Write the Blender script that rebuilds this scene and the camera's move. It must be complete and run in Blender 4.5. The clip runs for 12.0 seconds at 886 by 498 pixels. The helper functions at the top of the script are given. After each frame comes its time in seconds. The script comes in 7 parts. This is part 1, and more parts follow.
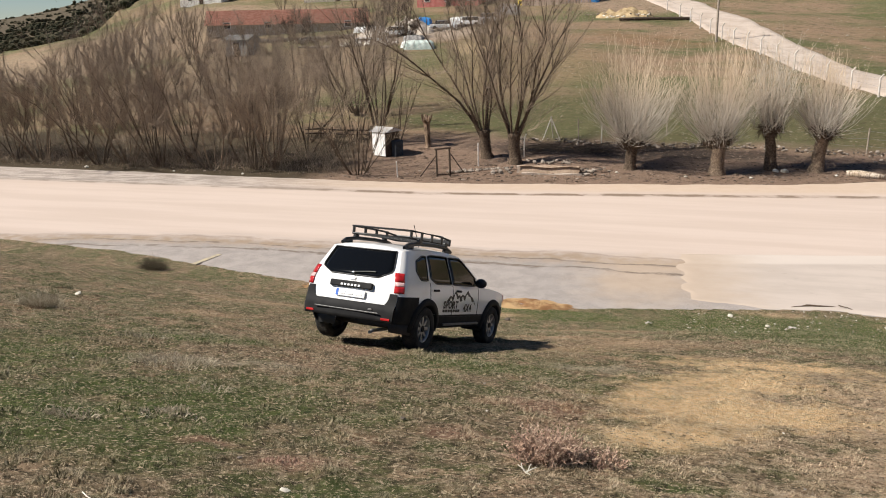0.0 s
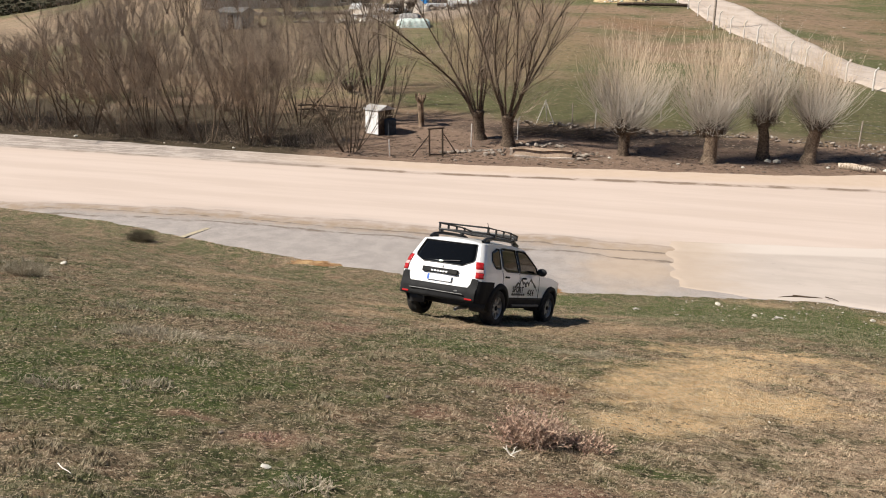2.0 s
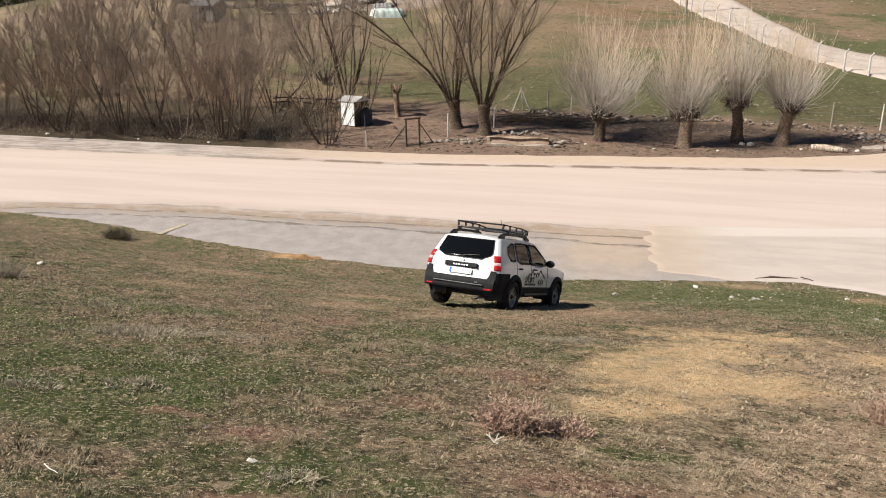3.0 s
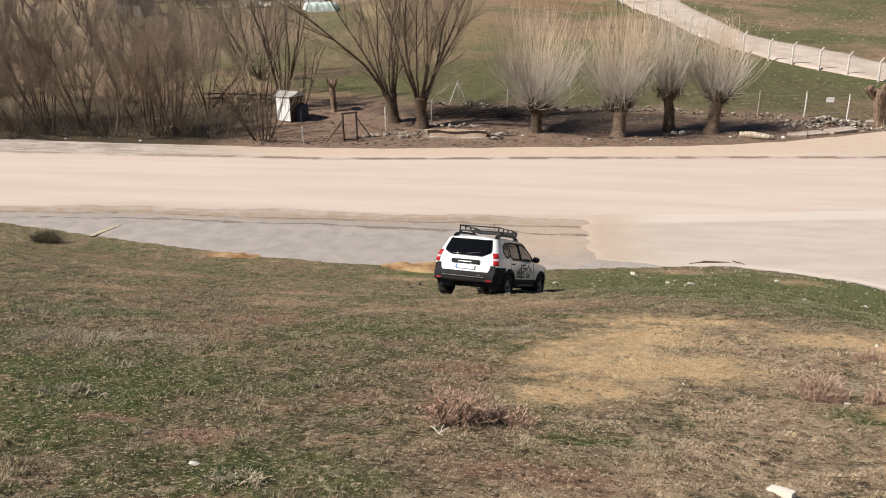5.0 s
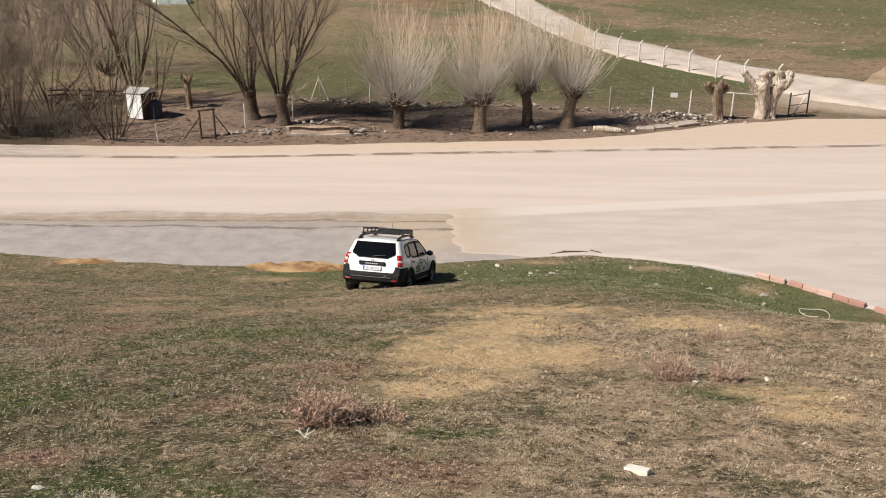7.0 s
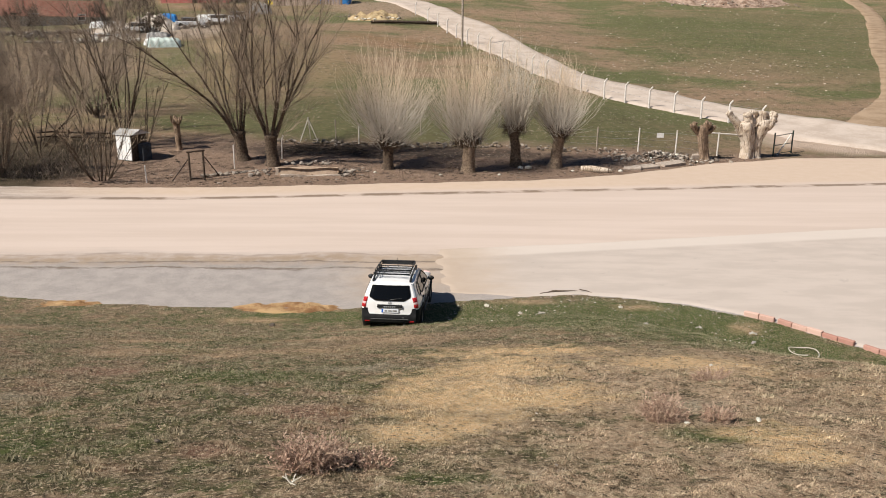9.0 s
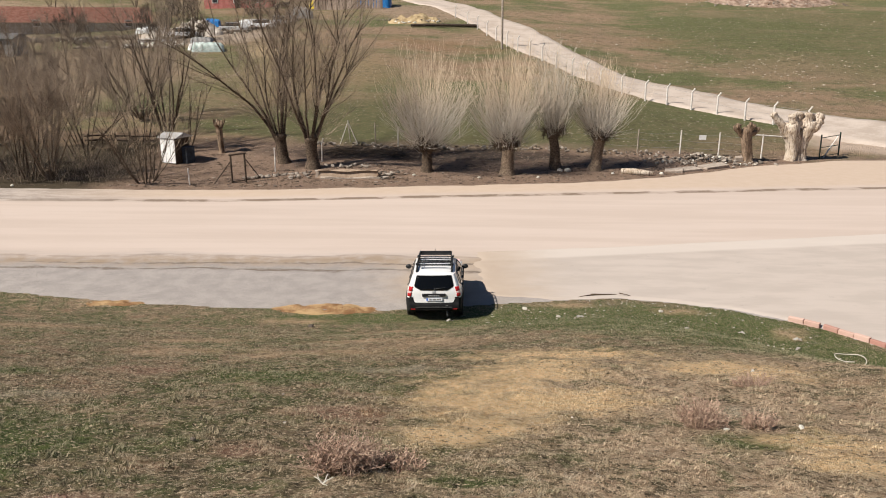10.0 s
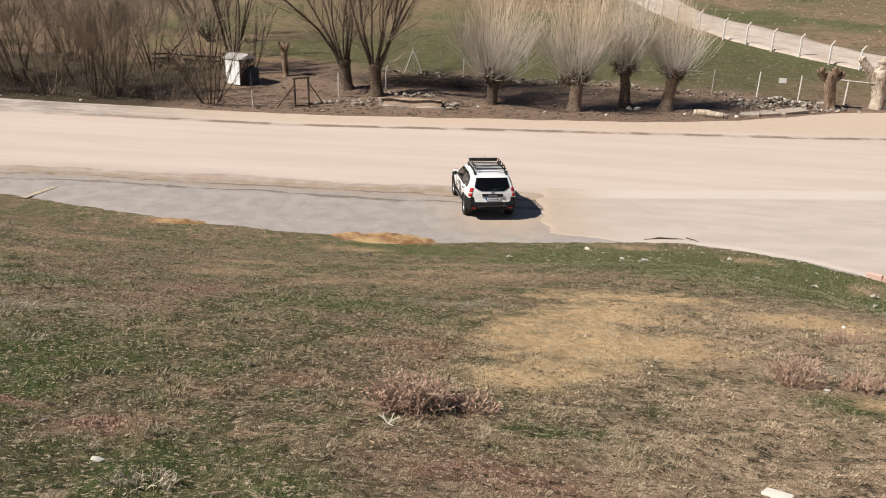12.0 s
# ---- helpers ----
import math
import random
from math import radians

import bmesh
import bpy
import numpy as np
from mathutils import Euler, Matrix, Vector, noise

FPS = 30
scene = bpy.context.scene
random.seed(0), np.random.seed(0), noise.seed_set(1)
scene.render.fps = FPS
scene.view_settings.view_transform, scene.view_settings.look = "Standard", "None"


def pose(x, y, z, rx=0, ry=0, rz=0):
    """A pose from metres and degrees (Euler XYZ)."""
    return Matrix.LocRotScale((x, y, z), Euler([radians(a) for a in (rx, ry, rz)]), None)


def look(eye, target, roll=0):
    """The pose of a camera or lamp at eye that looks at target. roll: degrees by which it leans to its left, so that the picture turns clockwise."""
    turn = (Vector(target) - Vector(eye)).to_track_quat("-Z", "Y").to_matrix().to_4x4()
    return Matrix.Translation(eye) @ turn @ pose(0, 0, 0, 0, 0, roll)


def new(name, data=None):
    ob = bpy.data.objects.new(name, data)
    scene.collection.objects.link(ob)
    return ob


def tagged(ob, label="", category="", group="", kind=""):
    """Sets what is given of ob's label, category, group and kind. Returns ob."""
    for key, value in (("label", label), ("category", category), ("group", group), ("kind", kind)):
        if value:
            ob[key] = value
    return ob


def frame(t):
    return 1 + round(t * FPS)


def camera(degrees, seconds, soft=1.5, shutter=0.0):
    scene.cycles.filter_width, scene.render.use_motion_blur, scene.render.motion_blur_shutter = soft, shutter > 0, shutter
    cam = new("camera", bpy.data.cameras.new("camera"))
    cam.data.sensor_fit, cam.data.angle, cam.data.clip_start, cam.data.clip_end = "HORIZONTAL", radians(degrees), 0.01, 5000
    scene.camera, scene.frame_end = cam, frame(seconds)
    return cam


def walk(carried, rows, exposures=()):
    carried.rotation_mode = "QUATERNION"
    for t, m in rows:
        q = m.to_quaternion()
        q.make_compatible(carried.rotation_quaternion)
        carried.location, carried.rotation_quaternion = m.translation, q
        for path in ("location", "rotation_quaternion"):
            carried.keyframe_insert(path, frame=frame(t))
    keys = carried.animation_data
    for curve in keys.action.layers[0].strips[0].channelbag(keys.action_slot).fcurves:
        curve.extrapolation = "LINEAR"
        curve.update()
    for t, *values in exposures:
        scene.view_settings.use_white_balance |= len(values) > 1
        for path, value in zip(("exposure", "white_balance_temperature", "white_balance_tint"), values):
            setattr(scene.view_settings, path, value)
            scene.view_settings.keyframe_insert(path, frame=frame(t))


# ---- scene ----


def cam_pose(x, y, z, yaw, pitch, roll):
    """Camera at x, y, z; yaw to the left of +y, pitch up, lean to its left."""
    yaw, pitch = radians(yaw), radians(pitch)
    ahead = Vector((-math.sin(yaw) * math.cos(pitch), math.cos(yaw) * math.cos(pitch), math.sin(pitch)))
    eye = Vector((x, y, z))
    return look(eye, eye + ahead, roll)


cam = camera(57.06, 12.0, soft=1.0)
walk(cam, [
    (0, cam_pose(-0.041, -0.101, 9.322, 16.194, -15.269, -1.251)),
    (0.5, cam_pose(-0.043, -0.105, 9.331, 14.602, -16.059, -0.834)),
    (1, cam_pose(-0.053, -0.124, 9.329, 14.748, -16.511, 0.517)),
    (1.5, cam_pose(-0.082, -0.052, 9.293, 15.698, -16.690, 0.671)),
    (2, cam_pose(-0.066, -0.018, 9.277, 15.467, -16.617, 0.621)),
    (2.5, cam_pose(-0.052, -0.048, 9.296, 14.767, -16.940, 0.023)),
    (4.5, cam_pose(-0.046, -0.084, 9.311, 11.530, -17.832, -0.585)),
    (5, cam_pose(-0.039, -0.075, 9.306, 9.633, -17.830, -0.672)),
    (5.5, cam_pose(-0.013, -0.051, 9.301, 4.231, -18.042, -0.197)),
    (6, cam_pose(-0.002, -0.048, 9.297, 0.969, -18.168, 0.167)),
    (6.5, cam_pose(-0.004, -0.042, 9.296, 0.294, -18.305, 0.352)),
    (8.5, cam_pose(0.012, 0.020, 9.295, -1.334, -16.109, 0.602)),
    (9, cam_pose(0.004, 0.003, 9.300, -0.883, -15.315, 0.424)),
    (9.5, cam_pose(0.000, -0.000, 9.300, 0.000, -14.800, -0.000)),
    (10, cam_pose(0.042, 0.036, 9.279, 1.961, -15.125, -0.067)),
    (10.5, cam_pose(0.071, 0.112, 9.250, 4.815, -17.015, 0.792)),
    (11, cam_pose(-0.009, 0.235, 9.195, 6.123, -17.600, 0.562)),
    (11.5, cam_pose(-0.094, 0.398, 9.104, 6.550, -18.325, 1.130)),
    (12, cam_pose(-0.160, 0.548, 9.054, 6.010, -19.747, 1.705)),
], exposures=((0, 0.35), (2.5, 0.38), (4.5, 0.32), (5.5, 0.25), (12, 0.25)))

# ---------------------------------------------------------------- daylight
SUN_ELEV, SUN_AZ = 47.0, -116.0  # azimuth of the sun from +y, clockwise
world = bpy.data.worlds.new("sky")
scene.world = world
world.use_nodes = True
wn = world.node_tree.nodes
sky = wn.new("ShaderNodeTexSky")
sky.sky_type, sky.sun_disc = "NISHITA", False
sky.sun_elevation, sky.sun_rotation = radians(SUN_ELEV), radians(SUN_AZ)
sky.altitude = 1500
sky.air_density, sky.dust_density, sky.ozone_density = 1.0, 0.1, 3.0
wn["Background"].inputs["Strength"].default_value = 0.052
world.node_tree.links.new(sky.outputs[0], wn["Background"].inputs["Color"])
sun = new("sun", bpy.data.lights.new("sun", "SUN"))
sun.data.energy, sun.data.angle, sun.data.color = 5.5, radians(0.55), (1.0, 0.935, 0.845)
sun_from = Vector((math.sin(radians(SUN_AZ)) * math.cos(radians(SUN_ELEV)), math.cos(radians(SUN_AZ)) * math.cos(radians(SUN_ELEV)), math.sin(radians(SUN_ELEV))))
sun.matrix_world = look(sun_from * 60, (0, 0, 0))


# ---------------------------------------------------------------- materials
def linear(c):
    return tuple((v / 12.92 if v <= 0.04045 else ((v + 0.055) / 1.055) ** 2.4) for v in c)


class Nodes:
    """Small helper round a node tree."""

    def __init__(self, name, rough=0.85, metal=0.0, spec=0.3):
        self.m = bpy.data.materials.new(name)
        self.m.use_nodes = True
        self.t = self.m.node_tree
        self.b = self.t.nodes["Principled BSDF"]
        self.b.inputs["Roughness"].default_value = rough
        self.b.inputs["Metallic"].default_value = metal
        self.b.inputs["Specular IOR Level"].default_value = spec

    def node(self, kind, **values):
        n = self.t.nodes.new(kind)
        for k, v in values.items():
            n.inputs[k].default_value = v
        return n

    def link(self, a, b):
        self.t.links.new(a, b)

    def position(self):
        return self.node("ShaderNodeNewGeometry").outputs["Position"]

    def local(self):
        return self.node("ShaderNodeTexCoord").outputs["Object"]

    def noise(self, scale, detail=4.0, rough=0.6, vector=None, stretch=None):
        n = self.node("ShaderNodeTexNoise", Scale=scale, Detail=detail, Roughness=rough)
        v = vector if vector is not None else self.position()
        if stretch:
            mp = self.node("ShaderNodeMapping")
            mp.inputs["Scale"].default_value = stretch
            self.link(v, mp.inputs["Vector"])
            v = mp.outputs[0]
        self.link(v, n.inputs["Vector"])
        return n.outputs["Fac"]

    def ramp(self, fac, lo, hi, a=0.0, b=1.0):
        n = self.node("ShaderNodeMapRange")
        n.interpolation_type = "SMOOTHSTEP"
        for k, v in (("From Min", lo), ("From Max", hi), ("To Min", a), ("To Max", b)):
            n.inputs[k].default_value = v
        self.link(fac, n.inputs["Value"])
        return n.outputs["Result"]

    def math(self, op, a, b=0.0):
        n = self.node("ShaderNodeMath")
        n.operation = op
        for k, v in ((0, a), (1, b)):
            if isinstance(v, (int, float)):
                n.inputs[k].default_value = v
            else:
                self.link(v, n.inputs[k])
        return n.outputs[0]

    def mix(self, fac, a, b):
        n = self.node("ShaderNodeMix")
        n.data_type = "RGBA"
        for k, v in ((0, fac), (6, a), (7, b)):
            if isinstance(v, (int, float)):
                n.inputs[k].default_value = v
            elif isinstance(v, tuple):
                n.inputs[k].default_value = (*v[:3], 1.0)
            else:
                self.link(v, n.inputs[k])
        return n.outputs[2]

    def colour(self, c):
        if isinstance(c, tuple):
            self.b.inputs["Base Color"].default_value = (*c[:3], 1.0)
        else:
            self.link(c, self.b.inputs["Base Color"])

    def bump(self, height, strength=0.4, distance=0.02):
        n = self.node("ShaderNodeBump", Strength=strength, Distance=distance)
        self.link(height, n.inputs["Height"])
        self.link(n.outputs[0], self.b.inputs["Normal"])

    def xyz(self):
        n = self.node("ShaderNodeSeparateXYZ")
        self.link(self.position(), n.inputs[0])
        return n.outputs

    def island(self):
        return self.node("ShaderNodeNewGeometry").outputs["Random Per Island"]

    def blob(self, cx, cy, rx, ry, inner=0.5, wobble=0.5, scale=1.2):
        """1 inside an uneven oval on the ground, 0 outside."""
        x, y, _ = self.xyz()
        dx = self.math("DIVIDE", self.math("SUBTRACT", x, cx), rx)
        dy = self.math("DIVIDE", self.math("SUBTRACT", y, cy), ry)
        d = self.math("SQRT", self.math("ADD", self.math("MULTIPLY", dx, dx), self.math("MULTIPLY", dy, dy)))
        d = self.math("ADD", d, self.math("MULTIPLY", self.math("SUBTRACT", self.noise(scale, 5, 0.65), 0.5), wobble * 2))
        return self.ramp(d, inner, 1.0, 1.0, 0.0)


class GroupNodes(Nodes):
    """The same helper inside a shared node group with one colour output."""

    def __init__(self, name):
        self.t = bpy.data.node_groups.new(name, "ShaderNodeTree")
        self.t.interface.new_socket("Color", in_out="OUTPUT", socket_type="NodeSocketColor")

    def finish(self, colour):
        self.link(colour, self.t.nodes.new("NodeGroupOutput").inputs[0])
        return self.t


def plain(name, a, b, scale=6.0, rough=0.8, metal=0.0, bump=0.2, spec=0.3, distance=0.01, fine=60.0, own=True):
    """Two tones over two scales of grain, with a little relief."""
    n = Nodes(name, rough, metal, spec)
    v = n.local() if own else n.position()
    big, small = n.noise(scale, 5, 0.6, v), n.noise(fine, 3, 0.6, v)
    fac = n.ramp(n.math("ADD", n.math("MULTIPLY", big, 0.7), n.math("MULTIPLY", small, 0.3)), 0.38, 0.62)
    n.colour(n.mix(fac, a, b))
    if bump:
        n.bump(n.math("ADD", small, big), bump, distance)
    return n.m


# ---------------------------------------------------------------- lie of the land
def lattice(ix, iy, seed):
    v = np.sin(ix * 127.1 + iy * 311.7 + seed * 74.7) * 43758.5453
    return v - np.floor(v)


def vnoise(x, y, seed=0):
    """Smooth noise from 0 to 1."""
    x, y = np.asarray(x, float), np.asarray(y, float)
    ix, iy = np.floor(x), np.floor(y)
    fx, fy = x - ix, y - iy
    fx, fy = fx * fx * (3 - 2 * fx), fy * fy * (3 - 2 * fy)
    a, b = lattice(ix, iy, seed), lattice(ix + 1, iy, seed)
    c, d = lattice(ix, iy + 1, seed), lattice(ix + 1, iy + 1, seed)
    return (a * (1 - fx) + b * fx) * (1 - fy) + (c * (1 - fx) + d * fx) * fy


def fbm(x, y, seed=0, octaves=3):
    total, amp, norm = 0, 1.0, 0.0
    for k in range(octaves):
        total, norm = total + amp * vnoise(x * 2 ** k, y * 2 ** k, seed + k), norm + amp
        amp *= 0.5
    return total / norm


EDGE_X = [-80, -30, -22.8, -17, -12, -8, -3.5, 1, 3.4, 5.2, 7, 9, 10.5, 11.4, 13.1, 16, 30, 60]
EDGE_Y = [36, 30.4, 29.5, 28, 26.9, 26.5, 26.2, 27.2, 27.6, 27.9, 27.5, 26.7, 25.7, 25.0, 22.8, 18.5, 4, -20]
SLOPE_Y = [-60, -12, 0, 4, 11.4, 15.3, 19, 21.8, 23.3, 24.6, 26.2]
SLOPE_Z = [24, 11.4, 7.9, 6.68, 4.42, 3.08, 1.84, 0.83, 0.30, 0.06, 0.0]
FAR_X = [-80, -46, -32, -20, -13, -4.5, 4, 9, 13, 19.8, 26.8, 34, 60]
FAR_Y = [49.5, 48.9, 48.4, 48.0, 48.0, 49.3, 50.4, 51.6, 53.2, 57.6, 60.5, 61, 62]


def edge_y(x):
    """Where the grass slope ends and the paved ground begins."""
    return np.interp(x, EDGE_X, EDGE_Y) + 0.25 * (fbm(np.asarray(x) * 1.3, 0.5, 3) - 0.5)


def far_y(x):
    """Where the carriageway's far side ends."""
    return np.interp(x, FAR_X, FAR_Y) + 0.5 * (fbm(np.asarray(x) * 0.5, 7.5, 5) - 0.5)


def land(x, y, rough=1.0):
    """Height of the ground."""
    x, y = np.asarray(x, float), np.asarray(y, float)
    shift = (26.2 - np.interp(x, EDGE_X, EDGE_Y)) * np.clip((y - 6) / 14, 0, 1)
    near = sum(np.interp(y + shift + k, SLOPE_Y, SLOPE_Z) for k in (-0.7, -0.3, 0.3, 0.7)) / 4 - 0.03
    mask = np.clip((edge_y(x) - y) / 1.2, 0, 1)
    near = near + rough * mask * (0.10 * (fbm(x * 0.45, y * 0.45, 11) - 0.5) + 0.08 * (fbm(x * 1.9, y * 1.9, 21, 3) - 0.5) + 0.05 * (fbm(x * 6.5, y * 6.5, 51, 3) - 0.5) + 0.10 * np.clip(fbm(x * 4.2, y * 4.2, 99, 3) - 0.44, -0.06, 0.3))
    fall = np.clip((x - 3.5) / 5.5, 0, 1) * np.clip((y - 7.5) / 6, 0, 1) * np.clip((edge_y(x) - y) / 5, 0, 1)
    near = near - 0.62 * fall * fall * (3 - 2 * fall)
    near = np.where(mask > 0, near, -0.05)
    az = np.degrees(np.arctan2(x, np.maximum(y, 1e-3)))
    r = np.hypot(x, y)
    side = np.interp(az, [-60, -44, -38, -32], [0.15, 0.36, 0.62, 1.0])
    over = y - far_y(x)
    rise = np.interp(over, [0, 3, 7, 12, 41, 120, 200, 330], [-0.05, 0.15, 0.42, 0.9, 4.4, 15.5, 27, 44])
    rise = np.where(over > 20, rise * (side + (1 - side) * np.clip((60 - over) / 40, 0, 1)), rise)
    crest = np.interp(az, [-60, -44, -38, -33], [0.2, 4.6, 9.4, 40])
    rise = np.where(over > 20, np.minimum(rise, crest + 0.5 * (fbm(x * 0.03, y * 0.03, 2) - 0.5)), rise)
    ridge = np.interp(az, [-90, -50, -43.5, -40, -37.7, -33, -25, 60], [10, 12, 14.5, 20, 26, 38, 62, 62]) * np.clip((r - 260) / 200, 0, 1)
    rise = np.maximum(rise, ridge)
    rise = rise + rough * np.clip(over / 3, 0, 1) * (0.25 * (fbm(x * 0.3, y * 0.3, 31) - 0.5) + np.clip(over / 40, 0, 1) * 0.8 * (fbm(x * 0.07, y * 0.07, 41) - 0.5))
    return np.where(over > -1.0, rise, near)


def ground_at(x, y):
    return float(land(x, y))


def grid_mesh(name, xs, ys, heights, material, smooth=True, keep=None):
    nx, ny = len(xs), len(ys)
    gx, gy = np.meshgrid(xs, ys)
    co = np.stack([gx, gy, heights(gx, gy)], -1).reshape(-1, 3)
    i = np.arange(nx * ny).reshape(ny, nx)
    quads = np.stack([i[:-1, :-1], i[:-1, 1:], i[1:, 1:], i[1:, :-1]], -1).reshape(-1, 4)
    if keep is not None:
        mid = co[quads].mean(1)
        quads = quads[keep(mid[:, 0], mid[:, 1])]
    return quad_mesh(name, co, quads, material, smooth)


def quad_mesh(name, co, faces, material, smooth=False):
    """A mesh from numpy arrays of places and of faces that all have as many corners."""
    faces = np.asarray(faces)
    me = bpy.data.meshes.new(name)
    me.vertices.add(len(co))
    me.vertices.foreach_set("co", np.asarray(co, np.float32).ravel())
    k = faces.shape[1]
    me.loops.add(faces.size)
    me.loops.foreach_set("vertex_index", faces.astype(np.int32).ravel())
    me.polygons.add(len(faces))
    me.polygons.foreach_set("loop_start", np.arange(0, faces.size, k, dtype=np.int32))
    me.polygons.foreach_set("use_smooth", np.full(len(faces), smooth))
    me.update(calc_edges=True)
    me.materials.append(material)
    return me


def part(name, data, material, parent, label=""):
    """Links a bmesh or a mesh as one object under a thing or a part."""
    if isinstance(data, bmesh.types.BMesh):
        me = bpy.data.meshes.new(name)
        data.to_mesh(me)
        data.free()
        data = me
    if material is not None and not data.materials:
        data.materials.append(material)
    ob = new(name, data)
    ob.parent = parent
    if label:
        tagged(ob, label)
    return ob


def thing(name, label, category, m=None, data=None, material=None, group="", kind=""):
    """A top-level thing: an empty at its base, or one mesh."""
    if isinstance(data, bmesh.types.BMesh):
        me = bpy.data.meshes.new(name)
        data.to_mesh(me)
        data.free()
        data = me
    if data is not None and material is not None and not data.materials:
        data.materials.append(material)
    ob = new(name, data)
    if m is not None:
        ob.matrix_world = m
    return tagged(ob, label, category, group, kind)


def box(bm, x0, x1, y0, y1, z0, z1, m=None, bevel=0.0):
    made = bmesh.ops.create_cube(bm, size=1.0, matrix=Matrix.Translation(((x0 + x1) / 2, (y0 + y1) / 2, (z0 + z1) / 2)) @ Matrix.Diagonal((x1 - x0, y1 - y0, z1 - z0, 1)))
    if bevel:
        edges = list({e for v in made["verts"] for e in v.link_edges})
        out = bmesh.ops.bevel(bm, geom=edges, offset=bevel, segments=2, affect="EDGES", profile=0.5)
        made["verts"] = list({v for f in out["faces"] for v in f.verts} | {v for v in made["verts"] if v.is_valid})
    if m is not None:
        bmesh.ops.transform(bm, matrix=m, verts=[v for v in made["verts"] if v.is_valid])
    return bm


def tubes(paths, sides=5, cap=True):
    """Tapered tubes along paths, each a list of (place, radius). Returns places and quads."""
    co, quads = [], []
    ring = [(math.cos(2 * math.pi * k / sides), math.sin(2 * math.pi * k / sides)) for k in range(sides)]
    for path in paths:
        first = len(co)
        pts = [Vector(p) for p, _ in path]
        for n, (p, r) in enumerate(path):
            along = (pts[min(n + 1, len(pts) - 1)] - pts[max(n - 1, 0)]).normalized()
            a = along.cross(Vector((0.31, 0.95, 0.07)))
            a = a.normalized() if a.length > 1e-4 else Vector((1, 0, 0))
            b = along.cross(a)
            co += [pts[n] + (a * c + b * s) * r for c, s in ring]
        for n in range(len(path) - 1):
            o = first + n * sides
            quads += [(o + k, o + (k + 1) % sides, o + sides + (k + 1) % sides, o + sides + k) for k in range(sides)]
        if cap and sides == 4:
            o = first + (len(path) - 1) * sides
            quads += [(o, o + 1, o + 2, o + 3), (first + 3, first + 2, first + 1, first)]
    return np.array([tuple(c) for c in co]), np.array(quads)


# ---------------------------------------------------------------- ground
TAN_PATCHES = [(0.35, 8.3, 1.35, 2.5), (1.5, 12.0, 2.1, 1.4), (1.3, 8.0, 0.9, 1.3), (1.0, 10.2, 1.4, 1.3), (-0.1, 6.3, 0.8, 0.8), (2.95, 6.15, 0.75, 0.55), (2.8, 5.45, 0.42, 0.6), (3.6, 10.2, 1.5, 1.2)]
PALE_PATCHES = [(-5.3, 13.4, 1.4, 1.3), (-2.4, 13.6, 2.4, 1.6), (-0.5, 15.5, 2.0, 1.8), (-9.5, 14.5, 1.6, 1.5), (-11.5, 20.0, 2.5, 1.8), (2.4, 15.6, 0.6, 0.6), (-3.6, 12.9, 1.6, 0.5), (-2.0, 17.0, 2.6, 1.0), (-6.0, 16.8, 2.0, 0.9), (-2.0, 21.5, 1.8, 1.8), (0.3, 13.0, 1.6, 0.7), (4.6, 9.2, 0.9, 0.5), (3.0, 5.6, 0.7, 0.4), (7.2, 26.4, 1.4, 0.5), (3.4, 27.0, 1.6, 0.5), (10.2, 24.6, 0.8, 0.8), (-5.6, 25.0, 2.0, 0.5), (5.2, 8.0, 1.6, 0.5)]
GREEN_PATCHES = [(4.5, 24.2, 7.5, 3.4), (8.0, 19.0, 6.2, 9.3), (3.2, 21.5, 3.0, 5.0), (-4.0, 25.3, 3.0, 0.8), (-3.6, 4.2, 1.2, 1.0), (0.05, 4.72, 0.55, 0.2), (2.3, 6.05, 0.6, 0.35), (-4.6, 5.4, 2.6, 2.2), (-6.5, 10.0, 2.0, 0.8), (-2.6, 9.6, 1.6, 0.9), (2.6, 6.15, 0.7, 0.4), (-8.0, 7.0, 2.2, 2.2), (-1.6, 3.6, 0.7, 0.6)]


RED_PATCHES = [(-3.1, 4.45, 0.42, 0.18), (-2.35, 4.2, 0.5, 0.32), (-1.6, 5.6, 0.5, 0.3), (-1.9, 3.05, 0.4, 0.16), (-0.2, 3.9, 0.8, 0.35), (-4.4, 10.4, 1.2, 0.6), (-1.2, 7.2, 0.9, 0.6)]
GREY_PATCHES = [(-5.8, 7.9, 0.9, 0.6), (-4.9, 8.2, 1.0, 0.5), (-3.9, 5.2, 0.6, 0.25), (-5.0, 5.1, 0.5, 0.3), (-7.0, 10.2, 1.4, 0.8), (2.6, 7.4, 0.6, 0.5), (-1.0, 10.4, 1.2, 0.6)]


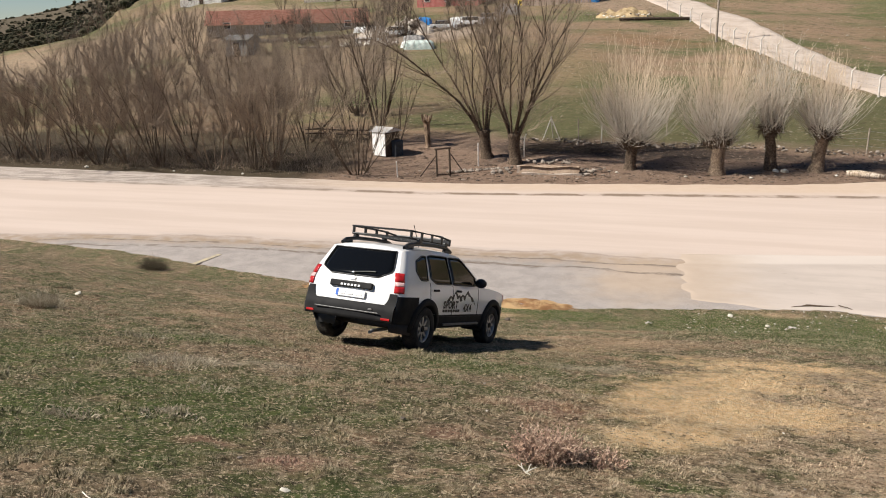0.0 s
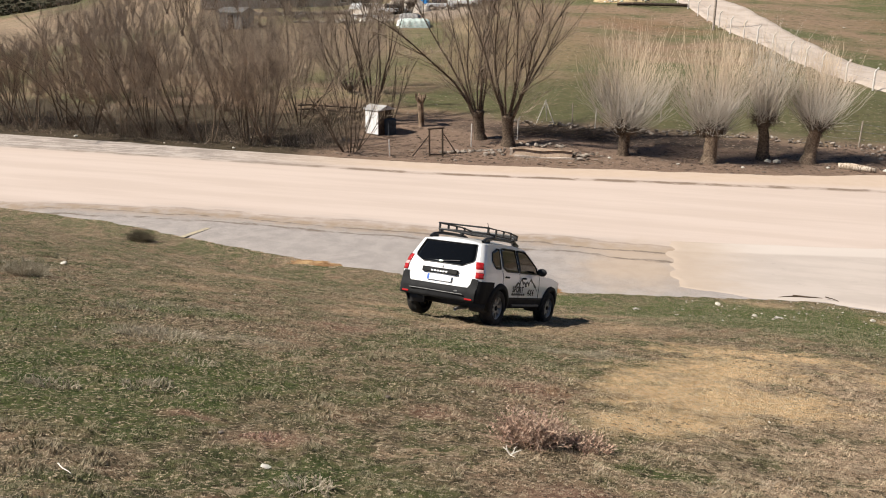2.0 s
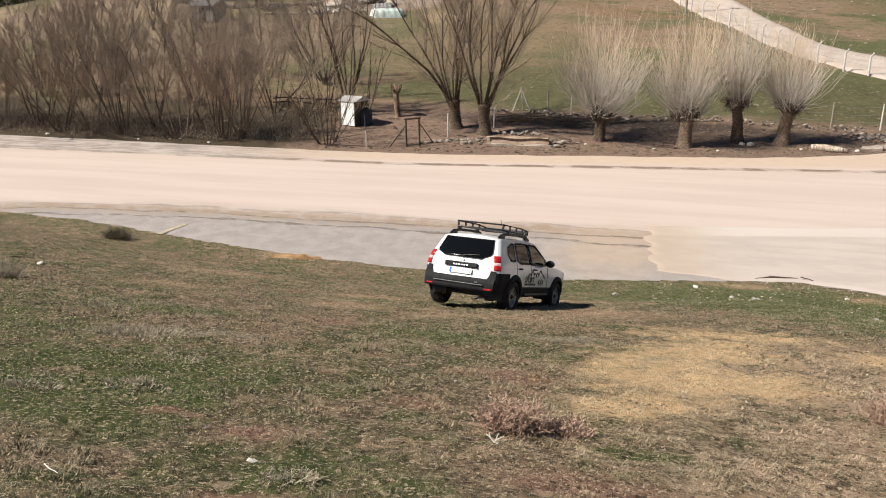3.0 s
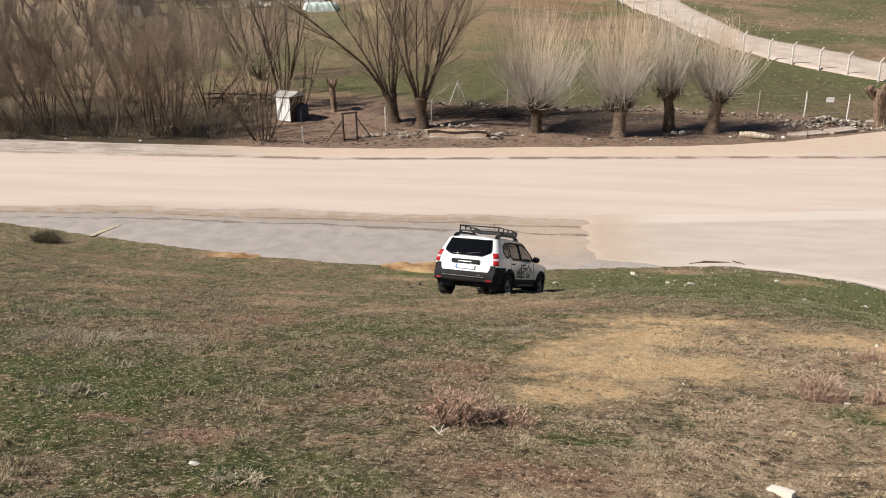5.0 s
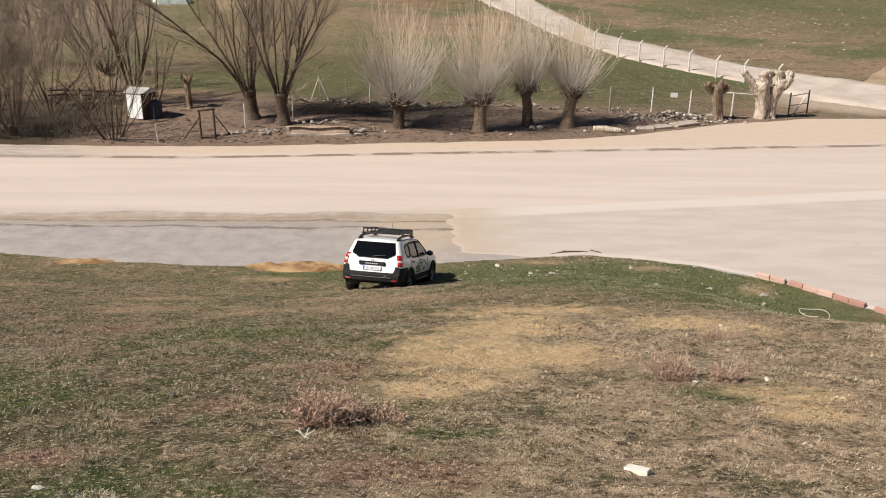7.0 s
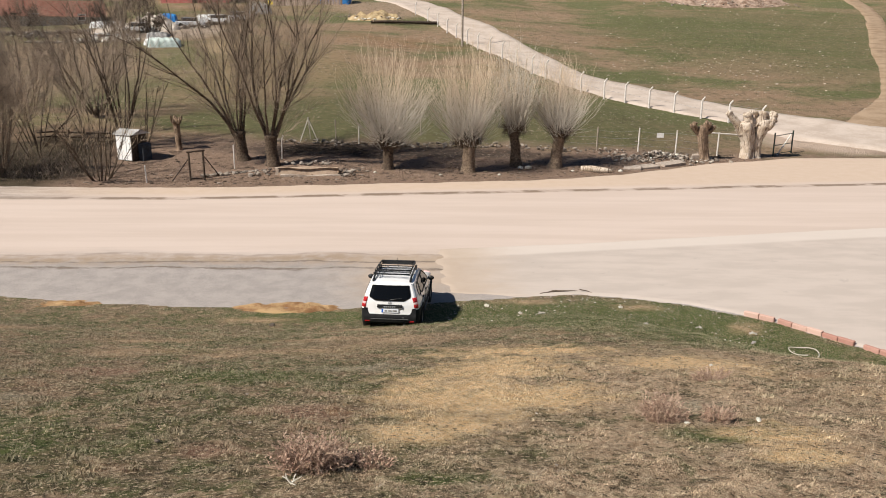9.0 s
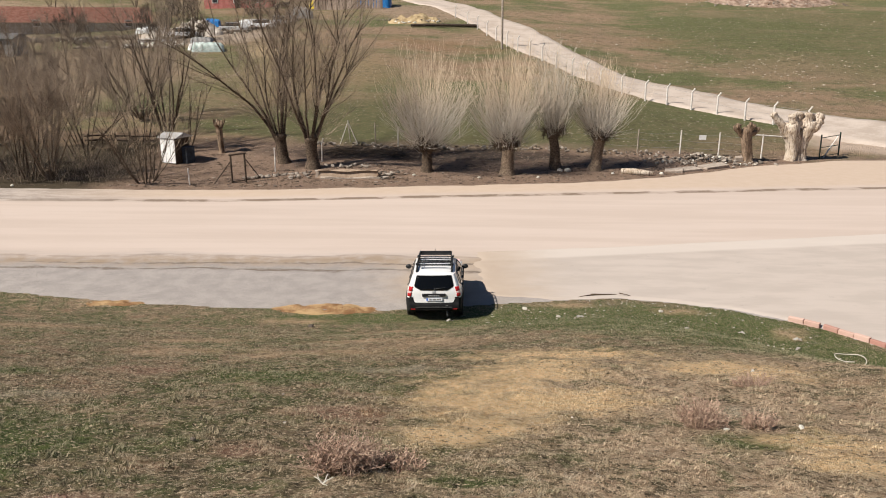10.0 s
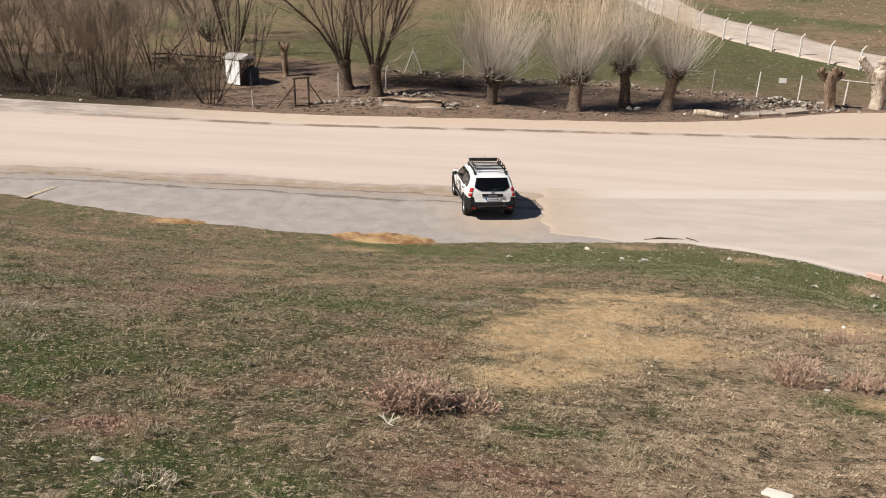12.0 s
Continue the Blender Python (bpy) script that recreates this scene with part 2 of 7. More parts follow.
def turf_tree():
    """Worn steppe turf: straw, grey earth, red soil and dull green in patches a foot to some paces across."""
    n = GroupNodes("worn_turf_colour")
    x, y, z = n.xyz()
    big, mid = n.noise(0.35, 6, 0.62), n.noise(2.3, 6, 0.66)
    tuft = n.noise(10, 6, 0.75)
    t = n.ramp(tuft, 0.36, 0.64)
    turf = n.mix(t, (0.125, 0.094, 0.057), (0.330, 0.240, 0.150))
    grass = n.mix(t, (0.058, 0.070, 0.024), (0.150, 0.156, 0.062))
    turf = n.mix(n.ramp(n.math("ADD", n.math("MULTIPLY", big, 0.5), n.math("MULTIPLY", mid, 0.5)), 0.45, 0.54, 0.0, 0.95), turf, grass)
    turf = n.mix(n.ramp(n.noise(0.9, 6, 0.72), 0.55, 0.63, 0.0, 0.8), turf, n.mix(t, (0.190, 0.112, 0.068), (0.400, 0.262, 0.168)))
    side = n.math("ADD", n.math("SUBTRACT", x, n.math("MULTIPLY", y, 0.12)), n.math("MULTIPLY", n.math("SUBTRACT", n.noise(0.5, 6, 0.65), 0.5), 6.0))
    side = n.math("MULTIPLY", n.ramp(side, -1.7, 0.5), n.ramp(y, 14.0, 9.5))
    turf = n.mix(n.math("MULTIPLY", side, n.ramp(mid, 0.38, 0.54, 0.3, 1.0)), turf, n.mix(t, (0.330, 0.222, 0.138), (0.64, 0.470, 0.318)))
    worn, dab, dab2 = n.noise(1.5, 7, 0.74), n.noise(2.9, 6, 0.7), n.noise(5.5, 5, 0.72)
    turf = n.mix(n.ramp(worn, 0.54, 0.60, 0.0, 0.85), turf, n.mix(t, (0.230, 0.150, 0.092), (0.490, 0.345, 0.225)))
    turf = n.mix(n.ramp(worn, 0.44, 0.38, 0.0, 0.75), turf, n.mix(t, (0.060, 0.070, 0.026), (0.135, 0.138, 0.058)))
    turf = n.mix(n.ramp(dab, 0.55, 0.61, 0.0, 0.7), turf, n.mix(t, (0.050, 0.050, 0.022), (0.120, 0.106, 0.052)))
    turf = n.mix(n.ramp(dab2, 0.42, 0.37, 0.0, 0.6), turf, (0.53, 0.42, 0.29))
    turf = n.mix(n.ramp(dab2, 0.57, 0.62, 0.0, 0.6), turf, (0.055, 0.046, 0.025))
    for cx, cy, rx, ry in GREY_PATCHES:
        turf = n.mix(n.math("MULTIPLY", n.blob(cx, cy, rx, ry, 0.2, 0.5, 2.4), n.ramp(dab2, 0.38, 0.58, 0.2, 0.9)), turf, n.mix(t, (0.22, 0.185, 0.125), (0.47, 0.41, 0.30)))
    for cx, cy, rx, ry in GREEN_PATCHES:
        wide = rx > 2.9
        lush = n.math("MULTIPLY", n.blob(cx, cy, rx, ry, 0.72 if wide else 0.35, 0.3 if wide else 0.55, 1.1), n.ramp(mid, 0.30, 0.58, 0.62 if wide else 0.35, 1.0))
        turf = n.mix(lush, turf, n.mix(t, (0.046, 0.072, 0.018), (0.125, 0.152, 0.046)))
    for cx, cy, rx, ry in PALE_PATCHES:
        turf = n.mix(n.math("MULTIPLY", n.blob(cx, cy, rx, ry, 0.1, 0.6, 1.6), n.ramp(mid, 0.35, 0.6, 0.3, 0.9)), turf, n.mix(t, (0.36, 0.228, 0.133), (0.62, 0.440, 0.275)))
    for cx, cy, rx, ry in RED_PATCHES:
        turf = n.mix(n.math("MULTIPLY", n.blob(cx, cy, rx, ry, 0.3, 0.5, 3.0), 0.85), turf, n.mix(t, (0.200, 0.108, 0.072), (0.420, 0.262, 0.182)))
    for cx, cy, rx, ry in TAN_PATCHES:
        bare = n.math("MULTIPLY", n.blob(cx, cy, rx, ry, 0.25, 0.9, 2.2), n.ramp(n.noise(2.6, 7, 0.78), 0.36, 0.50, 0.4, 1.0))
        turf = n.mix(bare, turf, n.mix(n.ramp(tuft, 0.35, 0.65), (0.68, 0.438, 0.220), (0.86, 0.635, 0.370)))
    return n.finish(turf)


TURF = turf_tree()


def turf_colour(n):
    g = n.t.nodes.new("ShaderNodeGroup")
    g.node_tree = TURF
    return g.outputs[0]


def ground_material():
    n = Nodes("slope_and_field_earth", 0.95, 0, 0.15)
    x, y, z = n.xyz()
    mid, fine, grit = n.noise(2.3, 6, 0.66), n.noise(14, 5, 0.7), n.noise(70, 3, 0.7)
    scrap, gap = n.noise(29, 4, 0.7), n.noise(19, 4, 0.7)
    turf = turf_colour(n)
    sandy = n.blob(0.35, 8.6, 1.3, 2.6, 0.6, 0.5, 1.8)
    turf = n.mix(n.math("MULTIPLY", n.ramp(gap, 0.55, 0.62, 0.0, 0.85), n.ramp(sandy, 0.0, 1.0, 1.0, 0.3)), turf, (0.045, 0.035, 0.019))
    turf = n.mix(n.ramp(scrap, 0.54, 0.63, 0.0, 0.85), turf, (0.70, 0.56, 0.385))
    turf = n.mix(n.ramp(grit, 0.58, 0.75, 0.0, 0.4), turf, (0.44, 0.335, 0.215))
    # brown bank and manured yard beyond the road
    brown = n.mix(mid, (0.190, 0.125, 0.088), (0.335, 0.238, 0.175))
    brown = n.mix(n.ramp(fine, 0.5, 0.7, 0, 0.6), brown, (0.12, 0.085, 0.062))
    # dark muck, with the willows' shadows on it painted into the same tone
    muck_and_shade = n.math("MULTIPLY", n.blob(-3.0, 58.2, 16.0, 2.6, 0.45, 0.5, 0.5), n.ramp(mid, 0.3, 0.55, 0.5, 1.0))
    brown = n.mix(muck_and_shade, brown, (0.060, 0.045, 0.036))
    brown = n.mix(n.ramp(n.noise(1.3, 6, 0.75), 0.53, 0.62, 0, 0.8), brown, (0.085, 0.058, 0.042))
    brown = n.mix(n.ramp(n.noise(3.1, 5, 0.75), 0.57, 0.66, 0, 0.6), brown, (0.44, 0.34, 0.26))
    field = n.mix(n.ramp(n.noise(0.075, 7, 0.72, None, (0.55, 1.0, 1)), 0.41, 0.58), (0.275, 0.188, 0.122), (0.118, 0.124, 0.052))
    field = n.mix(n.ramp(n.noise(0.045, 5, 0.7, None, (0.6, 1.0, 1)), 0.57, 0.68, 0, 0.7), field, (0.255, 0.152, 0.088))
    field = n.mix(n.ramp(fine, 0.5, 0.75, 0, 0.5), field, (0.19, 0.145, 0.095))
    paddock = n.math("MULTIPLY", n.blob(2, 70, 26, 14, 0.6, 0.35, 0.12), n.ramp(mid, 0.3, 0.6, 0.6, 1.0))
    field = n.mix(paddock, field, n.mix(n.noise(0.5, 4), (0.075, 0.090, 0.034), (0.150, 0.128, 0.066)))
    straw_field = n.math("MULTIPLY", n.blob(-17, 92, 13, 22, 0.4, 0.5, 0.12), n.ramp(mid, 0.3, 0.6, 0.5, 1.0))
    field = n.mix(straw_field, field, (0.255, 0.185, 0.108))
    pale_field = n.math("MULTIPLY", n.blob(-50, 88, 26, 26, 0.5, 0.4, 0.1), n.ramp(mid, 0.3, 0.6, 0.4, 1.0))
    field = n.mix(pale_field, field, (0.30, 0.215, 0.145))
    hillside = n.math("MULTIPLY", n.blob(-105, 125, 55, 50, 0.6, 0.4, 0.05), n.ramp(mid, 0.3, 0.6, 0.6, 1.0))
    field = n.mix(hillside, field, n.mix(n.noise(0.3, 5), (0.29, 0.205, 0.138), (0.37, 0.275, 0.19)))
    yard = n.math("MULTIPLY", n.blob(-38, 118, 14, 9, 0.5, 0.5, 0.2), n.ramp(mid, 0.3, 0.6, 0.5, 1.0))
    field = n.mix(yard, field, (0.43, 0.34, 0.27))
    field = n.mix(n.math("MULTIPLY", n.blob(-25.0, 105, 5.0, 8.0, 0.3, 0.4, 0.2), 0.8), field, (0.40, 0.300, 0.175))
    field = n.mix(n.math("MULTIPLY", n.blob(-8.0, 143, 11.0, 13.0, 0.5, 0.4, 0.1), 0.85), field, n.mix(mid, (0.24, 0.165, 0.110), (0.36, 0.265, 0.19)))
    field = n.mix(n.math("MULTIPLY", n.blob(62, 128, 44, 48, 0.5, 0.4, 0.06), n.ramp(mid, 0.3, 0.6, 0.45, 0.85)), field, (0.105, 0.108, 0.046))
    clump = n.noise(1.1, 7, 0.78)
    field = n.mix(n.ramp(clump, 0.51, 0.62, 0, 0.65), field, (0.078, 0.068, 0.036))
    field = n.mix(n.ramp(n.noise(2.6, 6, 0.78), 0.55, 0.66, 0, 0.6), field, (0.36, 0.275, 0.185))
    dusty = n.blob(36, 67.5, 11.5, 7.5, 0.6, 0.25, 0.3)
    field = n.mix(dusty, field, n.mix(mid, (0.44, 0.33, 0.25), (0.52, 0.41, 0.325)))
    stones = n.ramp(n.noise(3.0, 2, 0.4), 0.68, 0.71)
    field = n.mix(n.math("MULTIPLY", stones, 0.7), field, (0.42, 0.36, 0.29))
    # shade beneath the thicket, put into the soil colour left of the hut
    thicket_shade = n.ramp(n.math("ADD", x, n.math("MULTIPLY", n.noise(0.3, 4), 6.0)), -17.0, -21.0)
    brown = n.mix(thicket_shade, brown, n.mix(mid, (0.050, 0.042, 0.026), (0.115, 0.085, 0.055)))
    wob = n.math("MULTIPLY", n.math("SUBTRACT", n.noise(0.25, 5, 0.6), 0.5), 9.0)
    yy = n.math("ADD", y, wob)
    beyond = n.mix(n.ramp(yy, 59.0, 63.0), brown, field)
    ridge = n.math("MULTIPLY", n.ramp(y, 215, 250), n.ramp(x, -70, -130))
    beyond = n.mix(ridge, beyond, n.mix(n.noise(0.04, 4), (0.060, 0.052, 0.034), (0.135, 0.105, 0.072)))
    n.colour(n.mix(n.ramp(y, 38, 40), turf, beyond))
    n.bump(n.math("ADD", n.math("ADD", mid, fine), grit), 1.0, 0.06)
    return n.m


def road_material():
    n = Nodes("dusty_worn_asphalt", 0.9, 0, 0.25)
    x, y, z = n.xyz()
    long_ = n.noise(0.5, 5, 0.6, None, (0.12, 1.3, 1))
    mid, fine, grit = n.noise(1.4, 5, 0.6), n.noise(11, 4, 0.65), n.noise(120, 2, 0.7)
    asphalt = n.mix(n.ramp(mid, 0.35, 0.65), (0.275, 0.244, 0.224), (0.345, 0.306, 0.280))
    asphalt = n.mix(n.ramp(grit, 0.5, 0.72, 0, 0.6), asphalt, (0.45, 0.42, 0.39))
    chips = n.noise(18, 4, 0.75)
    asphalt = n.mix(n.ramp(chips, 0.54, 0.64, 0, 0.55), asphalt, (0.43, 0.385, 0.35))
    asphalt = n.mix(n.ramp(chips, 0.45, 0.36, 0, 0.5), asphalt, (0.165, 0.145, 0.132))
    dust = n.mix(n.ramp(long_, 0.36, 0.64), (0.498, 0.406, 0.345), (0.544, 0.449, 0.387))
    dust = n.mix(n.ramp(fine, 0.55, 0.8, 0, 0.35), dust, (0.46, 0.36, 0.27))
    wob = n.math("MULTIPLY", n.math("SUBTRACT", n.noise(0.35, 6, 0.65, None, (0.5, 1, 1)), 0.5), 2.4)
    yy = n.math("ADD", y, wob)
    line = n.math("ADD", 32.4, n.math("MULTIPLY", n.math("MINIMUM", n.math("ADD", x, 20.0), 0.0), 0.16))
    above = n.math("SUBTRACT", yy, line)
    surface = n.mix(n.ramp(n.math("ADD", above, n.math("MULTIPLY", n.math("SUBTRACT", n.noise(1.1, 6, 0.7, None, (0.25, 1.6, 1)), 0.5), 3.0)), -1.4, 1.7), asphalt, dust)
    # drift of grit along the seam, and dust across the crossing
    seam = n.math("MULTIPLY", n.ramp(above, -1.6, -0.2), n.ramp(above, 0.9, 0.0))
    surface = n.mix(n.math("MULTIPLY", seam, n.ramp(mid, 0.35, 0.6, 0.3, 0.95)), surface, (0.30, 0.225, 0.160))
    cross = n.blob(-0.9, 30.2, 3.6, 4.8, 0.15, 0.45, 0.8)
    surface = n.mix(n.math("MULTIPLY", cross, 0.8), surface, n.mix(mid, (0.38, 0.290, 0.215), (0.46, 0.365, 0.28)))
    for off, dark in ((-1.5, 0.95), (-0.55, 0.85), (0.5, 0.35)):
        trail = n.math("MULTIPLY", n.ramp(above, off - 0.16, off), n.ramp(above, off + 0.2, off + 0.04))
        surface = n.mix(n.math("MULTIPLY", trail, n.ramp(n.noise(0.9, 6, 0.75, None, (0.45, 1, 1)), 0.40, 0.54, 0.0, dark)), surface, (0.16, 0.125, 0.098))
    # soft earth shoulder past the far wheel line
    thin = n.math("MULTIPLY", n.math("SUBTRACT", n.noise(0.5, 4, 0.6), 0.5), 0.7)
    far = n.math("SUBTRACT", n.math("SUBTRACT", n.math("ADD", y, thin), 46.1), n.math("MULTIPLY", n.math("MAXIMUM", x, -14.0), 0.125))
    surface = n.mix(n.ramp(far, 0.0, 1.6), surface, n.mix(mid, (0.46, 0.35, 0.265), (0.55, 0.44, 0.35)))
    groove = n.math("MULTIPLY", n.ramp(far, -0.6, -0.2), n.ramp(far, 0.4, 0.1))
    surface = n.mix(n.math("MULTIPLY", groove, n.ramp(n.noise(0.4, 4, 0.6), 0.40, 0.52, 0.25, 0.95)), surface, (0.20, 0.145, 0.105))
    left = n.math("MULTIPLY", n.ramp(x, -14, -30), n.ramp(far, -1.0, 0.5))
    gravel = n.mix(n.ramp(n.noise(1.2, 6, 0.75, None, (0.3, 1.5, 1)), 0.42, 0.58), (0.27, 0.23, 0.20), (0.45, 0.39, 0.345))
    surface = n.mix(left, surface, n.mix(n.ramp(fine, 0.55, 0.68, 0, 0.5), gravel, (0.20, 0.165, 0.14)))
    n.colour(surface)
    n.bump(n.math("ADD", fine, grit), 0.35, 0.012)
    return n.m


def build_ground():
    xs = np.concatenate([np.linspace(-1500, -260, 14), np.linspace(-240, -70, 40), np.linspace(-68, -20, 70), np.arange(-19.6, -8, 0.16), np.arange(-8, 6, 0.075), np.arange(6, 15.01, 0.16), np.linspace(15.6, 50, 60), np.linspace(52, 240, 40), np.linspace(270, 1500, 12)])
    ys = np.concatenate([np.linspace(-400, -20, 14), np.linspace(-18, 1, 24), np.arange(1.2, 11, 0.075), np.arange(11, 29, 0.14), np.linspace(29.5, 46, 14), np.linspace(46.4, 66, 66), np.linspace(66.6, 130, 70), np.linspace(132, 300, 60), np.linspace(305, 700, 40), np.linspace(760, 1600, 8)])
    me = grid_mesh("ground", xs, ys, lambda x, y: land(x, y), ground_material())
    tagged(new("ground", me), "worn steppe slope and ploughed fields with dry turf", "ground", kind="structure")

    # carriageway and forecourt between the slope and the far bank, crowned and slightly uneven
    def road_z(x, y):
        return 0.012 + 0.02 * (fbm(x * 0.4, y * 0.4, 61) - 0.5) - 0.05 * np.clip(1 - (far_y(x) - y) / 0.6, 0, 1)

    xr = np.concatenate([np.linspace(-400, -70, 30), np.arange(-69, 45, 0.5), np.linspace(46, 300, 30)])
    ts = np.linspace(0, 1, 46)
    near_e, far_e = edge_y(xr) - 0.05 - 0.3 * fbm(xr * 0.9, 3.3, 8), far_y(xr) + 0.1
    gx = np.repeat(xr[None], len(ts), 0)
    gy = near_e + (far_e - near_e) * ts[:, None]
    gz = road_z(gx, gy)
    gz[0] -= 0.05
    i = np.arange(gx.size).reshape(gx.shape)
    quads = np.stack([i[:-1, :-1], i[:-1, 1:], i[1:, 1:], i[1:, :-1]], -1).reshape(-1, 4)
    me = quad_mesh("road", np.stack([gx, gy, gz], -1).reshape(-1, 3), quads, road_material(), True)
    tagged(new("road", me), "wide asphalt road covered with pale beige dust", "road", kind="structure")

    # pale forecourt slab with a ragged edge
    n = Nodes("pale_worn_forecourt", 0.85, 0, 0.25)
    mid, fine = n.noise(0.7, 5, 0.6, None, (0.5, 1.4, 1)), n.noise(40, 4, 0.7)
    c = n.mix(n.ramp(mid, 0.38, 0.62), (0.440, 0.378, 0.330), (0.490, 0.422, 0.370))
    c = n.mix(n.ramp(n.noise(1.3, 5, 0.7), 0.60, 0.72, 0, 0.4), c, (0.33, 0.29, 0.255))
    x, y, _ = n.xyz()
    rim = n.ramp(n.math("SUBTRACT", n.math("SUBTRACT", y, 33.2), n.math("MULTIPLY", x, 0.19)), -1.1, -0.75)
    c = n.mix(n.math("MULTIPLY", rim, 0.7), c, (0.58, 0.51, 0.45))
    drift = n.ramp(n.math("ADD", x, n.math("MULTIPLY", n.math("SUBTRACT", n.noise(0.9, 6, 0.7), 0.5), 3.2)), 4.2, 0.6)
    n.colour(n.mix(n.math("MULTIPLY", drift, 0.75), c, n.mix(n.noise(1.4, 5, 0.6), (0.40, 0.305, 0.225), (0.47, 0.375, 0.29))))
    n.bump(fine, 0.3, 0.01)
    xs2 = np.concatenate([np.arange(0, 45, 0.3), np.linspace(46, 120, 20)])
    x_in = 0.35 + 1.1 * (fbm(ts * 9, 0.2, 71, 4) - 0.5)
    top_e = np.interp(xs2, [0, 6.4, 17.3, 45, 120], [33.9, 34.9, 37.4, 43.5, 60]) + 0.15 * (fbm(xs2, 1.1, 72) - 0.5)
    low_e = edge_y(np.maximum(xs2, 0.6)) + 0.9 * np.clip(1 - xs2 / 3, 0, 1)
    gx = xs2[None] + (x_in[:, None] - 0.3 * ts[:, None]) * np.exp(-xs2[None] / 2.5)
    gy = low_e + (top_e - low_e) * ts[:, None]
    gz = road_z(gx, gy) + 0.022
    gz[0], gz[-1], gz[:, 0] = gz[0] - 0.06, gz[-1] - 0.05, gz[:, 0] - 0.05
    i = np.arange(gx.size).reshape(gx.shape)
    quads = np.stack([i[:-1, :-1], i[:-1, 1:], i[1:, 1:], i[1:, :-1]], -1).reshape(-1, 4)
    me = quad_mesh("pavement", np.stack([gx, gy, gz], -1).reshape(-1, 3), quads, n.m, True)
    tagged(new("pavement", me), "pale worn concrete forecourt joining the road", "pavement", kind="structure")

    # earth track that climbs the far hillside
    left = [(46, 60), (36, 62.0), (29.6, 67.6), (27.0, 73.6), (22.9, 76.7), (17.3, 80.9), (13.4, 86.0), (11.0, 93.0), (7.6, 102.6), (3.9, 114.5), (0.0, 131.0), (-7.5, 152), (-18, 166), (-36, 172)]
    right = [(52, 68), (44, 70.5), (39.4, 72.75), (34.1, 76.6), (29.2, 80.3), (23.5, 87.6), (17.2, 94.0), (14.4, 102.4), (11.8, 114.3), (8.9, 127.4), (4.3, 139.3), (0.0, 155.6), (-10, 170), (-36, 178)]
    mids = np.linspace(0, 13, 160)
    lx, ly = np.interp(mids, range(14), [p[0] for p in left]), np.interp(mids, range(14), [p[1] for p in left])
    rx, ry = np.interp(mids, range(14), [p[0] for p in right]), np.interp(mids, range(14), [p[1] for p in right])
    k = np.array([0.25, 0.5, 0.25])
    lx, ly, rx, ry = (np.r_[v[0], np.convolve(np.convolve(v, k, "same"), k, "same")[2:-2], v[-3:]][:160] for v in (lx, ly, rx, ry))
    us = np.linspace(-0.06, 1.06, 12)[:, None]
    gx, gy = lx + (rx - lx) * us, ly + (ry - ly) * us
    gx = gx + 0.25 * (fbm(gx * 0.8, gy * 0.8, 5) - 0.5)
    gz = land(gx, gy) + 0.16
    gz[0], gz[-1] = gz[0] - 0.7, gz[-1] - 0.7
    i = np.arange(gx.size).reshape(gx.shape)
    quads = np.stack([i[:-1, :-1], i[:-1, 1:], i[1:, 1:], i[1:, :-1]], -1).reshape(-1, 4)
    m = plain("pale_track_earth", (0.42, 0.345, 0.285), (0.52, 0.44, 0.375), 0.5, 0.95, 0, 0.5, 0.15, 0.03, 6.0, False)
    TRAIL_X, TRAIL_Y = [40, 47.6, 59, 69.7, 78, 85.6, 92.6], [72, 85.3, 106.4, 128.7, 149, 169, 190]
    ty = np.linspace(72, 190, 70)
    tx = np.interp(ty, TRAIL_Y, TRAIL_X) + 0.8 * np.sin(ty * 0.09)
    us2 = np.linspace(-1, 1, 7)[:, None]
    half = np.interp(ty, [72, 86, 190], [6.0, 2.4, 2.2])
    hx = tx + us2 * half + 0.5 * (fbm(tx + us2 * 3, ty * 0.4, 6) - 0.5)
    hy = np.repeat(ty[None], 7, 0)
    hz = land(hx, hy) + 0.14 - 0.6 * np.abs(us2) ** 6
    j = np.arange(hx.size).reshape(hx.shape)
    rut = np.stack([j[:-1, :-1], j[:-1, 1:], j[1:, 1:], j[1:, :-1]], -1).reshape(-1, 4)
    trail = plain("brown_trail_earth", (0.25, 0.175, 0.112), (0.34, 0.25, 0.17), 0.5, 0.95, 0, 0.5, 0.15, 0.03, 6.0, False)
    tagged(new("road_trail", quad_mesh("road_trail", np.stack([hx, hy, hz], -1).reshape(-1, 3), rut[:, ::-1], trail, True)), "brown wheel trail leading up the hill", "track", kind="structure")
    me = quad_mesh("road_track", np.stack([gx, gy, gz], -1).reshape(-1, 3), quads[:, ::-1], m, True)
    tagged(new("road_track", me), "pale unpaved track climbing the hillside", "track", kind="structure")


build_ground()


# ---------------------------------------------------------------- trees
def limb(rng, start, way, length, r0, r1, steps, wander=0.12, lift=0.0):
    """A bent, tapering path from start."""
    p, d, path = Vector(start), Vector(way).normalized(), []
    for k in range(steps + 1):
        f = k / steps
        path.append((tuple(p), r0 + (r1 - r0) * f ** 0.8))
        d = (d + Vector((rng.gauss(0, wander), rng.gauss(0, wander), rng.gauss(0, wander) + lift))).normalized()
        p = p + d * (length / steps)
    return path


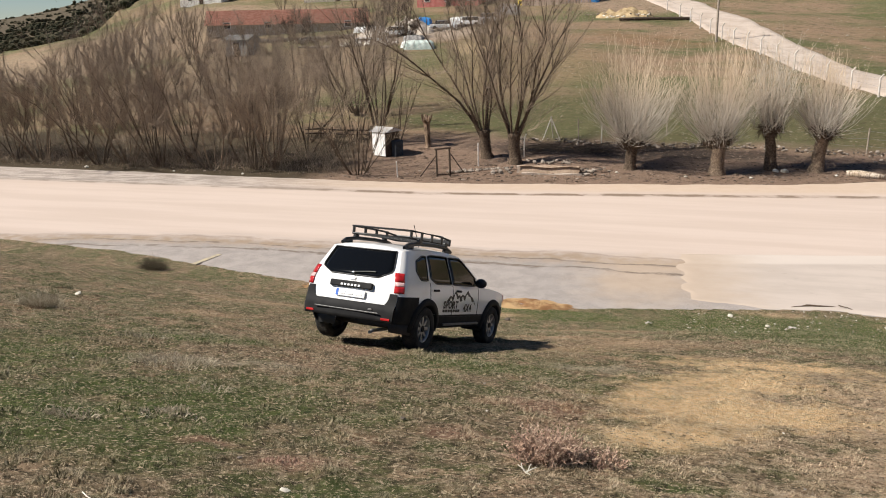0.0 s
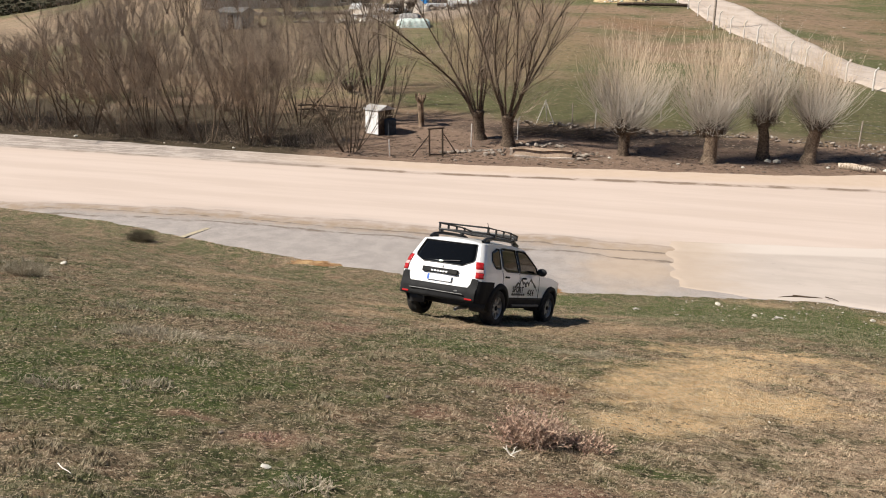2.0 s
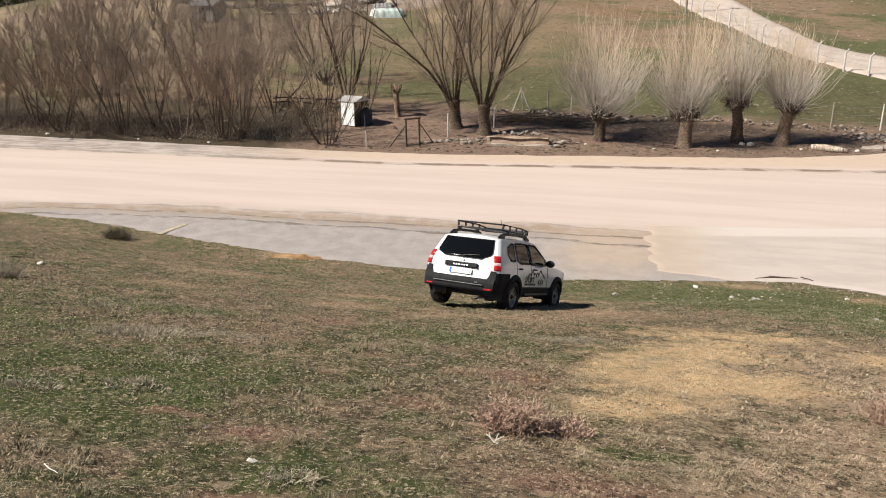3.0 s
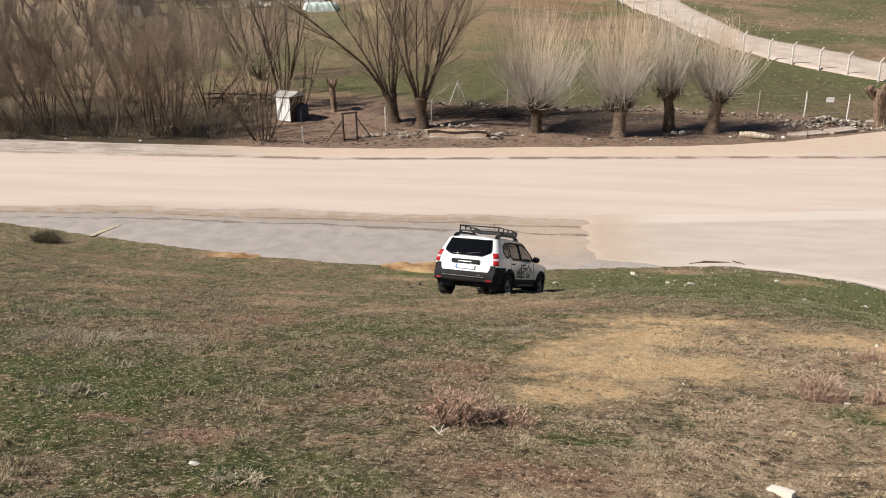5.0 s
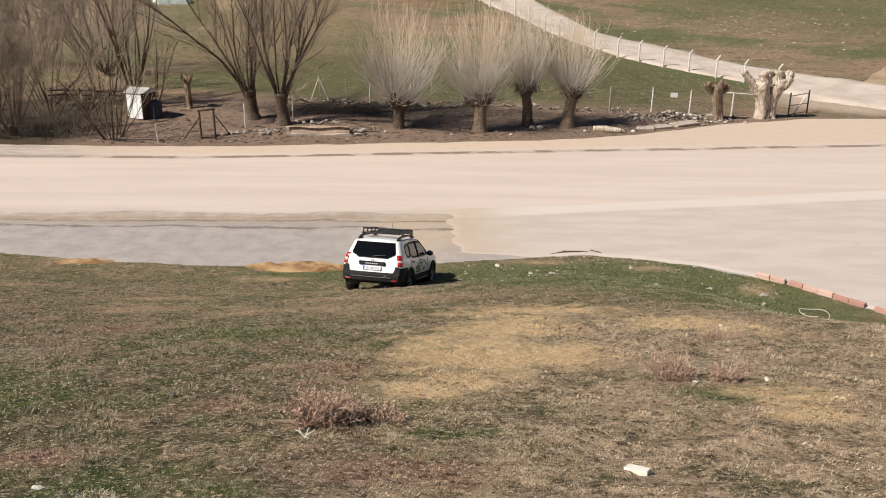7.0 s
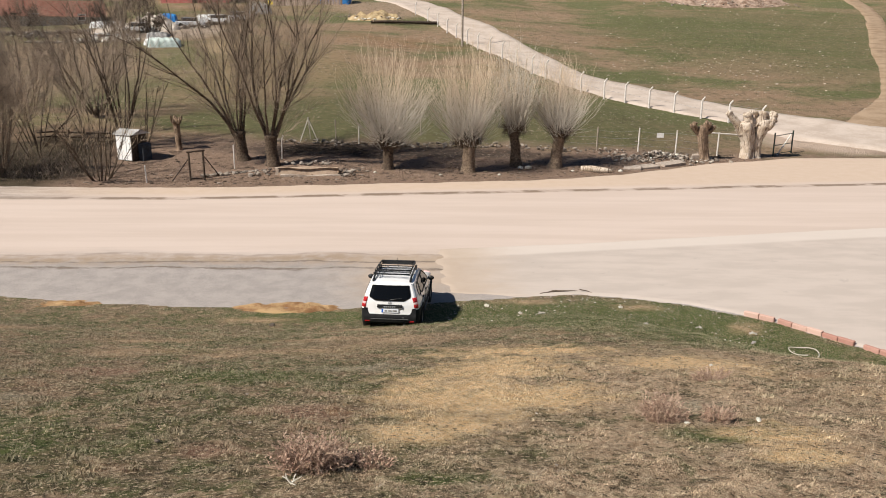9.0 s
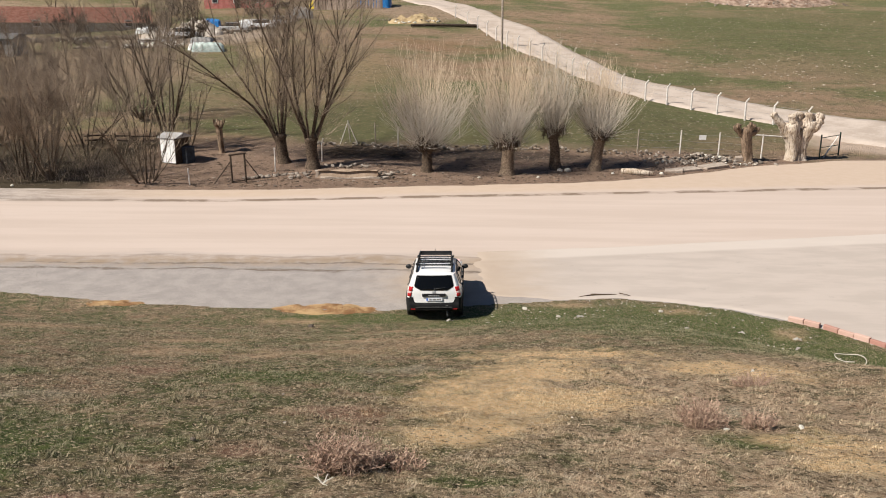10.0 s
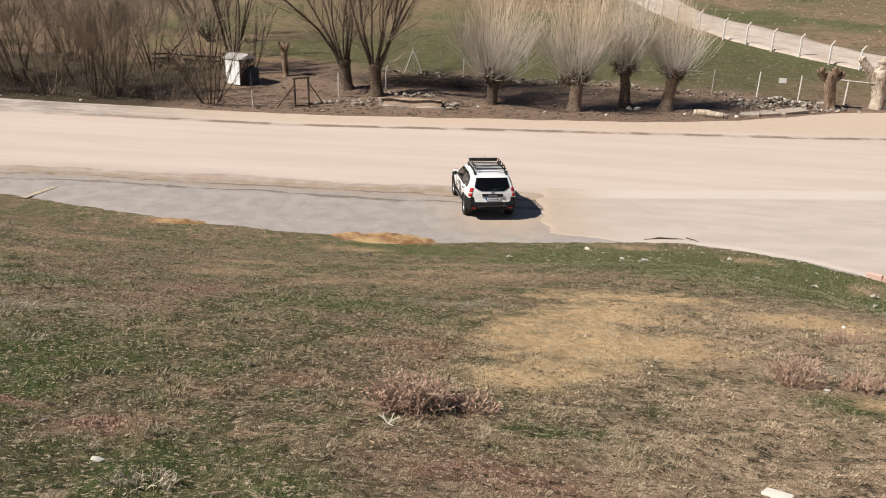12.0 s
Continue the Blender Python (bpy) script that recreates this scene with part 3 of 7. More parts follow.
def twigs_on(rng, paths, each, length, r, spread=0.7, low=0.25, lift=0.05):
    out = []
    for path in paths:
        for _ in range(each):
            f = low + (1 - low) * rng.random()
            k = min(int(f * (len(path) - 1)), len(path) - 2)
            a, b = Vector(path[k][0]), Vector(path[k + 1][0])
            d = (b - a).normalized()
            side = Vector((rng.gauss(0, 1), rng.gauss(0, 1), rng.gauss(0.2, 0.6))).normalized()
            out.append(limb(rng, a.lerp(b, rng.random()), d + side * spread, length * rng.uniform(0.5, 1.2), r, r * 0.35, 3, 0.15, lift))
    return out


BARK = plain("grey_brown_willow_bark", (0.060, 0.044, 0.032), (0.165, 0.122, 0.088), 9, 0.95, 0, 1.0, 0.15, 0.04, 40)
BARK_PALE = plain("weathered_pale_willow_bark", (0.14, 0.100, 0.070), (0.30, 0.225, 0.160), 9, 0.95, 0, 1.0, 0.15, 0.04, 40)
SHOOT_GREY = plain("pale_grey_willow_shoots", (0.36, 0.32, 0.265), (0.58, 0.52, 0.44), 3, 0.85, 0, 0, 0.2)
SHOOT_TAN = plain("straw_willow_shoots", (0.34, 0.26, 0.175), (0.54, 0.43, 0.31), 3, 0.85, 0, 0, 0.2)
SHOOT_BROWN = plain("red_brown_bare_twigs", (0.200, 0.155, 0.115), (0.39, 0.305, 0.23), 3, 0.9, 0, 0, 0.2)
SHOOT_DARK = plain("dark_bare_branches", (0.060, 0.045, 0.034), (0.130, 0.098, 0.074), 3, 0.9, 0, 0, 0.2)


def tipped(name, low, tip, z0, z1):
    """Grey shoots that turn to straw towards their tips, each a little different."""
    n = Nodes(name, 0.85, 0, 0.2)
    sep = n.node("ShaderNodeSeparateXYZ")
    n.link(n.local(), sep.inputs[0])
    c = n.mix(n.ramp(sep.outputs[2], z0, z1), low, tip)
    n.colour(n.mix(n.math("MULTIPLY", n.island(), 0.4), c, (0.12, 0.09, 0.065)))
    return n.m


SHOOT_TIPPED = tipped("grey_shoots_with_straw_tips", (0.52, 0.475, 0.41), (0.64, 0.51, 0.37), 3.2, 6.2)


def trunk_path(rng, height, r, lean=(0, 0), flare=1.5):
    path = []
    for k in range(9):
        f = k / 8
        w = r * (1 + (flare - 1) * max(0, 1 - f / 0.25) ** 1.5) * (1 - 0.15 * f) * (1.0 + 0.35 * max(0, f - 0.75) / 0.25)
        path.append(((lean[0] * f + rng.gauss(0, 0.02), lean[1] * f + rng.gauss(0, 0.02), height * f - 0.15), w))
    path.append(((lean[0], lean[1], height - 0.03), w * 0.72))
    path.append(((lean[0], lean[1], height + 0.05), w * 0.15))
    return path


def knobbly(co, centre_amount, seed):
    """Pushes places about so that bark looks gnarled."""
    n = fbm(co[:, 0] * 9 + co[:, 2] * 3, co[:, 1] * 9 - co[:, 2] * 5, seed, 3) - 0.5
    m = fbm(co[:, 1] * 7 + co[:, 2] * 6, co[:, 0] * 7, seed + 9, 3) - 0.5
    co = co.copy()
    co[:, 0] += n * centre_amount
    co[:, 1] += m * centre_amount
    return co


def pollard(x, y, seed, trunk_h, trunk_r, crown_h, crown_r, shoots, label, bark, inner, outer, lean=(0, 0), name="pollard_willow"):
    """A pollarded willow: thick trunk, swollen head and a fan of upright shoots."""
    rng = random.Random(seed)
    tree = thing(name, label, "tree", pose(x, y, ground_at(x, y)), group="pollard willows along the road")
    co, q = tubes([trunk_path(rng, trunk_h, trunk_r, lean)], 14)
    co = knobbly(co, 0.16, seed)
    part("trunk", quad_mesh("trunk", co, q, bark, True), None, tree)
    head = []
    top = Vector((lean[0], lean[1], trunk_h - 0.15))
    for k in range(7):
        a = 2 * math.pi * k / 7 + rng.random()
        head.append(limb(rng, top - Vector((0, 0, 0.35)), (math.cos(a) * 0.9, math.sin(a) * 0.9, rng.uniform(0.4, 1.0)), crown_r * rng.uniform(0.34, 0.50), trunk_r * 0.85, trunk_r * 0.50, 4, 0.18))
    co, q = tubes(head, 8)
    part("head_knuckle", quad_mesh("head_knuckle", knobbly(co, 0.2, seed + 4), q, BARK, True), None, tree)
    long_ = []
    for k in range(int(shoots * 1.25)):
        base = head[k % 7]
        p = Vector(base[rng.randint(1, 4)][0]) + Vector((rng.gauss(0, 0.22), rng.gauss(0, 0.22), rng.gauss(0.0, 0.16)))
        out = (p - top)
        out.z = 0
        tilt = rng.random() ** 0.75
        a = rng.uniform(0, 2 * math.pi)
        d = Vector((out.x, out.y, 0)) * 0.25 + Vector((math.cos(a), math.sin(a), 0)) * tilt * 1.3 * crown_r / 2.2 + Vector((0, 0, 1.02 - 0.55 * tilt))
        length = crown_h * (1.0 - 0.48 * tilt ** 1.6) * rng.uniform(0.6, 1.05)
        long_.append(limb(rng, p, d, length * 0.94, 0.017, 0.006, 8, 0.07, 0.12))
    fine = twigs_on(rng, long_, 5, crown_h * 0.24, 0.0075, 0.34, 0.30, 0.09)
    skirt = [limb(rng, Vector(head[k % 7][3][0]), (math.cos(k * 2.4), math.sin(k * 2.4), rng.uniform(-0.25, 0.5)), crown_r * rng.uniform(0.5, 1.0), 0.012, 0.005, 5, 0.12, 0.10) for k in range(shoots // 3)]
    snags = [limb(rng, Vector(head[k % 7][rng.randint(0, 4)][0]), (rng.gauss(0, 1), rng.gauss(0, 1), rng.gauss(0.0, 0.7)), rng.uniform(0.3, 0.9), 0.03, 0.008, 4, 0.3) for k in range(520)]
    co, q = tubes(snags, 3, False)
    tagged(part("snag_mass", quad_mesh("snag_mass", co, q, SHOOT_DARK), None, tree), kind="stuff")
    co, q = tubes(long_ + skirt, 3, False)
    tagged(part("crown", quad_mesh("crown", co, q, inner), None, tree, "upright pale shoots"), kind="stuff")
    co, q = tubes(fine, 3, False)
    tagged(part("fine_crown", quad_mesh("fine_crown", co, q, outer), None, tree), kind="stuff")
    return tree


def limbed_tree(x, y, seed, trunk_h, trunk_r, limbs, limb_len, spread, label, bark, twig, name="willow_tree", twigs=9, group="bare willows beyond the road", base_spread=0.12, bias=0.0, lean=0.0, haze=0.009, sway=0.06):
    """A bare tree whose long limbs fan out from a short trunk."""
    rng = random.Random(seed)
    tree = thing(name, label, "tree", pose(x, y, ground_at(x, y)), group=group)
    if trunk_h > 0.3:
        co, q = tubes([trunk_path(rng, trunk_h, trunk_r, (lean, 0))], 12)
        part("trunk", quad_mesh("trunk", knobbly(co, 0.14, seed), q, bark, True), None, tree)
    main = []
    for k in range(limbs):
        a = 2 * math.pi * (k + rng.random() * 0.7) / limbs
        s = spread * rng.uniform(0.35, 1.1)
        out = max(base_spread, trunk_r * 0.62 if trunk_h > 0.3 else 0)
        start = (lean + math.cos(a) * out, math.sin(a) * out, max(trunk_h - 0.55 + rng.uniform(0, 0.35), -0.1))
        main.append(limb(rng, start, (math.cos(a) * s + bias, math.sin(a) * s, 1.0), limb_len * rng.uniform(0.7, 1.05), trunk_r * rng.uniform(0.20, 0.34), 0.012, 10, sway, 0.02))
    second = twigs_on(rng, main, 5, limb_len * 0.40, 0.026 if trunk_h > 1.0 else 0.017, 0.55, 0.22, 0.06)
    if trunk_h > 1.5:
        second += twigs_on(rng, main, 5, limb_len * 0.36, 0.034, 0.42, 0.2, 0.05)
        second += twigs_on(rng, main, 6, 2.0, 0.013, 0.95, 0.02, 0.05)
    third = twigs_on(rng, main + second, twigs, limb_len * 0.20, haze, 0.6, 0.2 if trunk_h > 0.3 else 0.40, 0.05)
    for path in main:
        co, q = tubes([path], 6, False)
        part("limb", quad_mesh("limb", co, q, bark, True), None, tree)
    co, q = tubes(second, 4, False)
    tagged(part("crown", quad_mesh("crown", co, q, bark, True), None, tree), kind="stuff")
    co, q = tubes(third, 3, False)
    tagged(part("fine_crown", quad_mesh("fine_crown", co, q, twig), None, tree, "haze of fine bare twigs"), kind="stuff")
    return tree


def build_trees():
    grey = "pollarded willow with a dense fan of pale grey shoots"
    tan = "pollarded willow with tall straw-coloured shoots on a gnarled trunk"
    pollard(-2.85, 53.3, 3, 1.95, 0.36, 6.9, 2.5, 270, grey, BARK, SHOOT_TIPPED, SHOOT_TIPPED)
    pollard(2.45, 52.9, 4, 2.25, 0.44, 6.6, 2.0, 260, tan, BARK_PALE, SHOOT_TIPPED, SHOOT_TIPPED)
    pollard(5.75, 54.6, 5, 2.8, 0.35, 5.9, 1.5, 180, "slender pollarded willow with a narrow grey crown", BARK, SHOOT_TIPPED, SHOOT_GREY, (-0.25, 0))
    pollard(8.4, 54.7, 6, 2.6, 0.40, 5.2, 2.0, 230, "leaning pollarded willow with a forked head", BARK_PALE, SHOOT_TIPPED, SHOOT_TIPPED, (0.25, 0))
    big = "tall bare willow with dark limbs fanning from a stout trunk"
    limbed_tree(-12.7, 55.1, 11, 2.0, 0.40, 8, 10.0, 0.33, big, BARK, SHOOT_BROWN, twigs=15, bias=-0.20, lean=-0.25, sway=0.085)
    limbed_tree(-10.5, 54.0, 12, 2.1, 0.42, 9, 10.2, 0.45, big, BARK, SHOOT_BROWN, twigs=15, bias=0.07, lean=-0.12, sway=0.085)
    limbed_tree(-21.9, 58.4, 13, 1.2, 0.38, 9, 8.8, 0.36, "tall bare willow with upright limbs behind a hut", BARK, SHOOT_BROWN, twigs=12)
    limbed_tree(-20.2, 57.8, 14, 0.5, 0.22, 4, 5.2, 0.25, "young bare willow with limbs leaning over", BARK, SHOOT_BROWN, twigs=8, bias=0.35)
    limbed_tree(-20.2, 49.6, 15, 0.0, 0.17, 15, 4.8, 0.85, "bare many-stemmed willow bush fanning at the roadside", BARK, SHOOT_TAN, "bare_bush", 3, "thicket of bare bushes", 0.5)
    # thicket along the far verge
    rng = random.Random(5)
    kinds = [("bare brown multi-stemmed willow bush beside the road", BARK, SHOOT_BROWN), ("dense grey-brown bare thicket bush", BARK_PALE, SHOOT_BROWN), ("dark bare shrub tree with upright stems", BARK, SHOOT_BROWN)]
    spots = [(-27.0, 55.6), (-26.4, 50.4), (-27.4, 50.3), (-29.6, 51.2), (-31.6, 50.2), (-34.0, 51.6), (-36.2, 50.5), (-38.6, 51.2), (-40.6, 50.6), (-43.6, 51.4), (-46.5, 51.0), (-49.5, 52.0), (-53, 51.6), (-57, 52.5),
             (-24.6, 60.5), (-28.0, 58.8), (-31.0, 59.0), (-35.5, 60.0), (-40.5, 60.5), (-45.5, 61.0), (-51.0, 62), (-28.0, 68.0), (-34.0, 70), (-41.0, 72.0), (-48.5, 73.5), (-56, 75)]
    for k, (x, y) in enumerate(spots):
        label, bark, twig = kinds[(k * 7) % 3]
        tall = rng.uniform(5.6, 7.8) * (1.15 if y > 56 else 1.0)
        tree = k % 4 == 1
        limbed_tree(x + rng.uniform(-0.5, 0.5), y, 40 + k, 0.7 if tree else 0.0, 0.25 if tree else 0.18, rng.choice((5, 7, 9, 12)), tall * (1.1 if tree else 1.0), rng.uniform(0.35, 0.75), label, bark, twig, "bare_bush", 46 if y < 56 else 32, "thicket of bare bushes", rng.uniform(0.2, 0.6), rng.uniform(-0.22, 0.15), 0.0, 0.0072)


def build_undergrowth():
    """Low tangle of dead stems under the thicket."""
    rng = random.Random(77)
    paths = []
    for _ in range(3400):
        x = rng.uniform(-62, -21.5)
        y = 49.3 + abs(rng.gauss(0, 4.0)) + 0.2 * rng.random()
        z = ground_at(x, y)
        paths.append(limb(rng, (x, y, z - 0.05), (rng.gauss(0, 0.6), rng.gauss(0, 0.6), 1), rng.uniform(0.5, 1.9), 0.011, 0.004, 3, 0.2))
    co, q = tubes(paths, 3, False)
    tagged(new("undergrowth", quad_mesh("undergrowth", co, q, SHOOT_BROWN)), "tangle of dead brown stems under the thicket", "undergrowth", kind="stuff")


build_trees()
build_undergrowth()


# ---------------------------------------------------------------- car: x right, y ahead, origin under the rear axle
WHEEL_R, BASE = 0.343, 2.673
PAINT = Nodes("white_car_paint", 0.28, 0, 0.5)
PAINT.b.inputs["Coat Weight"].default_value = 0.6
_d = PAINT.ramp(PAINT.noise(3.0, 5, 0.6, PAINT.local()), 0.45, 0.75, 0.0, 0.35)
PAINT.colour(PAINT.mix(_d, (0.80, 0.80, 0.79), (0.66, 0.63, 0.58)))
PAINT = PAINT.m
CLAD = plain("dark_grey_bumper_plastic", (0.008, 0.008, 0.009), (0.017, 0.017, 0.017), 5, 0.7, 0, 0.15, 0.2, 0.003, 200)
RUBBER = plain("dusty_tyre_rubber", (0.018, 0.018, 0.018), (0.060, 0.054, 0.047), 6, 0.85, 0, 0.4, 0.2, 0.004, 80)
RIM = plain("grey_alloy", (0.30, 0.30, 0.30), (0.42, 0.41, 0.40), 8, 0.4, 0.7, 0.05)
BLACK = plain("black_steel", (0.010, 0.010, 0.011), (0.022, 0.022, 0.022), 10, 0.45, 0, 0.1, 0.5)
SILVER = plain("satin_silver_trim", (0.42, 0.42, 0.42), (0.55, 0.55, 0.55), 10, 0.4, 0.6, 0)
DULL = plain("dull_scuffed_trim", (0.10, 0.10, 0.10), (0.16, 0.16, 0.155), 10, 0.5, 0.2, 0)
RED = plain("red_lamp_lens", (0.34, 0.010, 0.012), (0.46, 0.022, 0.022), 20, 0.15, 0, 0, 0.6)
CLEAR = plain("clear_lamp_lens", (0.58, 0.34, 0.33), (0.72, 0.50, 0.49), 20, 0.15, 0, 0, 0.6)
PLATE = plain("white_plate", (0.62, 0.64, 0.66), (0.74, 0.75, 0.76), 12, 0.4, 0, 0)
BLUE = plain("blue_plate_band", (0.02, 0.10, 0.45), (0.03, 0.13, 0.52), 12, 0.4, 0, 0)
INK = plain("black_vinyl", (0.012, 0.012, 0.013), (0.020, 0.020, 0.020), 12, 0.4, 0, 0)
GLASS = Nodes("dark_tinted_glass", 0.06, 0, 0.5)
GLASS.b.inputs["Transmission Weight"].default_value = 0.25
GLASS.b.inputs["Specular IOR Level"].default_value = 0.22
GLASS.colour((0.005, 0.0055, 0.006))
GLASS = GLASS.m

_TOPY = [-0.82, -0.4, 0.4, 1.1, 1.42, 1.55, 2.15, 2.30, 2.6, 3.05, 3.30, 3.42, 3.49]
_TOPZ = [1.585, 1.615, 1.635, 1.625, 1.595, 1.54, 1.145, 1.085, 1.065, 1.01, 0.955, 0.88, 0.76]


def roof_z(y):
    return np.interp(y, _TOPY, _TOPZ)


def rear_shift(y, z):
    lean = np.interp(z, [0.30, 0.42, 0.62, 0.70, 0.98, 1.12, 1.50, 1.62], [0.07, 0.0, 0.0, 0.05, 0.09, 0.13, 0.36, 0.44])
    return lean * np.clip(1 - (y + 0.82) / 1.3, 0, 1)


def half_width(y, z):
    w = np.interp(z, [0.28, 0.45, 0.62, 0.80, 1.0, 1.06, 1.3, 1.5, 1.6], [0.845, 0.895, 0.905, 0.910, 0.892, 0.868, 0.785, 0.705, 0.665])
    w = w * np.interp(y, [-0.82, -0.77, -0.68, -0.45, 0, 2.85, 3.2, 3.4, 3.49], [0.885, 0.945, 0.978, 0.995, 1, 1, 0.965, 0.87, 0.70])
    low = np.clip((0.95 - z) / 0.3, 0, 1)
    return w + low * 0.018 * (np.exp(-((y / 0.42) ** 4)) + np.exp(-(((y - BASE) / 0.42) ** 4)))


def side_point(y, z, sign, out=0.0):
    return np.stack([sign * (half_width(y, z) + out), y + rear_shift(y, z), z + 0 * y], -1)


def roof_point(y, u, out=0.0):
    """u from -1 to 1 across the roof, windscreen and bonnet."""
    zt = roof_z(y)
    w = half_width(y, zt - 0.06)
    return np.stack([u * w, y + rear_shift(y, zt), zt - 0.06 * np.abs(u) ** 2.4 + out], -1)


def tail_point(u, z, out=0.0):
    """u from -1 to 1 across the tail."""
    w = half_width(np.float64(-0.82), z)
    bulge = 0.05 * (1 - u * u)
    return np.stack([u * w, -0.82 + rear_shift(np.float64(-0.82), z) - bulge - out, z + 0 * u], -1)


def sheet(points):
    """Quads over a grid of places."""
    ny, nx = points.shape[:2]
    i = np.arange(nx * ny).reshape(ny, nx)
    return points.reshape(-1, 3), np.stack([i[:-1, :-1], i[:-1, 1:], i[1:, 1:], i[1:, :-1]], -1).reshape(-1, 4)


def joined(sheets, name, material, smooth=True, thick=0.0):
    co, quads, o = [], [], 0
    for c, q in sheets:
        co.append(c)
        quads.append(q + o)
        o += len(c)
    me = quad_mesh(name, np.concatenate(co), np.concatenate(quads), material, smooth)
    bm = bmesh.new()
    bm.from_mesh(me)
    bmesh.ops.remove_doubles(bm, verts=bm.verts[:], dist=0.0008)
    bmesh.ops.recalc_face_normals(bm, faces=bm.faces[:])
    if thick:
        bmesh.ops.solidify(bm, geom=bm.faces[:], thickness=thick)
    for f in bm.faces:
        f.smooth = smooth
    bm.to_mesh(me)
    bm.free()
    return me


def pipe(paths, r, sides=8):
    return tubes([[(p, r) for p in path] for path in paths], sides)


def build_car():
    car = thing("car", "white compact off-road car with dark bumpers and a roof rack", "car")
    ys = np.linspace(-0.82, 3.49, 110)
    z_rows = np.array([0.34, 0.40, 0.46, 0.51, 0.56, 0.68, 0.76, 0.84, 0.92, 1.0, 1.06, 1.14, 1.24, 1.36, 1.46, 1.52, 1.58])
    gz = np.repeat(z_rows[:, None], len(ys), 1)
    up = gz > 0.76
    gz = np.where(up, 0.76 + (gz - 0.76) / (1.58 - 0.76) * (roof_z(ys) - 0.06 - 0.76), gz)
    gy = np.repeat(ys[None], len(z_rows), 0)
    gz = np.where(gy < -0.3, np.maximum(gz, 0.42 + 0.02 * (gz - 0.34)), gz)
    white, dark = [], []
    for sign in (1, -1):
        co, q = sheet(side_point(gy, gz, sign))
        mid = np.stack([gy.ravel()[q].mean(1), gz.ravel()[q].mean(1)], -1)
        hole = (np.hypot(mid[:, 0], mid[:, 1] - WHEEL_R) < 0.41) | (np.hypot(mid[:, 0] - BASE, mid[:, 1] - WHEEL_R) < 0.41)
        clad = (mid[:, 1] < 0.56) | ((mid[:, 1] < 0.68) & (mid[:, 0] > 3.05)) | ((mid[:, 1] < 0.84) & (mid[:, 0] < -0.30))
        white.append((co, q[~hole & ~clad]))
        out = co.copy()
        out[:, 0] += sign * 0.006
        dark.append((out, q[~hole & clad]))
    us = np.linspace(-1, 1, 15)
    white.append(sheet(np.stack([roof_point(ys, u) for u in us], 0)))
    zs = np.concatenate([z_rows[z_rows < 0.76], np.linspace(0.76, roof_z(-0.82) - 0.06, 14)])
    grid = np.stack([tail_point(us, z) for z in zs], 0)
    white.append(sheet(grid[zs > 0.66]))
    for sign in (1, -1):
        rows = [tail_point(sign * np.linspace(1.0, lim, 5), np.float64(z), 0.010) for z, lim in ((0.66, 0.74), (0.72, 0.80), (0.78, 0.83), (0.865, 0.85))]
        dark.append(sheet(np.stack(rows, 0)))
    # roof lip over the tail window, and the tail's closing strip
    top = roof_point(np.full(15, -0.82), us)
    white.append(sheet(np.stack([grid[-1], top], 0)))
    dark.append(sheet(np.stack([tail_point(us, z, 0.012) for z in np.linspace(0.425, 0.69, 6)], 0)))
    dark.append(sheet(np.stack([tail_point(us, np.float64(0.425), 0.012), tail_point(us, np.float64(0.43), -0.30)], 0)))
    low = tail_point(us, np.float64(0.68), 0.012)
    dark.append(sheet(np.stack([low, tail_point(us, np.float64(0.685), -0.01)], 0)))
    zf = np.linspace(0.30, 0.70, 6)
    front = np.stack([np.stack([us * half_width(np.float64(3.49), z), 3.49 + 0.10 * (1 - us * us), z + 0 * us], -1) for z in zf], 0)
    dark.append(sheet(front))
    body = part("body", joined(white, "body", PAINT), None, car)
    part("bumper_cladding", joined(dark, "bumper_cladding", CLAD), None, car, "dark grey plastic bumpers and sills")

    # arch flares with a lip
    for sign in (1, -1):
        for yc in (0.0, BASE):
            a = np.radians(np.linspace(-14, 194, 40))
            rows = []
            for r, o in ((0.365, -0.16), (0.372, 0.022), (0.40, 0.034), (0.47, 0.030), (0.485, 0.0)):
                y, z = yc + r * np.cos(a), WHEEL_R + r * np.sin(a)
                z = np.maximum(z, 0.29)
                rows.append(side_point(y, z, sign, o))
            part("arch_flare", joined([sheet(np.stack(rows, 0))], "arch_flare", CLAD), None, car, "dark plastic wheel arch flare")
            rows = [np.stack([sign * x + 0 * a, yc + 0.40 * np.cos(a), WHEEL_R + 0.40 * np.sin(a)], -1) for x in (0.50, 0.88)]
            part("wheel_liner", joined([sheet(np.stack(rows, 0))], "wheel_liner", BLACK), None, car)
    bm = bmesh.new()
    box(bm, -0.56, 0.56, -0.60, 3.3, 0.40, 0.80, bevel=0.05)
    box(bm, -0.35, 0.35, 0.6, 3.0, 0.26, 0.42, bevel=0.05)
    box(bm, -0.72, 0.72, -0.06, 0.06, 0.27, 0.40, bevel=0.03)
    box(bm, -0.72, 0.72, 2.61, 2.73, 0.27, 0.40, bevel=0.03)
    part("chassis", bm, BLACK, car, "black underbody")
    bm = bmesh.new()
    box(bm, -0.70, -0.10, 1.0, 1.5, 0.55, 1.0, bevel=0.08)
    box(bm, 0.10, 0.70, 1.0, 1.5, 0.55, 1.0, bevel=0.08)
    box(bm, -0.66, -0.14, 0.92, 1.06, 0.7, 1.32, bevel=0.05)
    box(bm, 0.14, 0.66, 0.92, 1.06, 0.7, 1.32, bevel=0.05)
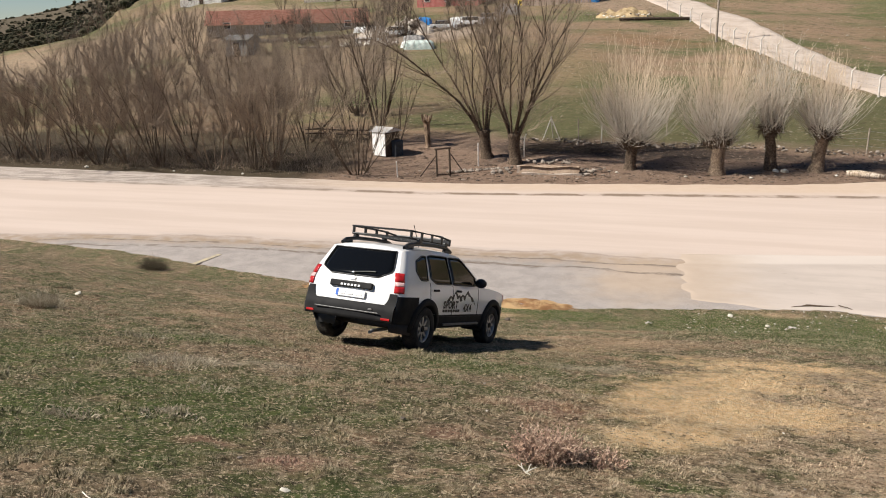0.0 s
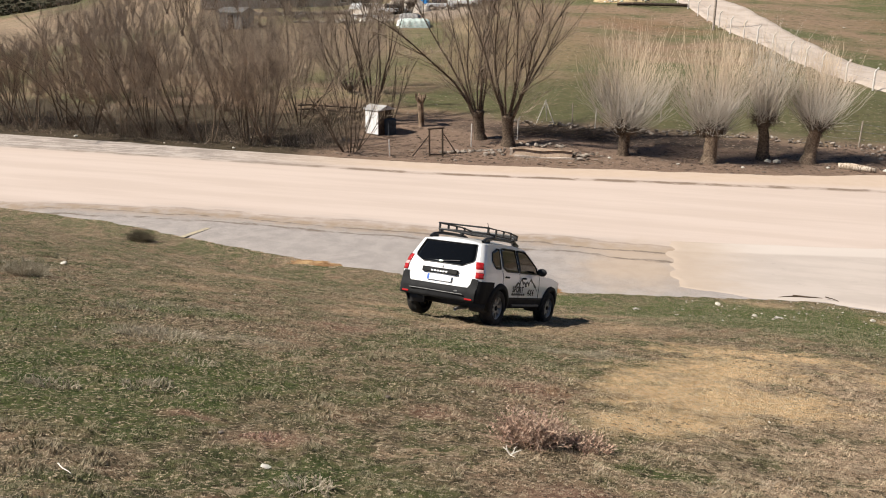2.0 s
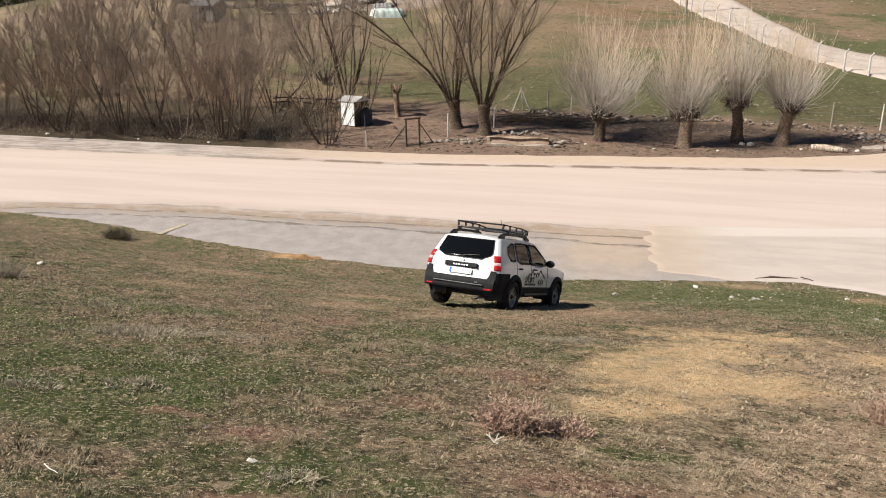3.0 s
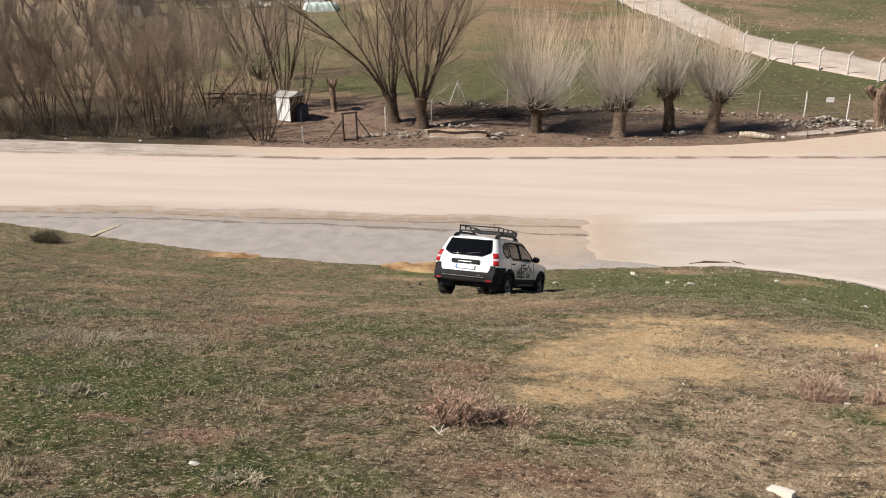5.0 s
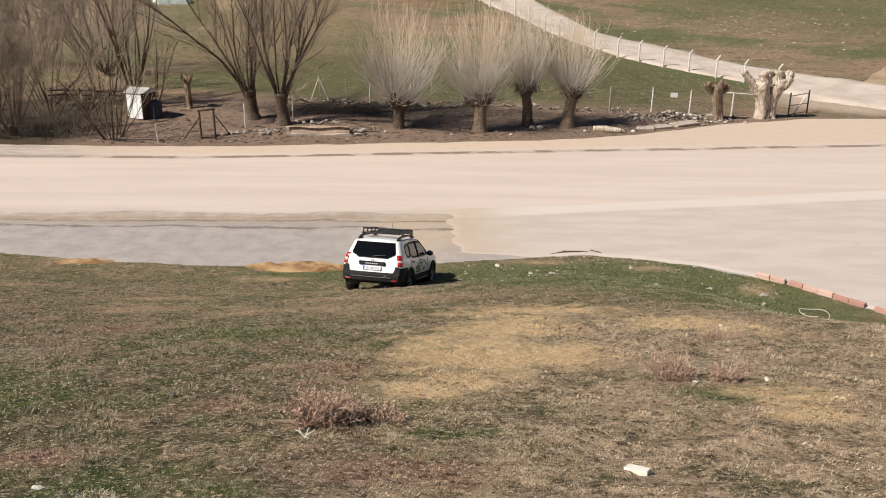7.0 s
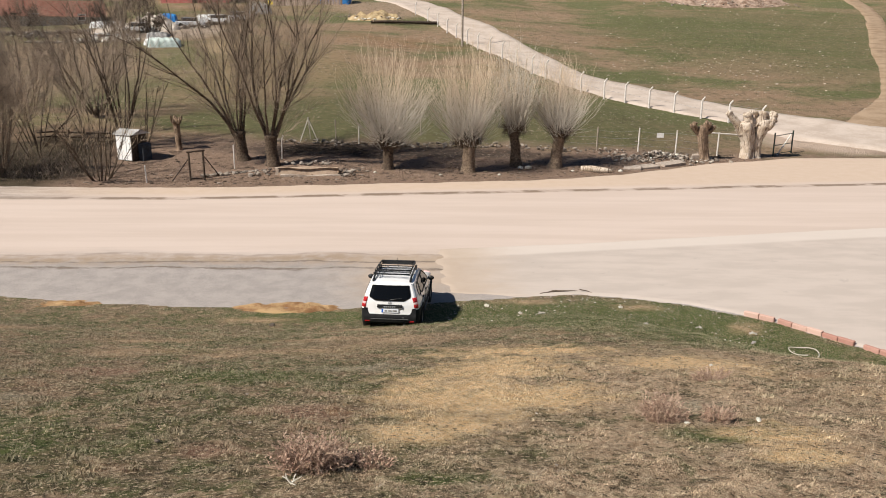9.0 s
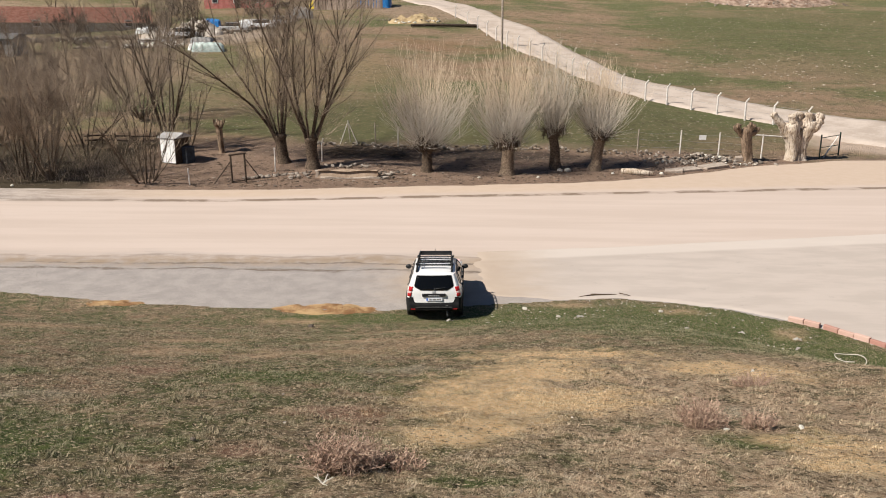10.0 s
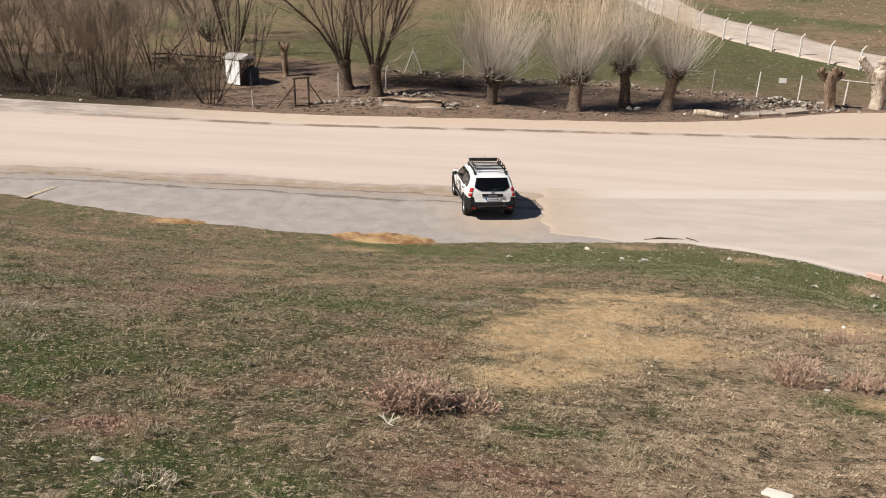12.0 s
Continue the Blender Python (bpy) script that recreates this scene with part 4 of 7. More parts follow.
    box(bm, -0.68, 0.68, 0.02, 0.16, 0.7, 1.22, bevel=0.05)
    part("seating", bm, BLACK, car)

    # glazing
    def side_window(name, y0, y1, low, high, sign, label="dark tinted side window"):
        y = np.linspace(y0, y1, 12)
        rows = [side_point(y, low(y) + (high(y) - low(y)) * k, sign, 0.007) for k in np.linspace(0, 1, 7)]
        part(name, joined([sheet(np.stack(rows, 0))], name, GLASS, True, 0.004), None, body, label)
        edge = [tuple(p) for p in np.concatenate([rows[0], rows[-1][::-1], rows[0][:1]])]
        co, q = pipe([edge], 0.011, 6)
        part("window_seal", quad_mesh("window_seal", co, q, BLACK, True), None, body)

    pillar = lambda y: np.minimum(1.50, 1.12 + (2.02 - y) * 0.66)
    for sign in (1, -1):
        side_window("front_window", 0.98, 1.92, lambda y: 1.055 + 0 * y, pillar, sign)
        side_window("rear_window", 0.14, 0.92, lambda y: 1.06 + 0.12 * np.clip((0.32 - y) / 0.25, 0, 1), lambda y: 1.505 - 0.02 * np.clip((0.3 - y) / 0.2, 0, 1), sign)
        side_window("quarter_window", -0.40, 0.03, lambda y: 1.10 + 0.16 * np.clip((-0.22 - y) / 0.2, 0, 1), lambda y: 1.48 - 0.10 * np.clip((-0.15 - y) / 0.3, 0, 1), sign)
    zz = np.linspace(1.085, 1.505, 10)
    ww = np.interp(zz, [1.085, 1.19, 1.505], [0.56, 0.88, 0.90])
    rows = [tail_point(np.linspace(-1, 1, 14) * w, z, 0.008) for z, w in zip(zz, ww)]
    part("tail_window", joined([sheet(np.stack(rows, 0))], "tail_window", GLASS, True, 0.004), None, body, "dark tinted tailgate window")
    edge = [tuple(p) for p in np.concatenate([rows[0], [r[-1] for r in rows], rows[-1][::-1], [r[0] for r in rows[::-1]]])]
    co, q = pipe([edge], 0.009, 6)
    part("window_seal", quad_mesh("window_seal", co, q, BLACK, True), None, body)
    yy = np.linspace(1.49, 2.20, 8)
    rows = [roof_point(np.full(12, y), np.linspace(-0.90, 0.90, 12), 0.008) for y in yy]
    part("windscreen", joined([sheet(np.stack(rows, 0))], "windscreen", GLASS, True, 0.004), None, body)

    # lamps at the tail corners: red, clear, red
    for sign in (1, -1):
        lamp = None
        for z0, z1, m, label in ((1.05, 1.185, RED, "red tail lamp"), (0.985, 1.048, CLEAR, "clear reversing lens"), (0.88, 0.983, RED, "")):
            z = np.linspace(z0, z1, 4)
            rows = []
            for k in z:
                a = tail_point(np.linspace(0.925, 1.0, 4) * sign, k, 0.014)
                b = side_point(np.linspace(-0.815, -0.752, 5), np.full(5, k), sign, 0.014)
                rows.append(np.concatenate([a, b]))
            made = part("tail_lamp" if lamp is None else "lens", joined([sheet(np.stack(rows, 0))], "lens", m, True, 0.006), None, car if lamp is None else lamp, label)
            lamp = lamp or made
        bm = bmesh.new()
        box(bm, -0.075, 0.075, -0.012, 0.012, -0.017, 0.017, bevel=0.007)
        ref = part("reflector", bm, RED, car, "red bumper reflector")
        p = tail_point(np.float64(0.86 * sign), np.float64(0.475), 0.012)
        ref.location = p
        ref.rotation_euler = (0, 0, sign * 0.12)
        bm = bmesh.new()
        box(bm, -0.07, 0.07, -0.02, 0.02, -0.05, 0.05, bevel=0.015)
        head = part("headlamp", bm, CLEAR, car, "clear headlamp")
        head.location, head.rotation_euler, head.scale = (sign * 0.72, 3.38, 0.84), (0, 0, -sign * 0.6), (2.0, 1.5, 1.6)

    # tailgate fittings
    def tail_box(name, u, z, w, h, d, m, parent, out=0.02, label="", bevel=0.006):
        p = tail_point(np.float64(u), np.float64(z), out)
        bm_ = bmesh.new()
        box(bm_, -w / 2, w / 2, -d / 2, d / 2, -h / 2, h / 2, bevel=min(bevel, d / 3))
        ob_ = part(name, bm_, m, parent, label)
        ob_.location = p
        ob_.rotation_euler = (radians(-12 if z > 0.7 else 0), 0, 0)
        return ob_

    handle = tail_box("handle_strip", 0.0, 0.935, 0.76, 0.10, 0.05, CLAD, car, 0.015, "dark tailgate handle strip", 0.02)
    for k in range(6):
        tail_box("badge_bar", (-0.27 + 0.108 * k) * 0.72, 0.925, 0.042, 0.034, 0.012, SILVER, car, 0.045)
    tail_box("emblem", 0.0, 1.03, 0.10, 0.05, 0.015, SILVER, car, 0.012, "small silver emblem", 0.02)
    plate = tail_box("number_plate", 0.02, 0.80, 0.52, 0.112, 0.014, PLATE, car, 0.022, "white number plate with a blue band")
    tail_box("plate_band", -0.275, 0.80, 0.045, 0.108, 0.006, BLUE, car, 0.032)
    for k, wide in enumerate((0.07, 0.10, 0.13)):
        tail_box("plate_bar", (-0.14, 0.02, 0.20)[k], 0.80, wide, 0.05, 0.006, RIM, car, 0.033)
    tail_box("skid_trim", 0.0, 0.555, 1.15, 0.018, 0.02, DULL, car, 0.02, "dull line on the rear bumper")
    tail_box("tow_cover", 0.52, 0.60, 0.07, 0.025, 0.012, DULL, car, 0.018)
    wiper = [[tuple(tail_point(np.float64(u), np.float64(z), 0.03)) for u, z in ((0.0, 1.085), (0.02, 1.13), (0.30, 1.155), (0.50, 1.165))]]
    co, q = pipe(wiper, 0.012, 6)
    part("rear_wiper", quad_mesh("rear_wiper", co, q, BLACK, True), None, car)
    co, q = pipe([[(0.42, -0.3, 0.29), (0.42, -0.72, 0.28), (0.43, -0.83, 0.255)]], 0.028, 10)
    part("exhaust_pipe", quad_mesh("exhaust_pipe", co, q, SILVER, True), None, car)

    # door joints, handles, mirrors, sill steps
    for sign in (1, -1):
        for line in ([(0.95, z) for z in np.linspace(0.54, 1.04, 8)], [(0.10, z) for z in np.linspace(0.80, 1.07, 6)] + [(0.36, 0.60)], [(1.99, z) for z in np.linspace(0.54, 1.05, 8)], [(y, 0.53) for y in np.linspace(0.5, 2.2, 10)]):
            pts = [tuple(side_point(np.float64(y), np.float64(z), sign, 0.0015)) for y, z in line]
            co, q = pipe([pts], 0.006, 5)
            part("door_joint", quad_mesh("door_joint", co, q, INK, True), None, body)
        for yh in (0.30, 1.16):
            bm = bmesh.new()
            box(bm, -0.018, 0.018, -0.085, 0.085, -0.018, 0.018, bevel=0.01)
            ob = part("door_handle", bm, CLAD, body, "black door handle")
            ob.location = side_point(np.float64(yh), np.float64(0.955), sign, 0.018)
        bm = bmesh.new()
        bmesh.ops.create_uvsphere(bm, u_segments=16, v_segments=10, radius=0.5, matrix=Matrix.Diagonal((0.22, 0.12, 0.165, 1)))
        box(bm, -sign * 0.18 - 0.06, -sign * 0.18 + 0.06, -0.02, 0.04, -0.07, -0.02, bevel=0.01)
        ob = part("wing_mirror", bm, BLACK, car, "black wing mirror")
        ob.location = (sign * 1.0, 1.84, 1.115)
        bm = bmesh.new()
        box(bm, -0.02, 0.02, -0.70, 0.70, -0.022, 0.022, bevel=0.012)
        ob = part("sill_bar", bm, DULL, car, "dull metal sill bar")
        ob.location = (sign * 0.915, 1.34, 0.40)

    # mountain sticker and lettering on the doors
    for sign in (1, -1):
        for peaks, base in ((((0.72, 0.745), (0.86, 0.84), (0.93, 0.81), (1.06, 0.915), (1.16, 0.83), (1.22, 0.85), (1.32, 0.76)), 0.74), (((1.22, 0.80), (1.33, 0.86), (1.42, 0.83), (1.55, 0.93), (1.66, 0.84), (1.76, 0.80), (1.90, 0.66)), 0.69)):
            y = np.linspace(peaks[0][0], peaks[-1][0], 30)
            hi = np.interp(y, [p[0] for p in peaks], [p[1] for p in peaks])
            lo = np.maximum(hi - 0.035 - 0.05 * (0.5 + 0.5 * np.sin(y * 41)), np.minimum(hi - 0.01, base))
            rows = [side_point(y, lo + (hi - lo) * k + 0.045, sign, 0.003) for k in (0, 0.5, 1)]
            part("mountain_sticker", joined([sheet(np.stack(rows, 0))], "mountain_sticker", INK, False), None, body, "black mountain outline sticker")
        for words, y, z, size in (("SPORT", 0.60, 0.668, 0.17), ("4X4", 1.38, 0.61, 0.18)):
            cu = bpy.data.curves.new("lettering", "FONT")
            cu.body, cu.size, cu.extrude, cu.offset, cu.shear, cu.space_character = words, size, 0.001, 0.005, 0.15, 1.12
            cu.materials.append(INK)
            ob = new("lettering", cu)
            ob.parent = body
            x = sign * (float(half_width(np.float64(1.0), np.float64(z))) + 0.009)
            if sign > 0:
                ob.matrix_local = Matrix(((0, 0, 1, x), (1, 0, 0, y), (0, 1, 0, z), (0, 0, 0, 1)))
            else:
                ob.matrix_local = Matrix(((0, 0, -1, x), (-1, 0, 0, y + 0.62), (0, 1, 0, z), (0, 0, 0, 1)))
            tagged(ob, "black door lettering")
        for k in range(7):
            bm = bmesh.new()
            box(bm, -0.002, 0.002, -0.036, 0.036, -0.022, 0.022)
            ob = part("sticker_bar", bm, INK, body)
            ob.location = side_point(np.float64(0.64 + 0.095 * k), np.float64(0.625), sign, 0.004)

    # roof rails and rack
    for sign in (1, -1):
        pts = [(sign * 0.575, y, z) for y, z in ((-0.30, 1.575), (-0.20, 1.628), (0.1, 1.665), (0.7, 1.675), (1.15, 1.66), (1.33, 1.60))]
        co, q = pipe([pts], 0.032, 10)
        part("roof_rail", quad_mesh("roof_rail", co, q, BLACK, True), None, car, "black roof rail")
        for y in (-0.16, 1.18):
            bm = bmesh.new()
            box(bm, -0.034, 0.034, -0.12, 0.12, -0.03, 0.03, bevel=0.022)
            ob = part("rail_foot", bm, BLACK, car)
            ob.location = (sign * 0.575, y, 1.60)
    rack = part("roof_rack", quad_mesh("roof_rack", *pipe([[(-0.53, -0.10, 1.74), (0.53, -0.10, 1.74), (0.53, 1.36, 1.72), (-0.53, 1.36, 1.72), (-0.53, -0.10, 1.74)]], 0.018, 8), BLACK, True), None, car, "black steel roof rack")
    top = [(-0.54, 1.36, 1.80), (-0.55, 0.9, 1.845), (-0.55, -0.08, 1.86), (0.55, -0.08, 1.86), (0.55, 0.9, 1.845), (0.54, 1.36, 1.80)]
    part("top_rail", quad_mesh("top_rail", *pipe([top], 0.017, 8), BLACK, True), None, rack)
    for y in (0.0, 0.24, 0.48, 0.72, 0.96, 1.2):
        bm = bmesh.new()
        box(bm, -0.52, 0.52, y - 0.022, y + 0.022, 1.722, 1.742)
        part("cross_slat", bm, BLACK, rack)
    for sign in (1, -1):
        for y in (-0.06, 0.30, 0.66, 1.02):
            bm = bmesh.new()
            box(bm, sign * 0.54 - 0.012, sign * 0.54 + 0.012, y - 0.03, y + 0.03, 1.73, 1.855, bevel=0.004)
            part("rack_post", bm, BLACK, rack)
        for y in (0.12, 1.05):
            bm = bmesh.new()
            box(bm, sign * 0.60 - 0.03, sign * 0.60 + 0.03, y - 0.05, y + 0.05, 1.68, 1.745, bevel=0.01)
            part("rack_clamp", bm, BLACK, rack)
    bm = bmesh.new()
    box(bm, -0.55, 0.55, 1.33, 1.38, 1.70, 1.82, bevel=0.015)
    part("wind_deflector", bm, BLACK, rack, "black wind deflector")
    co, q = pipe([[(0.0, 1.25, 1.62), (0.0, 1.12, 1.80), (0.0, 0.98, 2.0)]], 0.006, 6)
    part("aerial", quad_mesh("aerial", co, q, BLACK, True), None, car)
    co, q = pipe([[(0.55, -0.62, 0.46), (0.0, -0.66, 0.44), (-0.55, -0.62, 0.46)]], 0.04, 8)
    part("rear_beam", quad_mesh("rear_beam", co, q, BLACK, True), None, car)

    # wheels: tyre with rim and hub
    def lathe(profile, sides):
        a = np.linspace(0, 2 * np.pi, sides + 1)
        rows = [np.stack([x + 0 * a, r * np.cos(a), r * np.sin(a)], -1) for x, r in profile]
        return sheet(np.stack(rows, 0))

    tyre_me = joined([lathe([(-0.11, 0.215), (-0.124, 0.25), (-0.126, 0.30), (-0.112, 0.335), (-0.08, 0.345), (0.08, 0.345), (0.112, 0.335), (0.126, 0.30), (0.124, 0.25), (0.11, 0.215)], 40)], "wheel", RUBBER)
    bm = bmesh.new()
    bm.from_mesh(tyre_me)
    for k in range(44):
        for x in (-0.06, 0.0, 0.06):
            box(bm, x - 0.022, x + 0.022, -0.010, 0.010, 0.338, 0.350, Matrix.Rotation(2 * math.pi * (k + (0.5 if x == 0 else 0)) / 44, 4, "X"))
    bm.to_mesh(tyre_me)
    bm.free()
    rim_me = joined([lathe([(-0.10, 0.222), (0.09, 0.222), (0.10, 0.212), (0.085, 0.195), (0.02, 0.19), (-0.06, 0.18), (-0.06, 0.02)], 40)], "rim", RIM)
    bm = bmesh.new()
    bm.from_mesh(rim_me)
    for k in range(8):
        box(bm, 0.045, 0.075, -0.026, 0.026, 0.04, 0.205, Matrix.Rotation(2 * math.pi * k / 8, 4, "X"), 0.006)
    bm.to_mesh(rim_me)
    bm.free()
    wheels = []
    for yc in (0.0, BASE):
        for sign in (1, -1):
            wheel = part("wheel", tyre_me, None, car, "dusty black off-road tyre")
            wheel.location = (sign * 0.81, yc, WHEEL_R)
            if sign > 0:
                rim = part("rim", rim_me, None, wheel, "grey alloy rim")
            else:
                rim = part("rim", rim_me, None, wheel, "grey alloy rim")
                rim.rotation_euler = (0, 0, math.pi)
            bm = bmesh.new()
            bmesh.ops.create_cone(bm, cap_ends=True, segments=20, radius1=0.06, radius2=0.045, depth=0.03, matrix=Matrix.Translation((sign * 0.075, 0, 0)) @ Matrix.Rotation(sign * math.pi / 2, 4, "Y"))
            part("hub_cap", bm, CLAD, wheel)
            wheels.append((wheel, sign, yc))
    return car, wheels


CAR, WHEELS = build_car()


# ---------------------------------------------------------------- turf, shrubs and stones on the slope
def in_patch(x, y, patches, grow=1.0):
    """How far inside any of the ovals each place lies, from 0 to 1."""
    best = np.zeros_like(x)
    for cx, cy, rx, ry in patches:
        d = np.hypot((x - cx) / (rx * grow), (y - cy) / (ry * grow)) + 0.9 * (fbm(x * 1.1, y * 1.1, 91) - 0.5)
        best = np.maximum(best, np.clip((1.05 - d) / 0.4, 0, 1))
    return best


def blade_material(name, tones, rough=0.8, turf_share=0.0):
    n = Nodes(name, rough, 0, 0.15)
    r = n.island()
    c = n.mix(n.ramp(r, 0.0, 0.35), tones[0], tones[1])
    c = n.mix(n.ramp(r, 0.35, 0.7), c, tones[2])
    c = n.mix(n.ramp(r, 0.7, 1.0), c, tones[3])
    if turf_share:
        base = turf_colour(n)
        own = n.mix(n.ramp(r, 0.1, 0.8), n.mix(0.45, base, (0.02, 0.018, 0.009)), n.mix(0.40, base, (0.86, 0.73, 0.52)))
        c = n.mix(turf_share, c, own)
    n.colour(c)
    return n.m


def blades(name, label, count, seed, tones, keep, height, width, lie, r_min=2.4, r_max=29.0, decay=1.45, clump=18, spread=0.022, rise=0.12, share=0.72):
    """Many single blades or leaf scraps strewn over the slope, thinner with distance from its top."""
    rng = np.random.default_rng(seed)
    # density falls with distance
    rr = np.linspace(r_min, r_max, 400)
    dens = rr * np.minimum(1.0, (rr / 5.0) ** -decay)
    cdf = np.cumsum(dens) / dens.sum()
    r = np.interp(rng.random(count), cdf, rr)
    az = np.radians(rng.uniform(-50, 40, count))
    # blades stand in small tufts
    tuft = rng.integers(0, max(count // clump, 1), count)
    r, az = r[tuft], az[tuft]
    x, y = r * np.sin(az), r * np.cos(az)
    sp = spread * np.clip(r / 5, 0.7, None) ** 0.8
    x, y = x + rng.normal(0, 1, count) * sp, y + rng.normal(0, 1, count) * sp
    ok = (y < edge_y(x) - 0.05) & (rng.random(count) < keep(x, y))
    x, y, r = x[ok], y[ok], r[ok]
    # tussocks: thick on the clumps, worn thin between them
    c = fbm(x * 4.2, y * 4.2, 99, 3)
    ok = rng.random(len(x)) < np.clip((c - 0.36) / 0.16, 0.10, 1)
    x, y, r, c = x[ok], y[ok], r[ok], c[ok]
    n = len(x)
    z = land(x, y)
    turn, tilt = rng.uniform(0, 2 * np.pi, n), np.radians(rng.uniform(lie[0], lie[1], n))
    far = np.clip(r / 5, 0.7, None)
    h = height * rng.uniform(0.5, 1.5, n) * far ** rise * (0.55 + 1.0 * np.clip((c - 0.40) / 0.25, 0, 1.2)) * (0.6 + 0.8 * fbm(x * 1.7, y * 1.7, 5))
    w = width * rng.uniform(0.6, 1.5, n) * far ** 0.75
    d = np.stack([np.cos(turn) * np.sin(tilt), np.sin(turn) * np.sin(tilt), np.cos(tilt)], -1)
    s = np.stack([-np.sin(turn + 0.6), np.cos(turn + 0.6), 0 * turn], -1)
    p = np.stack([x, y, z - 0.004], -1)
    co = np.stack([p - s * w[:, None] / 2, p + s * w[:, None] / 2, p + d * h[:, None]], 1).reshape(-1, 3)
    me = quad_mesh(name, co, np.arange(3 * n).reshape(-1, 3), blade_material(name + "_blades", tones, 0.8, share))
    return tagged(new(name, me), label, "grass", kind="stuff")


def build_turf():
    def bare(x, y):
        return (1 - 0.95 * in_patch(x, y, TAN_PATCHES)) * (1 - 0.8 * in_patch(x, y, PALE_PATCHES))

    def lush(x, y):
        return in_patch(x, y, GREEN_PATCHES)

    def mottled(x, y, seed, lo, hi):
        return np.clip((fbm(x * 0.8, y * 0.8, seed, 4) - lo) / (hi - lo), 0, 1)

    def dry_side(x, y):
        return np.clip((x - 0.12 * y + 1.6 + 2.6 * (fbm(x * 0.4, y * 0.4, 19) - 0.5)) / 1.6, 0, 1) * np.clip((13 - y) / 3, 0, 1)

    straw = [(0.38, 0.265, 0.165), (0.55, 0.405, 0.265), (0.28, 0.180, 0.105), (0.68, 0.525, 0.36)]
    blades("dry_grass", "short dry straw-coloured turf on the slope", 330000, 1, straw, lambda x, y: bare(x, y) * np.clip(0.10 + 0.45 * mottled(x, y, 15, 0.42, 0.62) + 0.7 * dry_side(x, y), 0, 1) * (1 - 0.8 * lush(x, y)), 0.017, 0.0034, (25, 88))
    dull = [(0.120, 0.102, 0.052), (0.205, 0.160, 0.094), (0.065, 0.060, 0.028), (0.36, 0.285, 0.19)]
    blades("dull_grass", "short grey-brown wintered turf on the slope", 380000, 5, dull, lambda x, y: bare(x, y) * (0.4 + 0.6 * mottled(x, y, 16, 0.35, 0.6)) * (1 - 0.7 * dry_side(x, y)) * (1 - 0.6 * lush(x, y)), 0.016, 0.0034, (15, 86))
    green = [(0.046, 0.068, 0.018), (0.080, 0.105, 0.030), (0.130, 0.138, 0.052), (0.060, 0.082, 0.024)]
    blades("green_grass", "short green grass among dry turf", 340000, 2, green, lambda x, y: bare(x, y) * np.clip(0.06 + 0.85 * mottled(x, y, 25, 0.46, 0.60) * (1 - 0.8 * dry_side(x, y)) + lush(x, y), 0, 1), 0.016, 0.0038, (10, 80))
    dark = [(0.050, 0.056, 0.022), (0.090, 0.082, 0.038), (0.034, 0.034, 0.015), (0.125, 0.105, 0.055)]
    blades("dark_tussocks", "dark green-brown tussocks dotting the turf", 150000, 7, dark, lambda x, y: bare(x, y) * np.clip(0.25 + 0.9 * mottled(x, y, 55, 0.42, 0.6) - 0.35 * dry_side(x, y), 0.05, 1), 0.021, 0.0055, (10, 85), 3.0, 27.0, 0.75, 80, 0.060, 0.30)
    light = [(0.40, 0.300, 0.195), (0.56, 0.435, 0.300), (0.30, 0.205, 0.130), (0.66, 0.54, 0.39)]
    blades("pale_tussocks", "bleached and reddish dead tussocks dotting the turf", 110000, 8, light, lambda x, y: bare(x, y) * np.clip(0.10 + 0.95 * mottled(x, y, 65, 0.45, 0.62) + 0.3 * dry_side(x, y), 0, 1) * (1 - 0.75 * lush(x, y)), 0.019, 0.0055, (25, 88), 3.0, 27.0, 0.75, 60, 0.055, 0.28)
    litter = [(0.25, 0.155, 0.090), (0.42, 0.290, 0.175), (0.12, 0.08, 0.05), (0.50, 0.365, 0.235)]
    blades("leaf_litter", "brown dead leaf scraps and clods on the turf", 190000, 3, litter, lambda x, y: np.clip(0.12 + 0.7 * mottled(x, y, 35, 0.5, 0.68) + 0.45 * dry_side(x, y), 0, 1), 0.013, 0.008, (35, 90))
    herb = [(0.075, 0.085, 0.035), (0.125, 0.125, 0.062), (0.050, 0.052, 0.022), (0.20, 0.18, 0.105)]
    blades("herb_cushions", "small grey-green leafy cushions in the turf", 170000, 9, herb, lambda x, y: bare(x, y) * np.clip(0.15 + 0.9 * mottled(x, y, 75, 0.44, 0.6) - 0.3 * dry_side(x, y), 0.03, 1), 0.022, 0.010, (10, 90), 2.4, 24.0, 1.0, 90, 0.030, 0.2)
    crumbs = [(0.30, 0.19, 0.115), (0.48, 0.33, 0.21), (0.16, 0.10, 0.062), (0.60, 0.45, 0.31)]
    blades("soil_crumbs", "crumbs of pinkish brown soil and dry litter", 220000, 10, crumbs, lambda x, y: np.clip(0.08 + 0.9 * dry_side(x, y) + 0.5 * mottled(x, y, 85, 0.5, 0.62), 0, 1) * bare(x, y) * (1 - 0.9 * lush(x, y)), 0.010, 0.008, (30, 90), 2.4, 20.0, 1.2, 12, 0.05, 0.1, 0.55)
    pale = [(0.46, 0.42, 0.35), (0.56, 0.52, 0.44), (0.38, 0.34, 0.26), (0.64, 0.60, 0.52)]
    blades("pale_stalks", "bleached grass stalks lying on the turf", 15000, 4, pale, lambda x, y: 0.1 + 0.9 * mottled(x, y, 45, 0.5, 0.65), 0.05, 0.0028, (45, 85))


